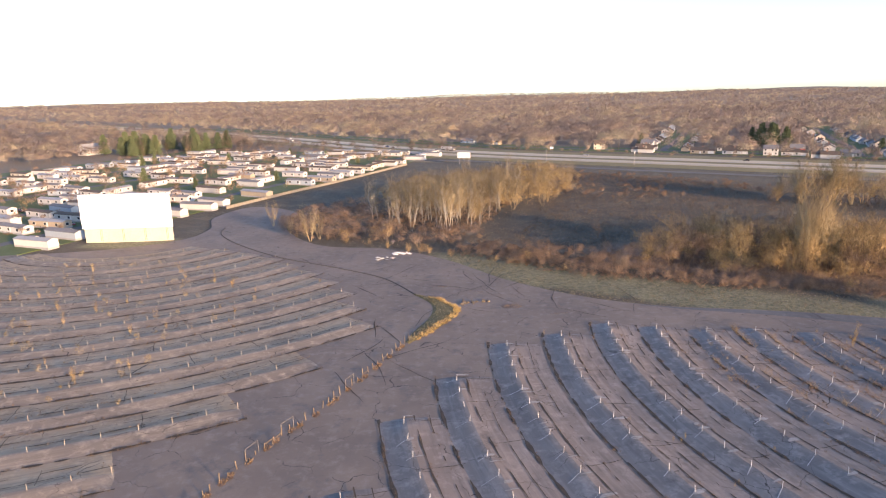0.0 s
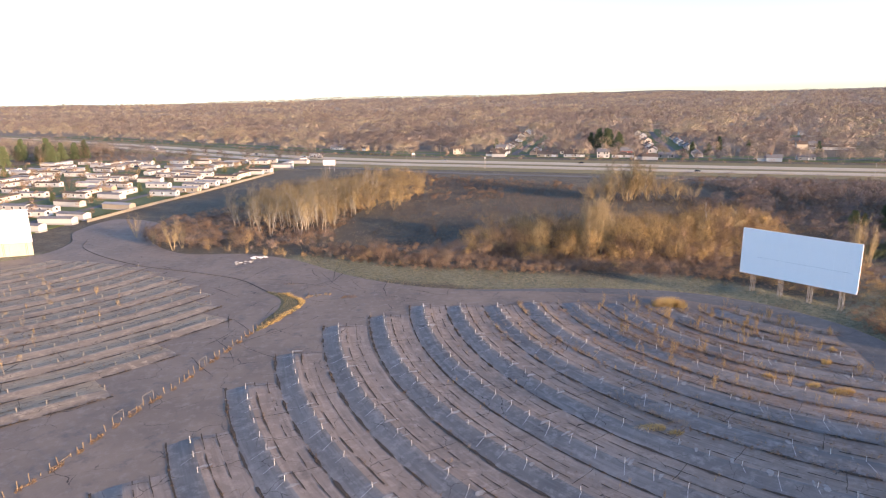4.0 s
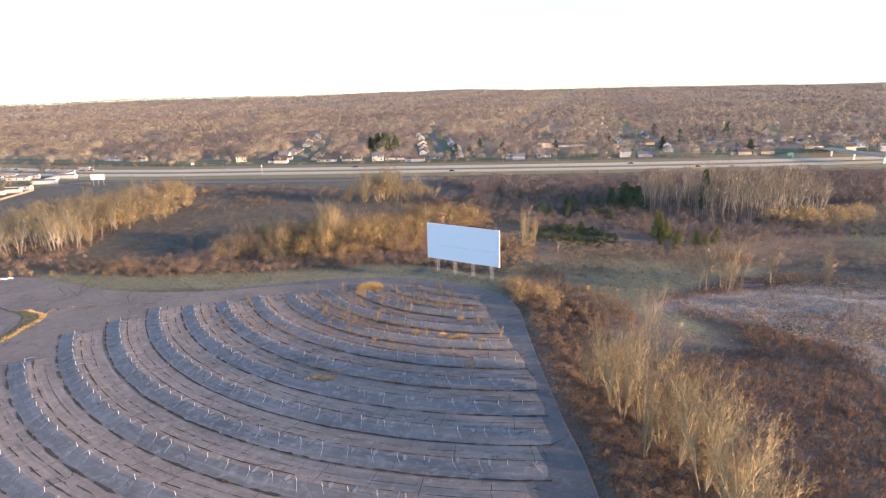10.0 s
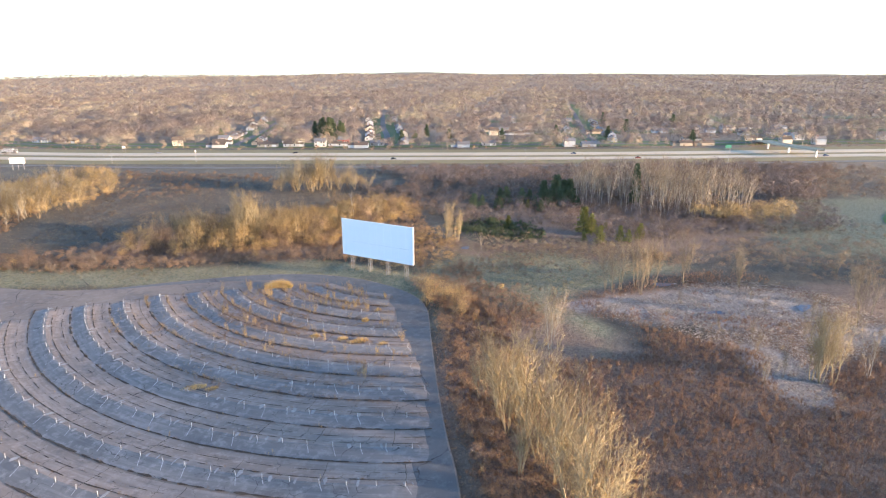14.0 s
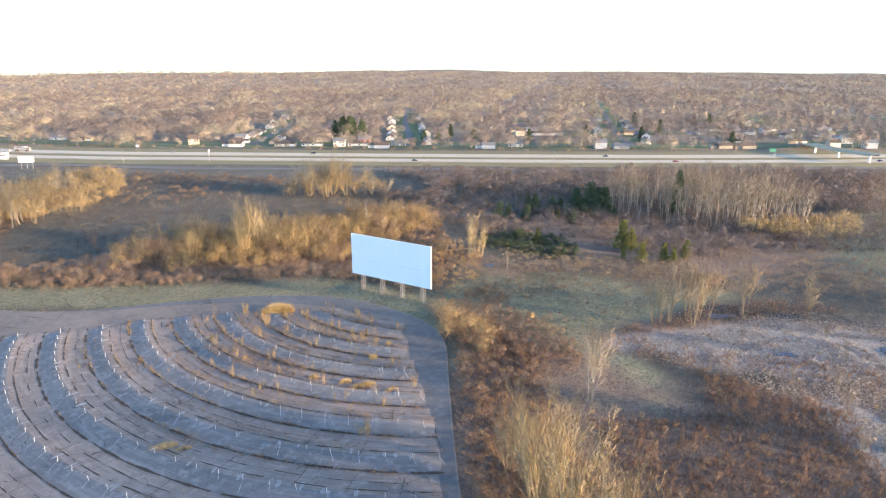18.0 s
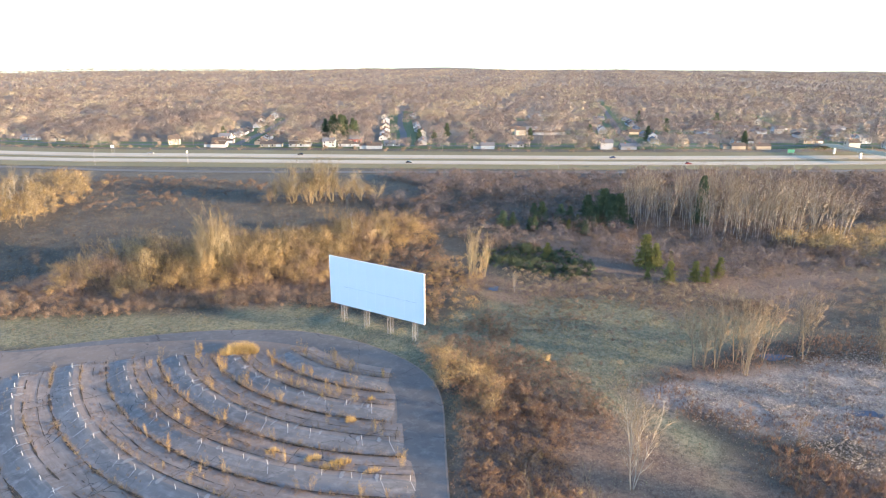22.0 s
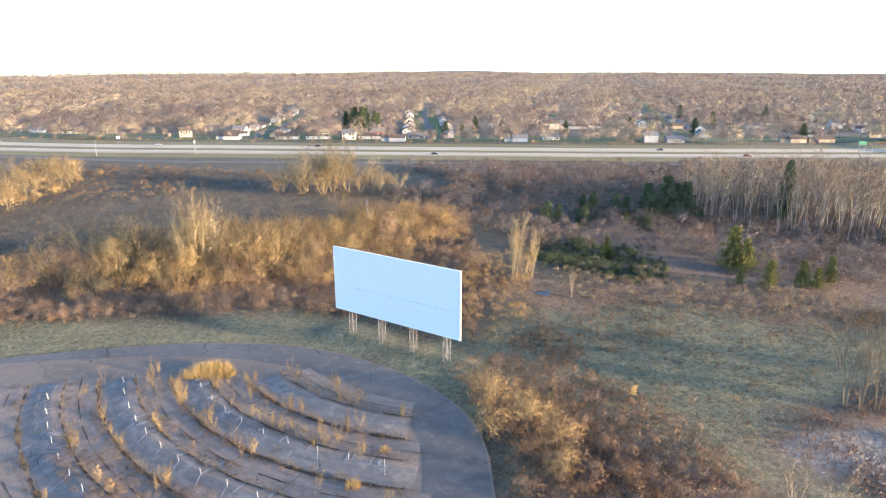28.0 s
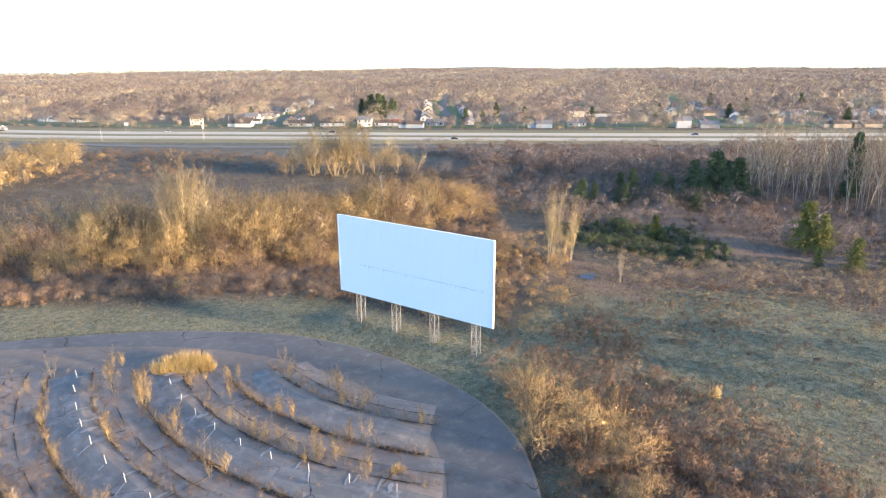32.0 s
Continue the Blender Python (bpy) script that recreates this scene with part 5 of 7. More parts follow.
stuff("scrub", puffs(*thick(scatter(g3, 170, OPEN_FIELD, 4.0), 0.7, 2.6, 0.8), 60, 0.2, 0.12, 517, 0.0, 3, 0), TWIG_GREY, "dark bushes dotted over the open field", "brush")
for q in scatter(g3, 16, OPEN_FIELD, 14):
    plant("bush_grey", q[0], q[1], g3.uniform(1.0, 2.6))

# scrub with its shade put into the mauve tone, pines, and the stand behind
for k, (m, n) in enumerate(((TWIG_MAUVE, 460), (TWIG_RUSSET, 150))):
    stuff("scrub", puffs(*thick(scatter(g3, n, SCRUB, 2.4), 2.4, 7.0, 0.65), 300, 0.11, 0.11, 502 + 40 * k, 0.05), m, "bare scrub trees with shade put into their dark tone", "brush")
    stuff("scrub", puffs(*thick(scatter(g3, n * 2, NORTH_SCRUB, 3.0), 3.4, 9.0, 0.65), 200, 0.11, 0.18, 508 + 40 * k, 0.08), m, "dark bare scrub trees up to the highway verge", "brush")
stuff("brush", joined(puffs(*thick(scatter(g3, 70, [(322, 112), (334, 95), (356, 84), (380, 106), (360, 120)], 2.6), 3, 9), 150, 0.14, 0.13, 524, 0.05), puffs(*thick(scatter(g3, 30, [(316, 120), (330, 100), (350, 106), (340, 118)], 2.6), 4, 10), 150, 0.14, 0.13, 525, 0.05)), TWIG_ORANGE, "golden-orange brush at the end of the tree stand", "brush")
for k, (m, n) in enumerate(((TWIG_GREY, 260), (TWIG_RED, 220), (TWIG_TAN, 60))):
    stuff("scrub", puffs(*thick(scatter(g3, n, [(421, 153), (398, 123), (436, 107), (458, 84), (600, 110), (560, 169), (496, 206), (440, 230), (400, 190)], 3.0), 2.5, 6.5, 0.7), 150, 0.12, 0.13, 570 + k, 0.03), m, "low bare scrub before the frontage road", "brush")
plant_mass("tree_stand", [("stand", q[0], q[1], g3.uniform(20, 26), 1.0) for q in scatter(g3, 150, STAND, 2.4)], TWIG_TAN, "dense stand of slender bare tan trees", 501, BARK_PALE)
for x, y, h in ((228, 152, 6.7), (252, 126, 13), (254, 123, 10), (247, 110, 8), (256, 107, 7.5), (265, 105, 6), (270, 108, 6.5), (265, 184, 5), (268, 128, 4), (258, 104, 6), (243, 116, 5)):
    plant("pine_gold", x, y, h, 0.9)
for x, y, h in ((287, 186, 16), (281, 190, 13), (292, 181, 14), (277, 184, 9), (296, 190, 12), (270, 196, 9), (262, 200, 10), (250, 190, 7), (284, 178, 8), (240, 200, 8)):
    plant("pine", x, y, h, 1.1)
for q in scatter(g3, 18, [(240, 205), (262, 208), (300, 190), (288, 165), (262, 170), (246, 186)], 3.5):
    plant("pine", q[0], q[1], g3.uniform(3.5, 8), 1.0)
for x, y, h in ((322, 160, 23),):
    plant("spruce", x, y, h, 0.8)
for q in scatter(g3, 16, [(212, 172), (205, 160), (216, 138), (224, 128), (238, 140), (240, 160), (228, 172)], 2.4):
    plant("pine", q[0], q[1], g3.uniform(1.8, 3.8), 1.6)

# low brush between the drive and the meadow, and past the marsh
for poly, n, gap, lo, hi, m, lab in (
        ([(148, 104), (149, 62), (158, 50), (172, 54), (176, 80), (166, 106)], 130, 2.0, 1.2, 3.8, TWIG_RUSSET, "dark brown low brush between the drive and the meadow"),
        ([(232, 74), (262, 84), (300, 84), (350, 50), (320, 0), (284, 10), (270, 50)], 190, 3.0, 1.4, 3.8, TWIG_RED, "russet low brush past the marsh"),
        ([(196, 128), (206, 150), (226, 140), (246, 112), (262, 92), (244, 86), (222, 104)], 120, 2.6, 1.0, 2.6, TWIG_TAN, "tan low brush between the meadow and the pines"),
        ([(152, 112), (184, 148), (240, 122), (262, 92), (238, 72), (204, 76), (184, 68), (164, 84)], 110, 3.6, 0.8, 2.3, TWIG_RUSSET, "dark russet bushes dotted over the meadow"),
        ([(140, 146), (156, 118), (166, 104), (186, 134), (206, 160), (196, 176), (168, 160)], 150, 2.2, 1.2, 3.4, TWIG_ORANGE, "orange-brown brush beside the screen"),
        ([(270, 60), (300, 92), (350, 84), (392, 60), (372, 30), (330, 10), (290, 22)], 150, 3.4, 1.2, 3.4, TWIG_TAN, "tan low brush before the ball field")):
    stuff("brush", puffs(*thick(scatter(g3, n, poly, gap), lo, hi, 0.75), 300, 0.17, 0.045, 514 + n + int(lo * 10), 0.0, 4, 0), m, lab, "brush")

for k, (m, poly, n, lo, hi, lab) in enumerate((
        (TWIG_RUST, ROADSIDE, 170, 1.2, 3.4, "rust-orange brush along the drive"), (TWIG_RED, ROADSIDE, 90, 1.2, 3.0, "russet brush along the drive"),
        (TWIG_RUSSET, [(60, 330), (100, 318), (150, 335), (200, 320), (165, 380), (90, 440), (60, 420)], 170, 1.4, 3.6, "russet scrub at the far end of the open field"))):
    stuff("brush", puffs(*thick(scatter(g3, n, poly, 2.0), lo, hi, 0.75), 260, 0.16, 0.04 if k < 2 else 0.12, 630 + k, 0.0, 4, 0), m, lab, "brush")

# bushes along the drive
for q in scatter(g3, 70, ROADSIDE, 3.0):
    plant("bush_red" if g3.random() < 0.6 else "bush", q[0], q[1], g3.uniform(1.0, 3.0))
for q in scatter(g3, 26, MEADOW, 5):
    plant("bush_red", q[0], q[1], g3.uniform(0.8, 2.2))
for q in scatter(g3, 24, REEDBED, 6):
    plant("bush" if g3.random() < 0.5 else "bush_red", q[0], q[1], g3.uniform(1.5, 3.2))


# ---- undergrowth, reeds and grass ----
def thicket(poly, n, hmin, hmax, per, width, seed, spread=0.9, keep=unpaved):
    g = np.random.default_rng(seed)
    xy = scatter(g, n, poly, 0.0, keep)
    loose = xy + g.normal(0, 1.8, xy.shape) * (keep is not None)
    if keep is not None:
        loose = np.where(keep(loose[:, 0], loose[:, 1])[:, None], loose, xy)
    p = on_ground(loose)
    h = g.uniform(hmin, hmax, len(p)) * (0.75 + 0.35 * wavy(p[:, 0], p[:, 1], 8.0, seed))
    return bush_cloud(p, h, h * spread, per, width, seed)


stuff("undergrowth", joined(thicket(BELT, 3400, 0.9, 3.2, 26, 0.075, 101), thicket(GROVE, 2000, 0.8, 3.0, 24, 0.075, 102)), TWIG_RED, "tangled bare russet undergrowth", "undergrowth")
stuff("undergrowth", joined(thicket(SCRUB, 3000, 0.8, 3.0, 22, 0.085, 103), thicket(STAND, 700, 1.0, 3.0, 20, 0.09, 108), thicket(NORTH_SCRUB, 3000, 0.8, 3.2, 16, 0.13, 113)), TWIG_GREY, "dark bare scrub in the shade of a stand of trees", "undergrowth")
# pale tufts added in patches, standing for the sunlit parts of the field
stuff("field_grass", thicket(OPEN_FIELD, 6500, 0.12, 0.45, 7, 0.13, 320, 0.8, lambda x, y: wavy(x, y, 26.0, 5.0) + 0.5 * wavy(x, y, 9.0, 2.0) > -0.1), TWIG_TAN, "pale dead grass added to brighten the open field", "grass")
stuff("undergrowth", joined(thicket(ROADSIDE, 4000, 0.4, 1.6, 14, 0.05, 104)), TWIG_RUST, "russet brush and dead stalks along the drive", "undergrowth")
stuff("undergrowth", joined(thicket(ROADSIDE, 5200, 0.5, 1.9, 16, 0.055, 114, 0.5), thicket([(148, 104), (149, 62), (158, 50), (172, 54), (176, 80), (166, 106)], 1500, 0.5, 1.8, 16, 0.055, 115, 0.6)), REED, "red-brown brush and stalks along the drive", "undergrowth")
dry_bed = lambda x, y: unpaved(x, y) & ~inside(MAT, x, y)
stuff("reeds", thicket(REEDBED, 20000, 0.8, 2.0, 8, 0.055, 105, 0.32, dry_bed), REED, "dense red-brown dry reeds on wet ground", "reeds")
for k, (m, n, lo, hi, lab) in enumerate(((REED, 5200, 1.0, 2.7, "red-brown upright thicket shrubs on wet ground"), (TWIG_RED, 1500, 1.3, 2.8, "russet thicket shrubs on wet ground"), (TWIG_TAN, 110, 1.6, 3.2, "pale tan shrubs among the red-brown thicket"))):
    stuff("thicket", thicket(REEDBED, n, lo, hi, 36, 0.042, 150 + k, 0.45, lambda x, y, k=k: dry_bed(x, y) & (wavy(x, y, 9.0, k * 2.1 + 0.4) + 0.5 * wavy(x, y, 3.0, k) > -0.45)), m, lab, "brush")
stuff("reeds", thicket(MAT, 700, 0.5, 1.6, 12, 0.05, 116, 0.5, lambda x, y: wavy(x, y, 5.0, 7.2) + 0.7 * wavy(x, y, 2.0, 3.0) > 0.12), REED, "clumps of dry reeds standing in the marsh", "reeds")
stuff("reed_mat", thicket(MAT, 13000, 0.2, 0.7, 6, 0.09, 106, 1.3, lambda x, y: wavy(x, y, 6.0, 2.2) + 0.7 * wavy(x, y, 2.2, 1.0) > -0.28), REED_PALE, "bleached fallen reeds over shallow water", "reeds")
stuff("reeds", thicket([(184, 64), (182, 46), (200, 32), (214, 18), (230, 6), (234, 12), (218, 26), (204, 38), (190, 48), (192, 58), (240, 50), (262, 40), (264, 52), (236, 64)], 1600, 0.8, 1.9, 12, 0.06, 107, 0.4), REED, "dry reeds at the edge of the marsh", "reeds")
OCHRE = [[(188, 118), (180, 96), (196, 92), (214, 112), (204, 130)], [(205, 128), (226, 118), (246, 96), (236, 88), (212, 106)], [(166, 112), (180, 120), (184, 104), (170, 96)], [(244, 92), (262, 84), (252, 76), (238, 82)], [(172, 146), (190, 140), (200, 152), (186, 162)]]
stuff("dead_brush", joined(*[thicket(p, 420, 0.4, 1.5, 18, 0.05, 120 + i, 0.8) for i, p in enumerate(OCHRE)]), TWIG_RED, "patches of low russet brush in the meadow", "brush")
stuff("scrub", thicket(OPEN_FIELD, 3600, 0.4, 1.7, 14, 0.085, 131, 0.9), TWIG_GREY, "low dark scrub dotted over the open field", "brush")
stuff("juniper", thicket([(212, 174), (204, 160), (214, 140), (222, 128), (234, 132), (242, 150), (234, 172)], 420, 1.0, 3.0, 60, 0.09, 130, 0.9), NEEDLE, "low dark green juniper thicket", "bush")
GRASS_STRIP = np.vstack([NORTH_EDGE[(NORTH_EDGE[:, 0] > 0) & (NORTH_EDGE[:, 1] > 70)], [(166, 62), (160, 118), (141, 141), (118, 157), (91, 165), (59, 177), (36, 188), (2, 214)]])
stuff("grass", joined(thicket(GRASS_STRIP, 9000, 0.15, 0.5, 8, 0.05, 109, 1.1), thicket(MEADOW, 18000, 0.2, 0.55, 6, 0.07, 110, 0.7)), GRASS, "tufted half-green winter grass", "grass")
stuff("dead_grass", joined(thicket(OPEN_FIELD, 7000, 0.2, 0.7, 7, 0.09, 111, 1.0), thicket(SCRUB, 1500, 0.3, 0.9, 9, 0.06, 112, 0.9)), WEED, "dead brown grass tufts in the open field", "grass")


# tufts, dead stalks and seedlings over all the open ground
WILD = [(-60, 250), (2, 208), (60, 158), (120, 142), (150, 112), (150, 84), (120, 30), (96, -30), (160, -60), (300, -60), (340, 40), (400, 90), (420, 200), (300, 320), (160, 390), (60, 450), (20, 440)]
PATCHES = ((0, WEED, "dead brown tufts over the winter field", 0.75), (3, TWIG_GREY, "dark weedy tufts over the winter field", 0.9), (7, GRASS, "pale half-green tufts over the winter field", 0.5), (11, TWIG_RED, "russet dead stalks over the winter field", 0.95), (17, REED_PALE, "bleached grass tufts over the winter field", 0.45))
for k, m, lab, tall in PATCHES:
    stuff("field_tufts", thicket(WILD, 10000, 0.2, tall, 7, 0.075, 140 + k, 0.6, lambda x, y, k=k: unpaved(x, y) & (wavy(x, y, 7.0, k + 0.5) + 0.6 * wavy(x, y, 2.3, k) > 0.05)), m, lab, "grass")


# weeds in the joints of the lots
def joint_weeds(rows, centre, offset, per_metre, h, seed, dense=None, wide=0.22):
    g = np.random.default_rng(seed)
    pts = []
    for r, a0, a1 in rows:
        rr = r + offset
        n = int(rr * radians(a1 - a0) * per_metre)
        a = np.radians(g.uniform(a0, a1, n))
        x, y = heart(centre, r).x + rr * np.cos(a) + g.normal(0, wide, n), heart(centre, r).y + rr * np.sin(a) + g.normal(0, wide, n)
        ok = (wavy(x, y, 6.0, seed) + g.normal(0, 0.3, n) > (0.05 if dense is None else 0.30 - dense(x, y)))
        pts.append(np.column_stack([x, y, np.full(n, ramp_height(offset) + 0.01)])[ok])
    p = np.concatenate(pts)
    hh = g.uniform(0.3, 1.0, len(p)) ** 2 * h
    return bush_cloud(p, hh, hh * 0.6 + 0.10, 16, 0.026, seed)


inner = lambda x, y: np.clip(1.2 - np.hypot(x - 108, y - 92) / 42, 0, 1)
IN_ROWS = ROWS_B[-6:]
stuff("joint_weeds", joined(joint_weeds(IN_ROWS, LOT_B, 4.1, 3.4, 2.3, 207, inner), joint_weeds(IN_ROWS, LOT_B, -2.1, 2.4, 2.0, 208, inner), joint_weeds(IN_ROWS, LOT_B, 1.6, 0.9, 1.1, 209)), TWIG_TAN, "tall tan weeds rooted along the inner joints", "weeds")
stuff("joint_weeds", joined(joint_weeds(IN_ROWS, LOT_B, 4.6, 6.0, 1.0, 221, inner, 0.7), joint_weeds(IN_ROWS, LOT_B, -3.4, 6.0, 0.9, 222, inner, 1.0)), TWIG_RED, "russet weeds spread over the inner rows", "weeds")
stuff("joint_weeds", joined(joint_weeds(ROWS_B, LOT_B, 4.1, 3.2, 0.7, 201, inner), joint_weeds(ROWS_B, LOT_B, -2.1, 2.6, 0.6, 202, inner), joint_weeds(ROWS_B, LOT_B, -4.7, 1.0, 0.4, 203, inner)), WEED, "dry weeds rooted along the asphalt joints", "weeds")
stuff("joint_weeds", joined(joint_weeds(ROWS_A, LOT_A, 4.1, 3.6, 0.8, 204, None, 0.4), joint_weeds(ROWS_A, LOT_A, -2.1, 2.6, 0.7, 205, None, 0.5)), WEED, "dry weeds rooted along the asphalt joints", "weeds")

stuff("brush", puffs(*thick(scatter(g3, 90, [(83, 106), (86, 96), (94, 84), (102, 78), (104, 86), (95, 96), (90, 108)], 1.0), 0.7, 1.9, 0.8), 200, 0.2, 0.025, 560, 0.0, 4, 0, 0.1), TWIG_RUSSET, "tangled dark brush overgrowing the inner rows", "brush")

# saplings on the lots
INNER = [(78, 132), (84, 84), (100, 46), (118, 50), (136, 84), (137, 100), (124, 124), (100, 140)]
OUTER = [(8, 110), (40, 30), (90, 10), (112, 40), (80, 90), (50, 140), (20, 150)]


def joint_places(n, rows, centre, poly, seed):
    """Places on the joints of the rows that lie in a polygon."""
    r_ = random.Random(seed)
    out = []
    while len(out) < n:
        r, a0, a1 = r_.choice(rows)
        a, off = radians(r_.uniform(a0, a1)), r_.choice((4.1, 4.1, -2.1, -4.6)) + r_.gauss(0, 0.25)
        x, y = heart(centre, r).x + (r + off) * math.cos(a), heart(centre, r).y + (r + off) * math.sin(a)
        if inside(poly, np.array(x), np.array(y)):
            out.append((x, y))
            for _ in range(r_.choice((0, 0, 1, 2))):
                out.append((x + r_.gauss(0, 0.9), y + r_.gauss(0, 0.9)))
    return out


for x, y in joint_places(190, ROWS_B, LOT_B, INNER, 91):
    plant("sapling", x, y, g3.uniform(1.0, 4.6), 0.9, 0.02)
for x, y in joint_places(50, ROWS_B, LOT_B, OUTER, 92):
    plant("sapling", x, y, g3.uniform(0.7, 1.7), 0.8, 0.02)
stuff("drive_weeds", joined(*[thicket([(x - w, y - d), (x + w, y - d * 1.3), (x + w, y + d), (x - w * 0.8, y + d)], n, 0.15, h, 10, 0.045, 280 + i, 0.9, None) for i, (x, y, w, d, n, h) in enumerate(((-2, 175, 3.5, 0.8, 60, 0.9), (17, 156, 3, 1.2, 70, 1.2), (10, 166, 5, 0.5, 50, 0.5), (-22, 190, 6, 0.4, 50, 0.4), (-48, 212, 7, 0.4, 60, 0.4), (-75, 220, 2.2, 1.2, 60, 0.9), (24, 150, 8, 0.5, 90, 0.7), (40, 142, 6, 0.5, 60, 0.6), (-16, 178, 5, 0.4, 40, 0.4), (-84, 250, 1.2, 8, 70, 0.7), (-8, 205, 8, 0.5, 60, 0.4)))]), TWIG_RED, "patches of dry weeds in the cracks of the drive", "weeds")
stuff("drive_weeds", joined(thicket([(0, 198), (2, 176), (7, 160), (20, 155), (36, 151), (36, 156), (20, 161), (12, 168), (7, 180), (5, 198)], 900, 0.06, 0.35, 10, 0.05, 296, 0.9, None), thicket([(4, 176), (14, 160), (32, 154), (26, 162), (14, 172)], 260, 0.1, 0.7, 10, 0.05, 297, 0.9, None)), WEED, "dead leaves and weeds swept together on the drive", "weeds")
lot_a = scatter(g3, 75, [(-165, 205), (-150, 140), (-90, 100), (-60, 100), (-50, 170), (-80, 205)], 4.5)
stuff("saplings", puffs(*thick(lot_a, 0.8, 3.6, 0.42), 90, 0.22, 0.05, 640, 0.02, 3, 0.012, z=0.02), TWIG_GOLD, "golden dry saplings and weeds growing through the old lot", "saplings")
stuff("joint_weeds", joined(*[thicket([(x - w, y - 1.5), (x + w, y - 2.5), (x + w, y + 1.2), (x - w, y + 2)], n, 0.3, 1.1, 12, 0.045, 260 + i, 0.8, None) for i, (x, y, w, n) in enumerate(((-118, 168, 16, 260), (-108, 156, 20, 300), (-126, 190, 14, 160), (-86, 198, 10, 120), (-70, 186, 8, 90), (-122, 146, 12, 160), (-60, 148, 10, 80)))]), WEED, "orange-brown weeds spread over the asphalt rows", "weeds")
for q in scatter(g3, 70, [(-165, 205), (-150, 140), (-90, 100), (-60, 100), (-50, 170), (-80, 205)], 6.0):
    plant("sapling", q[0], q[1], g3.uniform(1.6, 4.8), 0.8, 0.02)


def straw_clump(x, y, rx, ry, h, seed, label="clump of tall yellow dry grass growing through asphalt", mat=STRAW):
    g = np.random.default_rng(seed)
    n = int(160 * rx * ry) + 30
    a, r = g.uniform(0, 6.28, n), np.sqrt(g.random(n))
    base = np.column_stack([np.cos(a) * r * rx, np.sin(a) * r * ry, np.full(n, -0.05)])
    hh = h * (1 - 0.45 * r ** 2) * g.uniform(0.6, 1.1, n)
    tip = base + np.column_stack([g.normal(0, 0.16, n) * hh + np.cos(a) * r * 0.4, g.normal(0, 0.16, n) * hh + np.sin(a) * r * 0.4, hh])
    ob = new("grass_clump", tri_mesh("grass_clump", *blades(base, tip, 0.07, seed), mat))
    ob.location = (x, y, 0.03)
    tagged(ob, label, "grass", "yellow grass clumps")


for k, (x, y, rx, ry, h) in enumerate([(107.5, 125, 4.2, 2.4, 3.0), (110.5, 123, 1.8, 1.5, 2.6), (68.3, 62.3, 3.0, 1.3, 1.2), (72, 60, 1.6, 0.8, 1.0), (113, 67, 3.0, 1.2, 1.4), (110, 71, 1.4, 1.0, 1.2), (121, 80, 1.0, 0.8, 1.6), (128, 86, 0.9, 0.6, 1.4), (104, 77, 1.2, 0.8, 1.3), (118, 62, 1.6, 0.7, 1.2)]):
    straw_clump(x, y, rx, ry, h, 300 + k)
for k in range(34):
    x, y = LOT_FENCE[int((len(LOT_FENCE) - 1) * (0.12 + 0.88 * k / 33))]
    straw_clump(x + 0.4, y - 0.1, 0.45, 1.0, 0.45, 340 + k, "strip of brown dry weeds along the broken fence", WEED)


def grass_island():
    """The grassed island where the drives of the two lots part."""
    left = curve_through([(-8.5, 168), (-3.5, 159), (-3.5, 150), (-7, 140), (-9, 133)], 1.0)
    right = curve_through([(-8.5, 168), (-1, 163), (3.5, 155), (1, 146), (-8, 132)], 1.0)
    n = 40
    t = np.linspace(0, 1, n)
    pick = lambda c: np.column_stack([np.interp(t, np.linspace(0, 1, len(c)), c[:, k]) for k in (0, 1)])
    l, r = pick(left), pick(right)
    cols = [np.column_stack([l + (r - l) * w, np.full(n, z)]) for w, z in ((0.0, 0.0), (0.15, 0.14), (0.5, 0.22), (0.85, 0.14), (1.0, 0.0))]
    ob = new("grass_island", quad_grid("grass_island", np.stack(cols, 1), surface("island_turf", (0.075, 0.070, 0.030), (0.17, 0.135, 0.065), 0.4, 4.0, 0.95, 0.5)))
    tagged(ob, "grassed island of dry turf between two drives", "traffic island", kind="structure")
    g = np.random.default_rng(44)
    for k in range(16):
        i = int(6 + 32 * k / 16)
        straw_clump(*(l[i] + (r[i] - l[i]) * g.uniform(0.78, 0.98)), 0.9, 1.0, g.uniform(0.5, 1.0), 400 + k, "orange dry grass along the edge of the island")
    k_ = g.integers(2, n - 2, 500)
    w_ = g.uniform(0.1, 0.9, 500)[:, None]
    p = np.column_stack([l[k_] + (r[k_] - l[k_]) * w_ + g.normal(0, 0.3, (500, 2)), np.full(500, 0.12)])
    stuff("grass", bush_cloud(p, g.uniform(0.15, 0.4, 500), np.full(500, 0.3), 9, 0.05, 45), GRASS, "short dry grass on the traffic island", "grass")


grass_island()




# ---- woods to the horizon ----
def plan_distance(line, x, y):
    """Distance of plan points from a line, by its samples."""
    best = np.full(np.shape(x), 1e9)
    for a, b in line:
        best = np.minimum(best, (x - a) ** 2 + (y - b) ** 2)
    return np.sqrt(best)


PARK_O, PARK_U, PARK_V = np.array([-108.0, 313.0]), np.array([0.400, 0.917]), np.array([-0.917, 0.400])


def park_uv(x, y):
    dx, dy = x - PARK_O[0], y - PARK_O[1]
    return dx * PARK_U[0] + dy * PARK_U[1], dx * PARK_V[0] + dy * PARK_V[1]


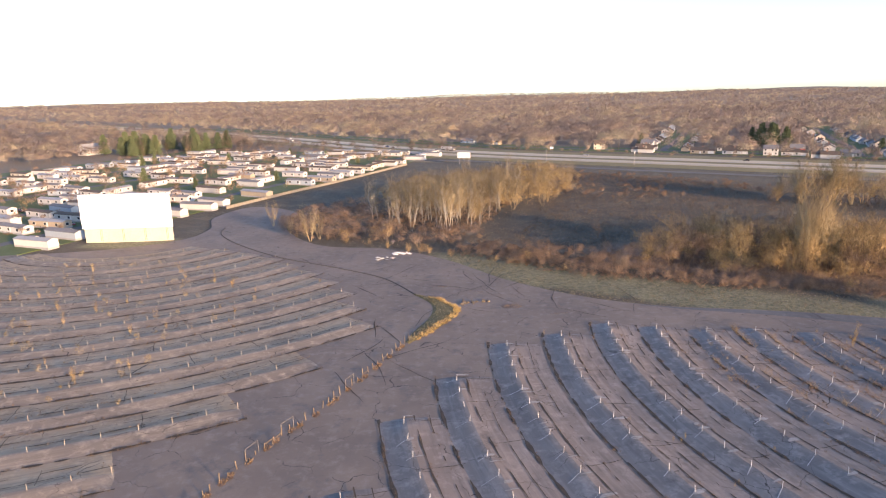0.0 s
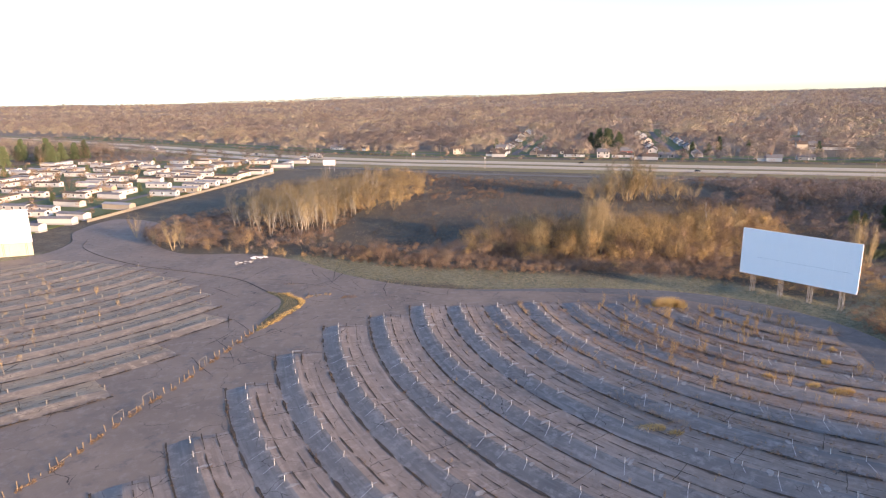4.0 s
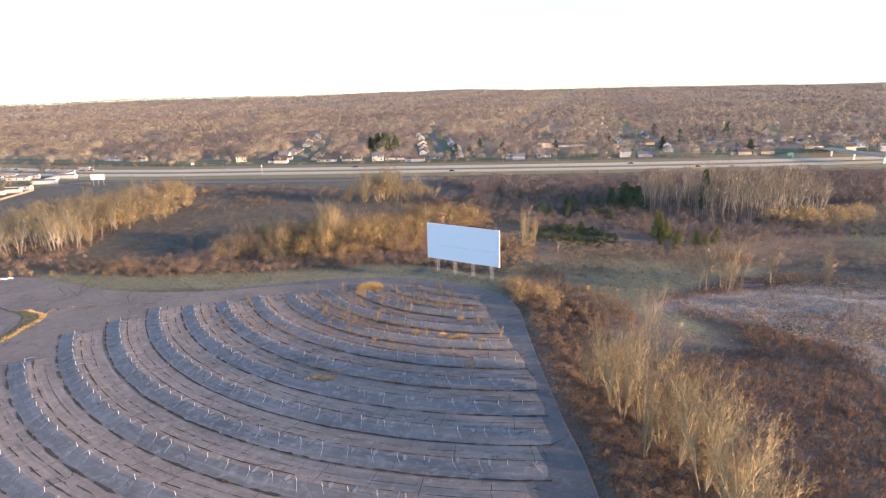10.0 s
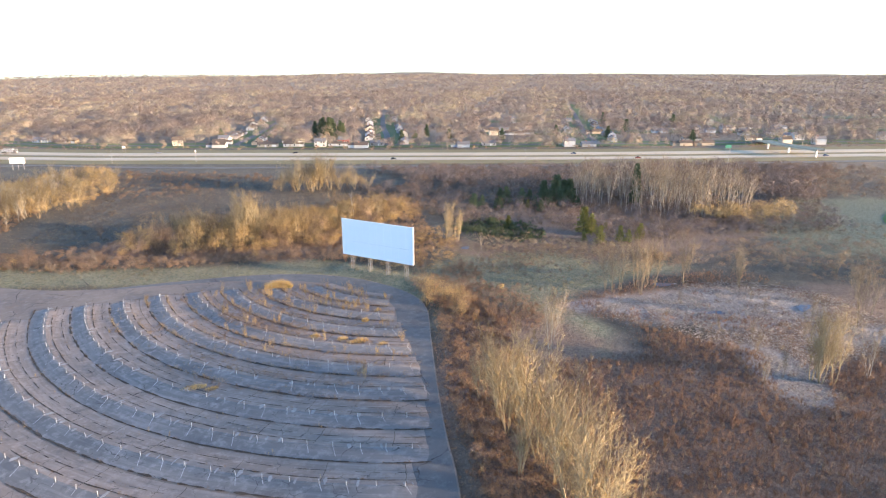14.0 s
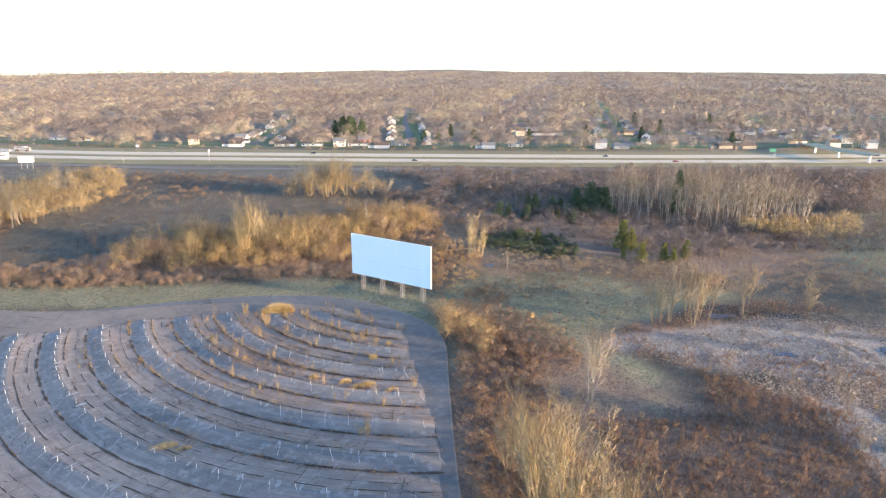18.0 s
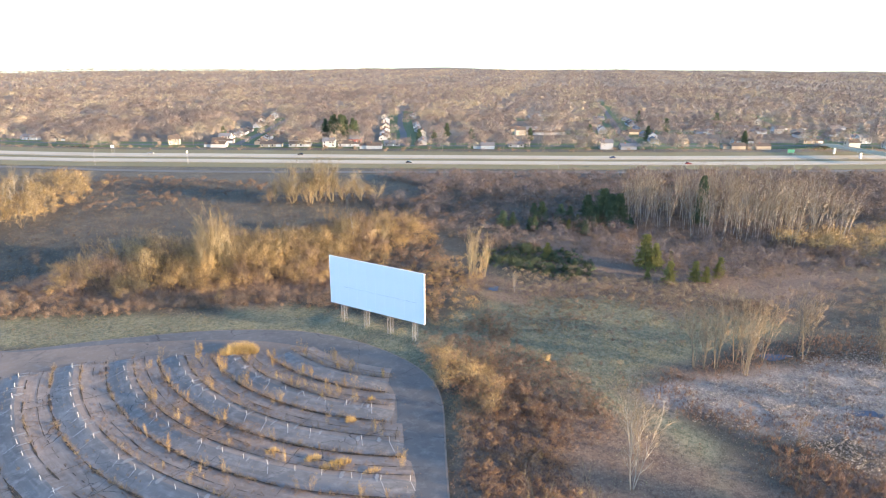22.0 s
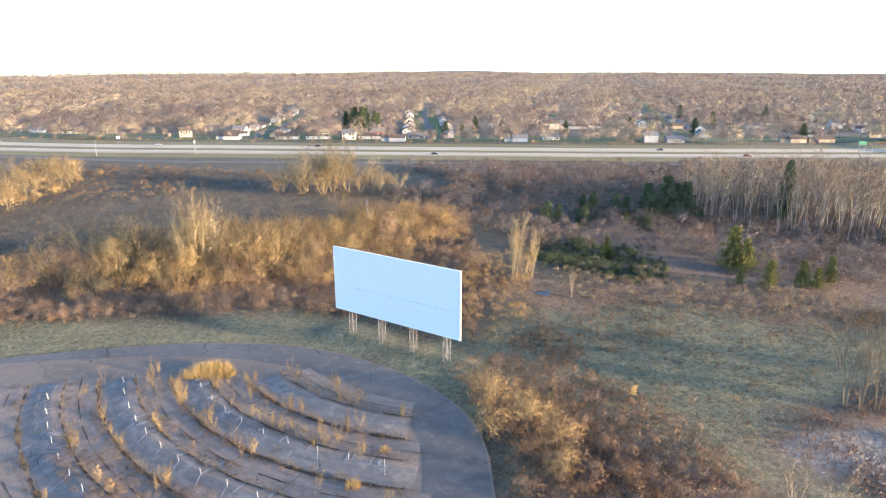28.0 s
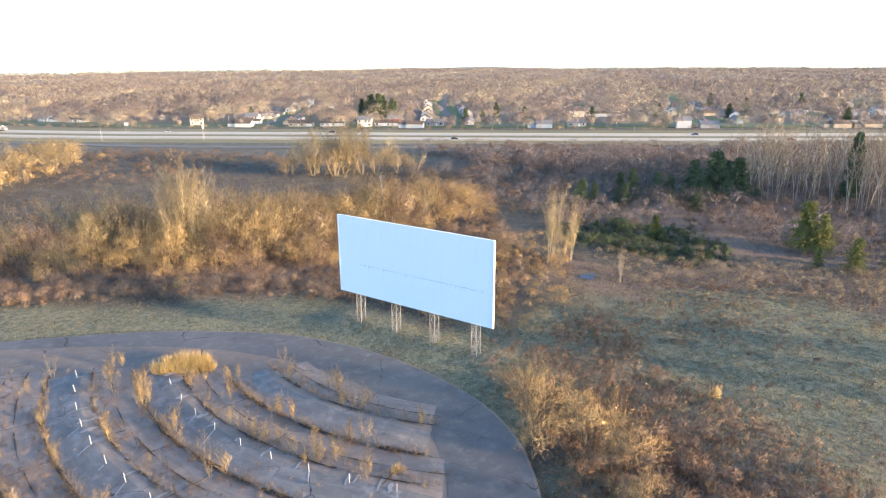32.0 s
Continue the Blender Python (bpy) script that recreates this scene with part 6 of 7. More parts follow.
def beyond(x, y):
    """On the far side of the highway: how far from its middle line, signed."""
    i = np.argmin((HIGHWAY[None, :, 0] - x[:, None]) ** 2 + (HIGHWAY[None, :, 1] - y[:, None]) ** 2, axis=1)
    n = side_of(HIGHWAY)[i]
    return (x - HIGHWAY[i, 0]) * n[:, 0] + (y - HIGHWAY[i, 1]) * n[:, 1]


STREETS = [curve_through(p, 10) for p in (
    [(-420, 1180), (-150, 880), (60, 664), (200, 578), (330, 498), (480, 412), (660, 318), (900, 190), (1300, -20)],
    [(330, 498), (372, 580), (420, 690), (520, 900)], [(520, 392), (600, 500), (760, 690), (1000, 980)],
    [(200, 578), (250, 680), (330, 860)], [(480, 545), (640, 470), (820, 380), (1050, 260)], [(590, 690), (760, 610), (960, 520), (1200, 400)], [(700, 300), (800, 440), (980, 640)])]


def wood_points(seed, r0, r1, area):
    g = np.random.default_rng(seed)
    n = int(radians(112) / 2 * (r1 ** 2 - r0 ** 2) / area)
    a = np.radians(g.uniform(15, 127, n))
    r = np.sqrt(g.uniform(r0 ** 2, r1 ** 2, n))
    x, y = 20 + r * np.cos(a), r * np.sin(a)
    b = beyond(x, y)
    u, v = park_uv(x, y)
    park = (u > -150) & (u < 310) & (v > -30) & (v < 330)
    ok = ((b > 52) | ((b < -60) & (v > 40) & (y > 560) & ~park)) & (wavy(x, y, 70.0, 6.0) + 0.7 * wavy(x, y, 22.0, 9.0) > -0.34)
    for s in STREETS:
        ok &= plan_distance(s, x, y) > 8
    if r0 < 900:
        for i, row in enumerate(house_rows):
            for k in range(0, 20 + 16 * (i % 3), 13):
                ok &= np.hypot(x - row[1] + 0.5 * k, y - row[2] + 0.86 * k) > 9.5
    return x[ok], y[ok]


def woods(seed, r0, r1, area, per, size, width, hmin, hmax):
    x, y = wood_points(seed, r0, r1, area)
    g = np.random.default_rng(seed + 50)
    h = (hmin + (hmax - hmin) * g.random(len(x)) ** 1.4) * (1 + 0.28 * wavy(x, y, 40.0, 2.0))
    tone = 0.8 * wavy(x, y, 55.0, 12.0) + 0.6 * wavy(x, y, 160.0, 3.0) + g.normal(0, 0.42, len(x))
    cuts = (-9, -0.38, 0.12, 0.58, 9)
    for k, m in enumerate(FAR_HAZE_TONES):
        s = (tone >= cuts[k]) & (tone < cuts[k + 1])
        r = h[s] * g.uniform(0.48, 0.80, s.sum())
        crowns = puffs(x[s], y[s], h[s], r, per, size, width, seed + k, 0.12, 2, 0.008 if r0 < 900 else 0, hollow=0.62, soft=0.34)
        stuff("woods", crowns, m, "bare winter woods beyond the highway", "woods")



for x, y, h in ((303, 606, 20), (310, 600, 22), (316, 606, 20), (298, 613, 17), (322, 597, 18), (308, 614, 21), (328, 604, 15), (413, 510, 12), (402, 540, 14), (560, 420, 14), (640, 470, 15), (530, 470, 13), (690, 560, 16), (760, 500, 15), (455, 470, 13), (200, 640, 12), (610, 350, 13), (360, 520, 12), (372, 512, 11)):
    plant("pine", x, y, h, 0.9)
gp = np.random.default_rng(61)
for q in scatter(gp, 30, [(-345, 640), (-300, 622), (-250, 640), (-225, 680), (-240, 730), (-320, 700)], 7):
    plant("pine" if gp.random() < 0.75 else "round_grey", q[0], q[1], gp.uniform(15, 24), 0.9)

gs = np.random.default_rng(63)
row_i = gs.integers(int(len(HIGHWAY) * 0.30), int(len(HIGHWAY) * 0.74), 150)
row_p = HIGHWAY[row_i] + side_of(HIGHWAY)[row_i] * gs.uniform(50, 84, (150, 1))
row_h = gs.uniform(5, 15, 150)
stuff("tree_stand", puffs(row_p[:, 0], row_p[:, 1], row_h, row_h * gs.uniform(0.35, 0.5, 150), 200, 0.11, 0.22, 512, 0.2), FAR_HAZE_TONES[2], "bare trees along the far verge of the highway", "trees")

edge_i = gs.integers(int(len(HIGHWAY) * 0.30), int(len(HIGHWAY) * 0.76), 420)
edge_p = HIGHWAY[edge_i] + side_of(HIGHWAY)[edge_i] * gs.uniform(42, 60, (420, 1))
edge_h = gs.uniform(1.2, 4.5, 420)
stuff("brush", puffs(edge_p[:, 0], edge_p[:, 1], edge_h, edge_h * 0.9, 60, 0.2, 0.25, 521, 0.0, 3, 0), TWIG_RED, "low russet brush along the far verge of the highway", "brush")

# unseen trees added past the marsh, towards the sun, to shade the low ground
ge = np.random.default_rng(71)
ex, ey = ge.uniform(0, 1, 260), ge.uniform(0, 1, 260)
low_end = np.arange(260) % 4 == 0
ex, ey = np.where(low_end, 196 + 130 * ex, 300 + 180 * ex + 45 * ey), np.where(low_end, -140 + 34 * ey, -20 + 75 * ex - 55 * ey)
eh = ge.uniform(13, 22, 260)
for k, m in enumerate((FAR_HAZE_TONES[0], FAR_HAZE_TONES[2])):
    stuff("woods", puffs(ex[k::2], ey[k::2], eh[k::2], eh[k::2] * 0.36, 60, 0.14, 0.22, 480 + k), m, "unseen bare woods added past the marsh to shade the low ground", "woods")


# ---- houses ----
def wall_paint(name, c, scale=0.6):
    return surface(name, tuple(k * 0.88 for k in c), c, scale, 6.0, 0.7, 0.05)


WHITE = wall_paint("white_siding", (0.52, 0.51, 0.49))
CREAM = wall_paint("cream_siding", (0.52, 0.47, 0.38))
TAN = wall_paint("tan_siding", (0.375, 0.315, 0.240))
BLUE = wall_paint("pale_blue_siding", (0.360, 0.413, 0.465))
GREY = wall_paint("grey_siding", (0.315, 0.315, 0.315))
RED = wall_paint("barn_red_siding", (0.36, 0.045, 0.035))
BROWN_ROOF = surface("brown_shingle_roof", (0.075, 0.056, 0.045), (0.128, 0.098, 0.075), 0.5, 7.0, 0.9, 0.3)
GREY_ROOF = surface("grey_shingle_roof", (0.120, 0.120, 0.128), (0.188, 0.188, 0.195), 0.5, 7.0, 0.9, 0.3)
PALE_ROOF = surface("pale_metal_roof", (0.22, 0.215, 0.21), (0.31, 0.305, 0.30), 0.3, 3.0, 0.5, 0.05)
TRIM = wall_paint("white_trim", (0.680, 0.671, 0.654))
GREEN_LAWN = surface("green_lawn", (0.045, 0.079, 0.022), (0.101, 0.124, 0.041), 0.08, 1.2, 0.95, 0.4)


def gable(length, width, eave, rise, over=0.35, thick=0.18):
    """A gable roof along x."""
    bm = bmesh.new()
    for s in (-1, 1):
        y = s * (width / 2 + over)
        z = eave - over * rise / (width / 2)
        x = length / 2 + over
        vs = [bm.verts.new(c) for c in ((-x, y, z), (x, y, z), (x, 0, eave + rise), (-x, 0, eave + rise), (-x, y, z + thick), (x, y, z + thick), (x, 0, eave + rise + thick), (-x, 0, eave + rise + thick))]
        for f in ((0, 1, 2, 3), (7, 6, 5, 4), (0, 4, 5, 1), (1, 5, 6, 2), (3, 7, 4, 0)):
            bm.faces.new([vs[i] for i in f])
    bmesh.ops.recalc_face_normals(bm, faces=bm.faces)
    return bm


def house_body(length, width, eave, rise):
    bm = bmesh.new()
    x, y = length / 2, width / 2
    pts = [(-y, -0.6), (y, -0.6), (y, eave), (0, eave + rise), (-y, eave)]
    a = [bm.verts.new((-x, p, q)) for p, q in pts]
    b = [bm.verts.new((x, p, q)) for p, q in pts]
    bm.faces.new(a[::-1]), bm.faces.new(b)
    for i in range(5):
        j = (i + 1) % 5
        bm.faces.new((a[i], a[j], b[j], b[i]))
    bmesh.ops.recalc_face_normals(bm, faces=bm.faces)
    return bm


WINDOWS = {}


def window_at(root, x, y, z, w, h, turn):
    """A framed window: one mesh, its pane of glass set into the frame."""
    if (w, h) not in WINDOWS:
        bm = boxes((0, 0, 0, w + 0.24, 0.10, h + 0.24))
        bm.faces.ensure_lookup_table()
        front = min(bm.faces, key=lambda f: f.calc_center_median().y)
        bmesh.ops.inset_individual(bm, faces=[front], thickness=0.11, depth=-0.03)
        front.material_index = 1
        me = bpy.data.meshes.new("window")
        bm.to_mesh(me)
        bm.free()
        me.materials.append(TRIM), me.materials.append(GLASS)
        WINDOWS[(w, h)] = me
    part("window", WINDOWS[(w, h)], None, root, at=pose(x, y, z, 0, 0, turn))


def mobile_home(label, wall, roof_mat, length, width, porch):
    root = tagged(new("mobile_home"), label, "mobile home", "mobile homes in the park")
    eave, rise = 3.2, 0.75
    part("wall", house_body(length, width, eave, rise), wall, root)
    part("roof", gable(length, width, eave, rise, 0.25, 0.12), roof_mat, root)
    part("skirting", boxes((0, 0, 0.2, length + 0.06, width + 0.06, 1.1)), GREY, root, "grey skirting")
    for k in range(3):
        window_at(root, -length / 2 + length * (0.16 + 0.33 * k), -width / 2 - 0.03, 2.0, 1.3, 1.0, 0)
    part("door", boxes((length * 0.05, -width / 2 - 0.04, 1.75, 0.95, 0.08, 2.05), bevel=0.02), TRIM, root)
    window_at(root, length / 2 + 0.03, 0, 2.1, 1.4, 1.1, 90)
    if porch:
        part("porch", boxes((length * 0.05, -width / 2 - 1.2, 0.45, 3.2, 2.4, 0.2), (length * 0.05 + 1.4, -width / 2 - 2.2, 0.9, 0.12, 0.12, 1.6), (length * 0.05 - 1.4, -width / 2 - 2.2, 0.9, 0.12, 0.12, 1.6)), TIMBER, root, "wooden porch deck")
    return root


def shed(label, wall):
    root = tagged(new("garden_shed"), label, "shed", "sheds in the park")
    part("wall", house_body(3.2, 2.6, 2.0, 0.7), wall, root)
    part("roof", gable(3.2, 2.6, 2.0, 0.7, 0.2, 0.1), GREY_ROOF, root)
    part("door", boxes((1.62, 0, 0.95, 0.06, 1.2, 1.8)), TRIM, root)
    return root


def house(label, wall, roof_mat, length, width, eave, rise, garage):
    root = tagged(new("house"), label, "house", "houses beyond the highway")
    part("wall", house_body(length, width, eave, rise), wall, root)
    roof = part("roof", gable(length, width, eave, rise), roof_mat, root)
    part("chimney", boxes((length * 0.2, 0.8, eave + rise + 0.3, 0.9, 0.7, 1.8), bevel=0.03), surface("chimney_brick", (0.24, 0.12, 0.09), (0.34, 0.19, 0.14), 1.0, 6.0), roof)
    for fl in range(int(eave // 2.7)):
        for k in range(4):
            if (fl == 0 and k == 2) or k == 1:
                continue
            window_at(root, -length / 2 + length * (0.15 + 0.23 * k), -width / 2 - 0.03, 1.6 + 2.7 * fl, 1.2, 1.3, 0)
        window_at(root, length / 2 + 0.03, -width * 0.2, 1.6 + 2.7 * fl, 1.1, 1.3, 90)
        window_at(root, -length / 2 - 0.03, width * 0.2, 1.6 + 2.7 * fl, 1.1, 1.3, 270)
    part("door", boxes((-length / 2 + length * 0.61, -width / 2 - 0.05, 1.05, 1.0, 0.1, 2.1), bevel=0.02), TRIM, root)
    if garage:
        wing = part("garage_wing", house_body(6.5, 6.0, 2.6, 1.3), wall, root, at=pose(length / 2 + 3.2, -0.5, 0))
        part("garage_roof", gable(6.5, 6.0, 2.6, 1.3), roof_mat, wing)
        part("garage_door", boxes((0, -3.04, 1.15, 4.6, 0.08, 2.2), bevel=0.02), TRIM, wing)
    return root


def car(label, paint, length=4.6, height=1.45, kind="car"):
    root = tagged(new(kind), label, kind, "vehicles")
    body = bmesh.new()
    w = 1.8
    prof = [(-0.5, 0.35), (-0.5, 0.85), (-0.46, 0.95), (-0.30, 1.0), (-0.20, 1.0), (0.22, 1.0), (0.28, 0.95), (0.48, 0.82), (0.5, 0.6), (0.5, 0.35)]
    a = [body.verts.new((x * length, -w / 2, z * 0.95)) for x, z in prof]
    b = [body.verts.new((x * length, w / 2, z * 0.95)) for x, z in prof]
    body.faces.new(a), body.faces.new(b[::-1])
    for i in range(len(prof)):
        j = (i + 1) % len(prof)
        body.faces.new((a[j], a[i], b[i], b[j]))
    bmesh.ops.recalc_face_normals(body, faces=body.faces)
    part("body", body, paint, root)
    cab = bmesh.new()
    lo = [(-0.40, 0.93), (-0.30, height), (0.05, height), (0.22, 0.93)]
    a = [cab.verts.new((x * length, -w / 2 + (0.04 if z < 1 else 0.2), z)) for x, z in lo]
    b = [cab.verts.new((x * length, w / 2 - (0.04 if z < 1 else 0.2), z)) for x, z in lo]
    cab.faces.new(a), cab.faces.new(b[::-1])
    for i in range(4):
        j = (i + 1) % 4
        cab.faces.new((a[j], a[i], b[i], b[j]))
    bmesh.ops.recalc_face_normals(cab, faces=cab.faces)
    part("cabin_glass", cab, GLASS, root)
    part("roof", boxes((-0.125 * length, 0, height + 0.01, 0.33 * length, w - 0.42, 0.05), bevel=0.02), paint, root)
    for sx in (-0.31, 0.31):
        for sy in (-1, 1):
            wh = bmesh.new()
            tube(wh, (sx * length, sy * (w / 2 - 0.2), 0.33), (sx * length, sy * (w / 2 + 0.02), 0.33), 0.33, sides=12)
            part("wheel", wh, RUBBER, root)
    return root


def truck(label, paint):
    root = tagged(new("truck"), label, "truck", "vehicles")
    part("trailer", boxes((-2.5, 0, 2.6, 12.5, 2.5, 2.8), bevel=0.06), paint, root)
    part("cab", boxes((6.0, 0, 1.9, 3.0, 2.4, 2.8), bevel=0.2), GREY, root)
    part("windscreen", boxes((7.5, 0, 2.5, 0.06, 2.0, 0.9)), GLASS, root)
    for x in (-7.5, -6.3, 2.8, 4.0, 6.6):
        for sy in (-1, 1):
            wh = bmesh.new()
            tube(wh, (x, sy * 0.85, 0.5), (x, sy * 1.25, 0.5), 0.5, sides=12)
            part("wheel", wh, RUBBER, root)
    return root


RUBBER = surface("tyre_rubber", (0.02, 0.02, 0.02), (0.035, 0.035, 0.035), 2.0, 12.0, 0.9, 0.1)
CAR_PAINTS = [("white", (0.75, 0.75, 0.75)), ("silver", (0.42, 0.43, 0.45)), ("black", (0.02, 0.02, 0.022)), ("dark red", (0.22, 0.02, 0.02)), ("dark blue", (0.03, 0.05, 0.13))]
CARS = []
for cname, c in CAR_PAINTS:
    m = surface(cname.replace(" ", "_") + "_car_paint", tuple(k * 0.95 for k in c), c, 1.0, 4.0, 0.25, 0.0)
    CARS.append(car(cname + " passenger car with dark windows on asphalt", m))
hr = random.Random(17)


def placed(stock, rows):
    """Sets out things of a stock at plan poses; the first of each kind takes the first place itself, the others are copies on its meshes."""
    used = {}
    for k, x, y, z, turn in rows:
        m = pose(x, y, z, 0, 0, turn)
        if k not in used:
            stock[k].matrix_basis = m
            used[k] = (stock[k], *stock[k].children_recursive)
            continue
        made = {}
        for o in used[k]:
            made[o] = o.copy()
            scene.collection.objects.link(made[o])
            made[o].parent = made.get(o.parent)
        made[stock[k]].matrix_basis = m
    for k, ob in enumerate(stock):
        if k not in used:
            for o in (*ob.children_recursive, ob):
                bpy.data.objects.remove(o)


# the park of mobile homes
HOMES = [mobile_home("long white mobile home with a brown roof", WHITE, BROWN_ROOF, 19.5, 4.8, False),
         mobile_home("long white mobile home with a grey roof and porch", WHITE, GREY_ROOF, 18.5, 5.0, True),
         mobile_home("cream mobile home with a brown roof and porch", CREAM, BROWN_ROOF, 19.0, 5.2, True),
         mobile_home("pale mobile home with a flat white metal roof", WHITE, PALE_ROOF, 18.0, 4.6, False),
         mobile_home("pale blue mobile home with a grey roof", BLUE, GREY_ROOF, 18.5, 4.8, False),
         mobile_home("tan mobile home with a pale metal roof", TAN, PALE_ROOF, 20.0, 4.8, True)]
home_rows, shed_rows, park_cars, park_plants = [], [], [], []
park_turn = math.degrees(math.atan2(-PARK_V[1], -PARK_V[0]))
for col, v in enumerate((15, 47, 73, 105, 131, 163, 189, 221, 247)):
    u = -108.0 + hr.uniform(0, 4)
    while u < 285 - 0.15 * v:
        u += hr.uniform(11.5, 18.5)
        if hr.random() < 0.30:
            if hr.random() < 0.9:
                park_plants.append((u, v))
            continue
        p = PARK_O + PARK_U * u + PARK_V * (v + hr.uniform(-3.5, 3.5))
        k = hr.choices(range(6), (24, 28, 5, 22, 10, 3))[0]
        home_rows.append((k, p[0], p[1], -0.1, park_turn + hr.uniform(-7, 7) + hr.choice((0, 0, 0, 0, 180, 180, 90))))
        if hr.random() < 0.30:
            q = PARK_O + PARK_U * (u + 5.5) + PARK_V * (v + (-8 if col % 2 else 8))
            shed_rows.append((hr.randrange(2), q[0], q[1], -0.1, park_turn))
        if hr.random() < 0.30:
            q = PARK_O + PARK_U * (u + 5.8) + PARK_V * (v + (7 if col % 2 else -7) * (-1))
            park_cars.append((hr.randrange(5), q[0], q[1], 0.05, park_turn + hr.uniform(-6, 6)))
placed(HOMES, home_rows)
placed([shed("small white garden shed with a grey roof", WHITE), shed("small tan garden shed with a grey roof", TAN)], shed_rows)
for u, v in park_plants:
    p = PARK_O + PARK_U * u + PARK_V * v
    plant(hr.choice(("round", "round_grey", "round_grey", "round_red", "pine")), p[0], p[1], hr.uniform(5, 11))
gq = np.random.default_rng(66)
yard = np.array([(*(PARK_O + PARK_U * u + PARK_V * v), h) for u, v, h in zip(gq.uniform(-100, 285, 260), gq.choice([36, 60, 60, 83, 95, 118, 118, 141, 153, 176, 176, 199, 211, 234, 258], 260) + gq.uniform(-3, 3, 260), gq.uniform(2.5, 10, 260))])
stuff("yard_trees", puffs(yard[:, 0], yard[:, 1], yard[:, 2], yard[:, 2] * 0.48, 130, 0.13, 0.20, 511, 0.15), TWIG_RED, "bare yard trees and hedges among the mobile homes", "trees")
for v in (31, 89, 147, 205, 263):
    a, b = PARK_O + PARK_U * -112 + PARK_V * v, PARK_O + PARK_U * 290 + PARK_V * v
    strip("park_street", np.linspace(a, b, 40), -3, 3, 0.03, TARMAC, label="grey asphalt street between mobile homes", category="road")
a, b = PARK_O + PARK_U * -115 + PARK_V * 150, PARK_O + PARK_U * 290 + PARK_V * 150
strip("park_lawn", np.linspace(a, b, 60), -142, 142, -0.03, GREEN_LAWN, label="green lawns between the mobile homes", category="lawn")


ek = np.random.default_rng(67)
edge = np.array([(*(PARK_O + PARK_U * u + PARK_V * v), h) for u, v, h in zip(ek.uniform(292, 318, 90), ek.uniform(-5, 300, 90), ek.uniform(5, 13, 90))])
stuff("tree_row", puffs(edge[:, 0], edge[:, 1], edge[:, 2], edge[:, 2] * 0.46, 160, 0.12, 0.22, 513, 0.15), TWIG_GREY, "dark bare trees along the far edge of the mobile home park", "trees")


def park_fence():
    root = tagged(new("park_fence"), "weathered wooden board fence along the mobile home park", "fence")
    for i in range(len(FENCE_PARK) - 1):
        p, q = FENCE_PARK[i], FENCE_PARK[i + 1]
        d = q - p
        part("board_panel", boxes((0, 0, 0.75, np.hypot(*d) - 0.08, 0.06, 1.5)), PALE_TIMBER, root, at=pose(*((p + q) / 2), 0, 0, 0, math.degrees(math.atan2(d[1], d[0]))))
        part("fence_post", boxes((p[0], p[1], 0.9, 0.14, 0.14, 2.2)), TIMBER, root)


park_fence()

# houses on the streets past the highway
HOUSES = [house("white two-storey house with a grey roof", WHITE, GREY_ROOF, 11, 8, 5.4, 2.6, False),
          house("white single-storey house with a brown roof", WHITE, BROWN_ROOF, 13, 8, 2.8, 2.2, True),
          house("tan single-storey house with a brown roof", TAN, BROWN_ROOF, 13, 8.5, 2.8, 2.2, True),
          house("grey single-storey house with a grey roof", GREY, GREY_ROOF, 14, 8, 2.8, 2.2, False),
          house("pale blue house with a grey roof", BLUE, GREY_ROOF, 12, 8, 2.9, 2.4, True),
          house("cream two-storey house with a brown roof", CREAM, BROWN_ROOF, 10, 8, 5.4, 2.8, False),
          house("dark red barn-like house with a grey roof", RED, GREY_ROOF, 11, 8, 3.4, 3.0, False)]
hwy_turn = math.degrees(math.atan2(-0.47, 0.88))
house_rows = [(1, 189, 597, 0, hwy_turn), (0, 196, 606, 0, hwy_turn), (0, 270, 521, 0, hwy_turn), (1, 284, 517, 0, hwy_turn), (6, 303, 541, 0, hwy_turn), (3, 322, 500, 0, hwy_turn),
              (1, 245, 538, 0, hwy_turn), (2, 222, 548, 0, hwy_turn), (3, 417, 440, 0, hwy_turn), (5, 150, 606, 0, hwy_turn + 20)]
for s_i, s in enumerate(STREETS):
    n = side_of(s)
    i = 1
    while i < len(s) - 1:
        for sgn in (-1, 1):
            x, y = s[i] + n[i] * sgn * hr.uniform(17, 21)
            if hr.random() < (0.18 if s_i == 0 else 0.5) and np.hypot(x, y) < 950 and beyond(np.array([x]), np.array([y]))[0] > 52 and all((x - r[1]) ** 2 + (y - r[2]) ** 2 > 17 ** 2 for r in house_rows):
                house_rows.append((hr.choices(range(6), (10, 20, 16, 20, 12, 8))[0], x, y, 0.0, math.degrees(math.atan2(-n[i][0], n[i][1])) + (180 if sgn < 0 else 0)))
        i += 2
placed(HOUSES, house_rows)
woods(401, 420, 1000, 128, 380, 0.075, 0.36, 6, 18)
woods(402, 1000, 2000, 170, 84, 0.11, 0.80, 6, 18)
woods(403, 2000, 4400, 420, 22, 0.18, 1.9, 7, 15)
for s in STREETS:
    strip("street", s, -3.5, 3.5, 0.08, TARMAC, label="grey residential street among bare trees", category="road")
    strip("street_lawn", s, -20, 20, 0.0, GREEN_LAWN, label="green front lawns along the street", category="lawn")
placed([house("white barn with a pale roof near dark pines", WHITE, PALE_ROOF, 20, 12, 6, 5, False)], [(0, -363, 662, 0, 70)])

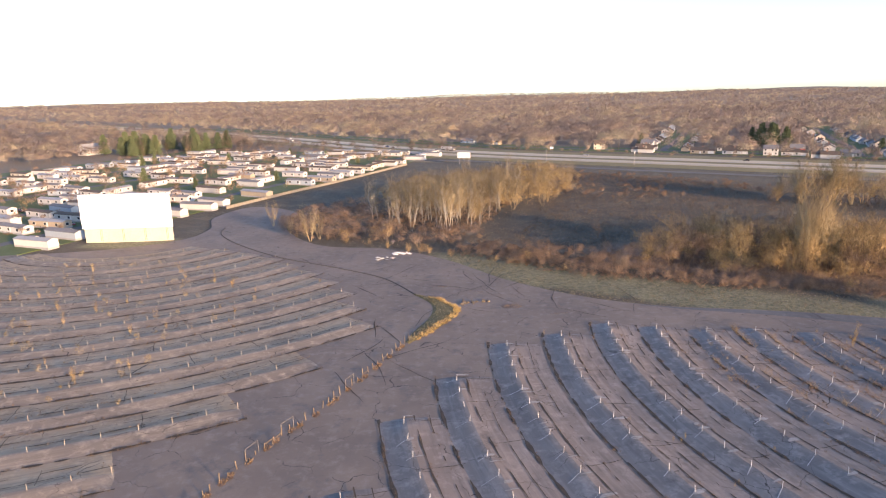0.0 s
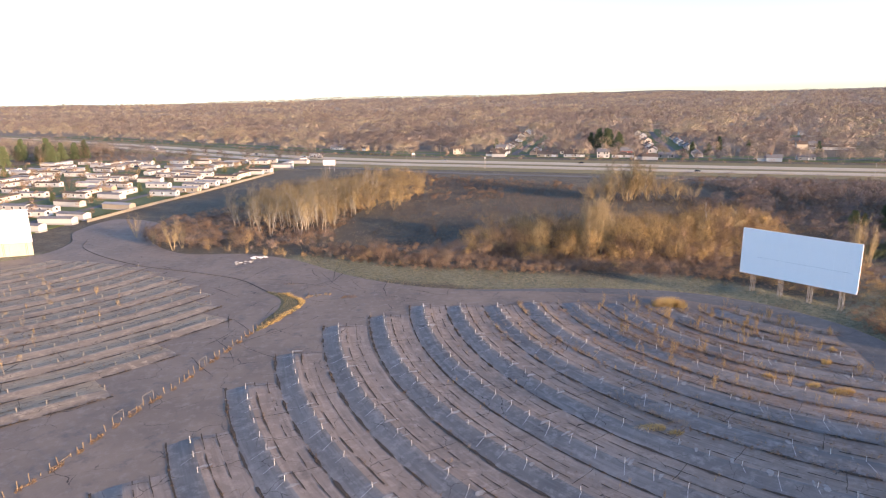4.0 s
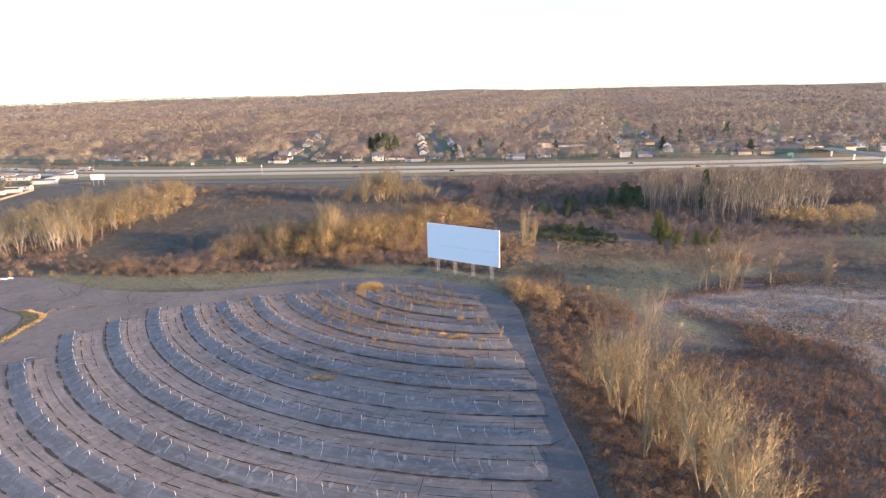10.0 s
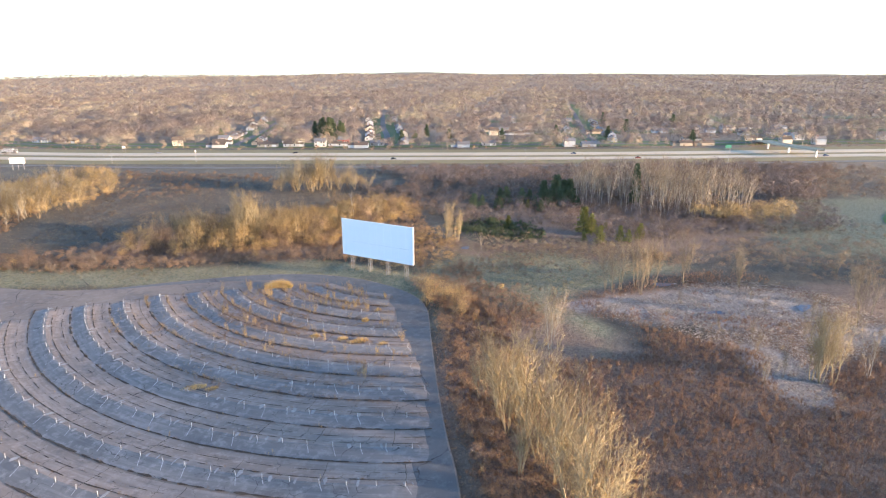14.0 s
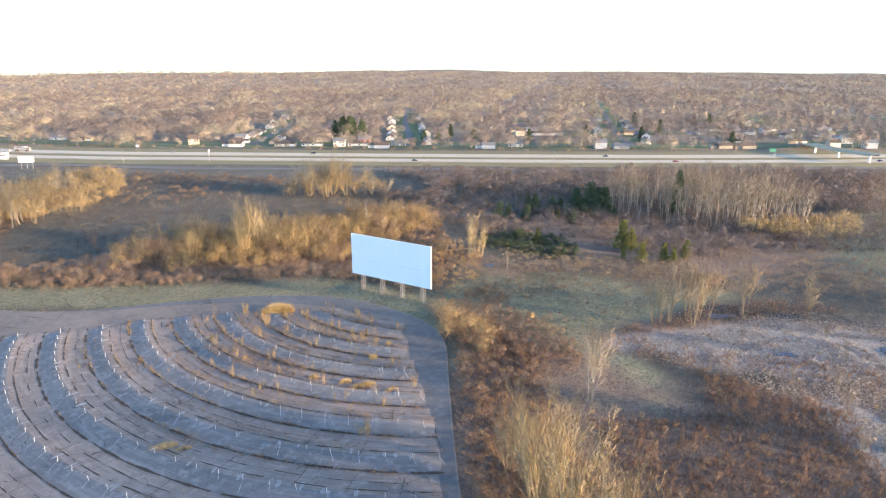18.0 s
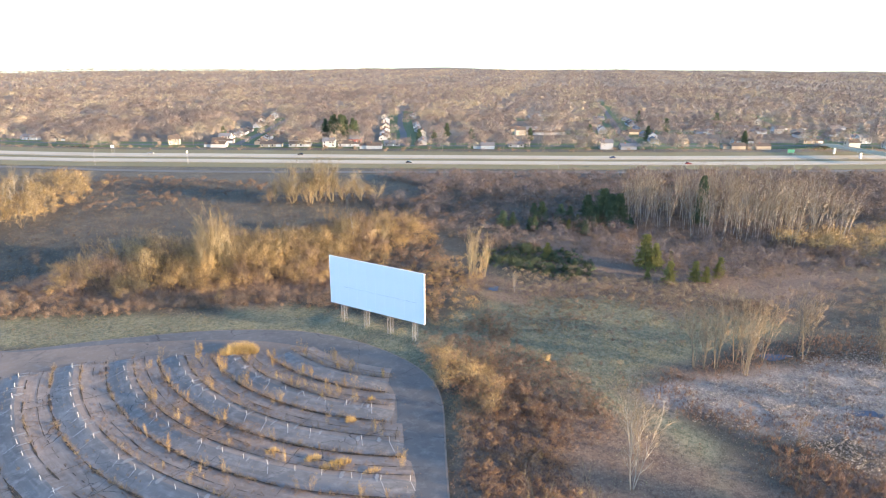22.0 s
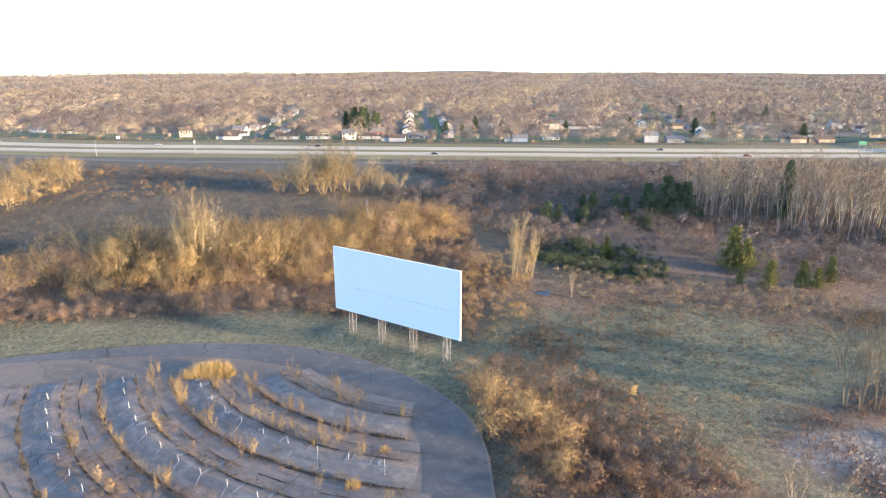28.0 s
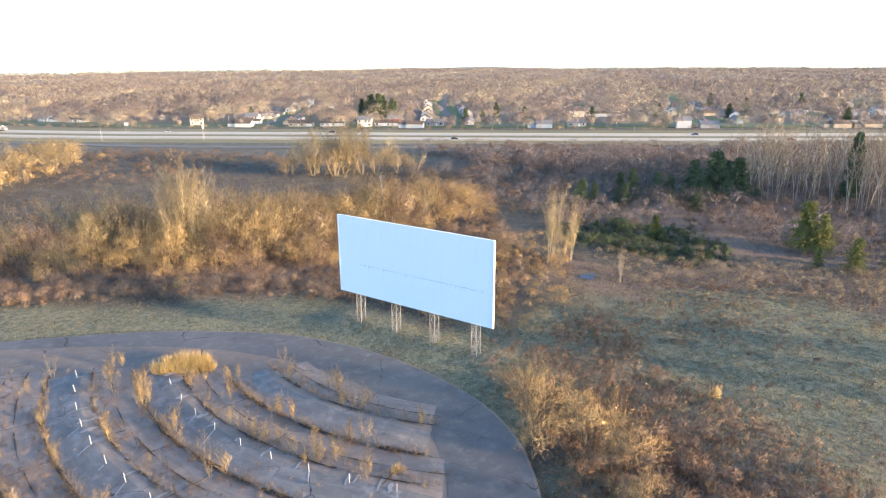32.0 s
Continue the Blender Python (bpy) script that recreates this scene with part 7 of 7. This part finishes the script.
# traffic
traffic = []
for k in range(17):
    i = int(len(HIGHWAY) * (0.30 + 0.42 * (k + hr.random() * 0.8) / 17))
    n = side_of(HIGHWAY)[i]
    lane = hr.choice((-20, -15, -11, 11, 15, 20))
    x, y = HIGHWAY[i] + n * lane
    traffic.append((hr.randrange(5), x, y, 0.12, math.degrees(math.atan2(-n[0], n[1])) + (180 if lane > 0 else 0)))
placed(CARS, traffic + park_cars)
lorry = []
for i, lane in ((int(len(HIGHWAY) * 0.40), -15), (int(len(HIGHWAY) * 0.455), 15)):
    n = side_of(HIGHWAY)[i]
    x, y = HIGHWAY[i] + n * lane
    lorry.append((0, x, y, 0.12, math.degrees(math.atan2(-n[0], n[1]))))
placed([truck("white box truck driving on the highway", WHITE)], lorry)


def light_pole(h):
    root = tagged(new("light_pole"), "pale steel light pole beside the highway", "light pole", "highway poles")
    bm = bmesh.new()
    tube(bm, (0, 0, -0.3), (0, 0, h), 0.16, 0.08, 8)
    part("pole", bm, STEEL, root)
    arm = part("arm", tubes([((0, 0, h), (2.0, 0, h + 0.3))], 0.06), STEEL, root)
    part("lamp_head", boxes((2.2, 0, h + 0.28, 0.7, 0.3, 0.14), bevel=0.03), GREY, arm)
    return root


def utility_pole():
    root = tagged(new("utility_pole"), "brown wooden utility pole with a crossarm", "utility pole", "utility poles")
    bm = bmesh.new()
    tube(bm, (0, 0, -0.5), (0, 0, 12.0), 0.17, 0.11, 8)
    part("pole", bm, TIMBER, root)
    part("crossarm", boxes((0, 0, 11.2, 2.4, 0.12, 0.14)), TIMBER, root)
    return root


pole_rows, wood_rows = [], []
for k in range(12):
    i = int(len(HIGHWAY) * (0.34 + 0.036 * k))
    n = side_of(HIGHWAY)[i]
    x, y = HIGHWAY[i] + n * -40
    pole_rows.append((0, x, y, 0, math.degrees(math.atan2(n[1], n[0]))))
placed([light_pole(10.0)], pole_rows)
for i in range(14, len(STREETS[0]) - 30, 4):
    n = side_of(STREETS[0])[i]
    x, y = STREETS[0][i] + n * -7
    wood_rows.append((0, x, y, 0, math.degrees(math.atan2(n[1], n[0]))))
placed([utility_pole()], wood_rows)


def billboard():
    root = tagged(new("billboard"), "white two-sided billboard on steel posts", "billboard")
    root.matrix_basis = pose(18, 500, -0.3, 0, 0, -22)
    part("face", boxes((0, -0.9, 7.2, 10.5, 0.25, 4.4), bevel=0.03), TRIM, root, "blank white billboard face")
    part("face", boxes((0, 0.9, 7.2, 10.5, 0.25, 4.4), bevel=0.03), GREY, root, "grey back of a billboard face")
    for x in (-4, 0, 4):
        bm = bmesh.new()
        tube(bm, (x, 0, -0.5), (x, 0, 9.2), 0.2, sides=8)
        part("post", bm, STEEL, root)
    part("catwalk", boxes((0, -1.4, 4.9, 10.5, 0.8, 0.1)), STEEL, root)


billboard()


def road_sign(x, y, turn, w, h, z, mat, label):
    root = tagged(new("road_sign"), label, "road sign", "road signs")
    root.matrix_basis = pose(x, y, 0, 0, 0, turn)
    part("plate", boxes((0, 0, z, w, 0.08, h), bevel=0.02), mat, root)
    for s in (-0.35, 0.35):
        bm = bmesh.new()
        tube(bm, (s * w, 0.1, -0.3), (s * w, 0.1, z + h / 2), 0.1, sides=6)
        part("post", bm, STEEL, root)


SIGN_GREEN = surface("sign_green", (0.02, 0.16, 0.10), (0.03, 0.20, 0.13), 1.0, 5.0, 0.5, 0.0)
road_sign(560, 272, hwy_turn, 5.5, 2.6, 6.5, SIGN_GREEN, "green highway sign on two posts")
road_sign(143, 470, hwy_turn + 90, 2.4, 1.6, 9.0, TRIM, "small white sign on tall posts")
road_sign(97, 560, hwy_turn, 3.0, 2.0, 6.0, TRIM, "small white sign beside the highway")


def guard_rail(off, label):
    line = HIGHWAY[(HIGHWAY[:, 0] > -320) & (HIGHWAY[:, 0] < 900)]
    n = side_of(line)
    p = line + n * off
    root = tagged(new("guard_rail"), label, "guard rail")
    v, f = [], []
    for i, (x, y) in enumerate(p):
        for z in (0.45, 0.80):
            v += [(x, y, z), (x + n[i][0] * 0.08, y + n[i][1] * 0.08, z)]
    for i in range(len(p) - 1):
        b, c = 4 * i, 4 * i + 4
        for q in ((0, 2, 2, 0), (1, 3, 3, 1), (2, 3, 3, 2), (0, 1, 1, 0)):
            f += [(b + q[0], b + q[1], c + q[2]), (b + q[0], c + q[2], c + q[3])]
    part("rail", tri_mesh("rail", v, f, STEEL), None, root)
    for x, y in p[::2]:
        part("rail_post", boxes((x, y, 0.35, 0.15, 0.15, 0.9)), TIMBER, root)


guard_rail(-26, "steel guard rail along the highway shoulder")
guard_rail(0, "steel guard rail in the highway median")


def overpass():
    """The road bridge over the highway, with its ramp curving down."""
    line = curve_through([(676, 312), (645, 300), (627, 279), (615, 256), (607, 234), (603, 214)], 4)
    s = np.linspace(0, 1, len(line))
    z = 6.4 * np.clip(s / 0.45, 0, 1)
    root = tagged(new("overpass"), "pale concrete road bridge curving over the highway", "bridge")
    n = side_of(line)
    sections = (("deck", CONCRETE, ((-4.6, -0.9), (-4.6, 0.0), (4.6, 0.0), (4.6, -0.9), (-4.6, -0.9))),
                ("parapet", CONCRETE, ((-4.6, -0.2), (-4.6, 0.95), (-4.3, 0.95), (-4.3, 0.0))), ("parapet", CONCRETE, ((4.6, -0.2), (4.6, 0.95), (4.3, 0.95), (4.3, 0.0))))
    for name, m, sec in sections:
        part(name, quad_grid(name, np.stack([np.column_stack([line + n * a, z + b + 0.15]) for a, b in sec], 1), m, False), None, root)
    for i in (int(len(line) * 0.50), int(len(line) * 0.74), len(line) - 2):
        x, y = line[i]
        turn = math.degrees(math.atan2(n[i][1], n[i][0]))
        part("pier", boxes((0, 0, 2.6, 1.6, 1.1, 5.6), (0, 0, 5.6, 7.0, 1.2, 0.8), bevel=0.05), TRIM, root, "pale concrete bridge pier", at=pose(x, y, 0.0, 0, 0, turn))


overpass()


# ---- small things on and round the lots ----
def debris(x, y, n, rad, mat, label, seed):
    r_ = random.Random(seed)
    root = tagged(new("debris_pile"), label, "debris")
    root.location = (x, y, 0)
    for i in range(n):
        a, r = r_.uniform(0, 6.28), rad * r_.random() ** 0.7
        part("chunk", boxes((0, 0, 0, r_.uniform(0.4, 1.5), r_.uniform(0.3, 0.9), r_.uniform(0.12, 0.4)), bevel=0.04), mat, root,
             at=pose(r * math.cos(a), r * math.sin(a) * 0.45, 0.12, r_.uniform(-20, 20), r_.uniform(-20, 20), r_.uniform(0, 180)))


debris(-14.5, 214.5, 22, 3.6, TRIM, "scattered white broken boards on asphalt", 5)
debris(-20, 208, 12, 4.5, PAINT, "pale rubble scattered over asphalt", 6)
debris(8, 160, 14, 5.0, TIMBER, "dead branches and rubbish on the drive", 7)


def puddle(x, y, rx, ry, z, turn, seed, label):
    r_ = random.Random(seed)
    bm = bmesh.new()
    vs = []
    for i in range(28):
        a = i / 28 * 6.283
        k = 1 + 0.22 * math.sin(3 * a + seed) + 0.12 * math.sin(7 * a + seed * 2) + r_.uniform(-0.05, 0.05)
        vs.append(bm.verts.new((math.cos(a) * rx * k, math.sin(a) * ry * k, 0)))
    bm.faces.new(vs)
    ob = part("pool", bm, WATER, None, at=pose(x, y, z, 0, 0, turn))
    tagged(ob, label, "pool of water", kind="structure")


for k, (x, y, rx, ry, turn) in enumerate([(226, 57, 4.0, 1.8, -25), (192, 134, 2.4, 1.5, 40), (246, 18, 4, 1.6, 10), (218, 30, 3.5, 1.3, -30)]):
    puddle(x, y, rx, ry, -0.16, turn, k + 1, "still marsh pool with the reflected blue put into its colour")


def ball_field():
    m = 48
    a = np.linspace(0, 2 * np.pi, m)
    rows_ = [(0.0, 0.0), (0.3, 0.0), (0.6, 0.0), (0.9, 0.0), (1.0, -0.02), (1.03, -0.6)]
    pts = np.stack([np.stack([41 * r * np.cos(a), 33 * r * np.sin(a), np.full(m, z)], -1) for r, z in rows_])
    ob = new("ball_field", quad_grid("ball_field", pts, surface("mown_bright_lawn", (0.10, 0.145, 0.025), (0.155, 0.19, 0.04), 0.1, 1.5, 0.95, 0.2)))
    ob.matrix_basis = pose(419, 40, 0.0, 0, 0, 20)
    tagged(ob, "bright green mown ball field", "ball field", kind="structure")


ball_field()


# low asphalt kerb along the lot's drive
def kerb(points, label):
    line = curve_through(points, 3)
    root = tagged(new("kerb"), label, "kerb", kind="structure")
    for i in range(len(line) - 1):
        p, q = line[i], line[i + 1]
        d = q - p
        part("kerb_stone", boxes((0, 0, 0.06, np.hypot(*d) - 0.04, 0.3, 0.22), bevel=0.03), KERB, root, at=pose(*((p + q) / 2), 0.0, 0, 0, math.degrees(math.atan2(d[1], d[0]))))


kerb([(-93, 266), (-90, 252), (-76, 232), (-56, 212), (-34, 197), (-18, 184), (-8, 168)], "low broken kerb curving along the lot")
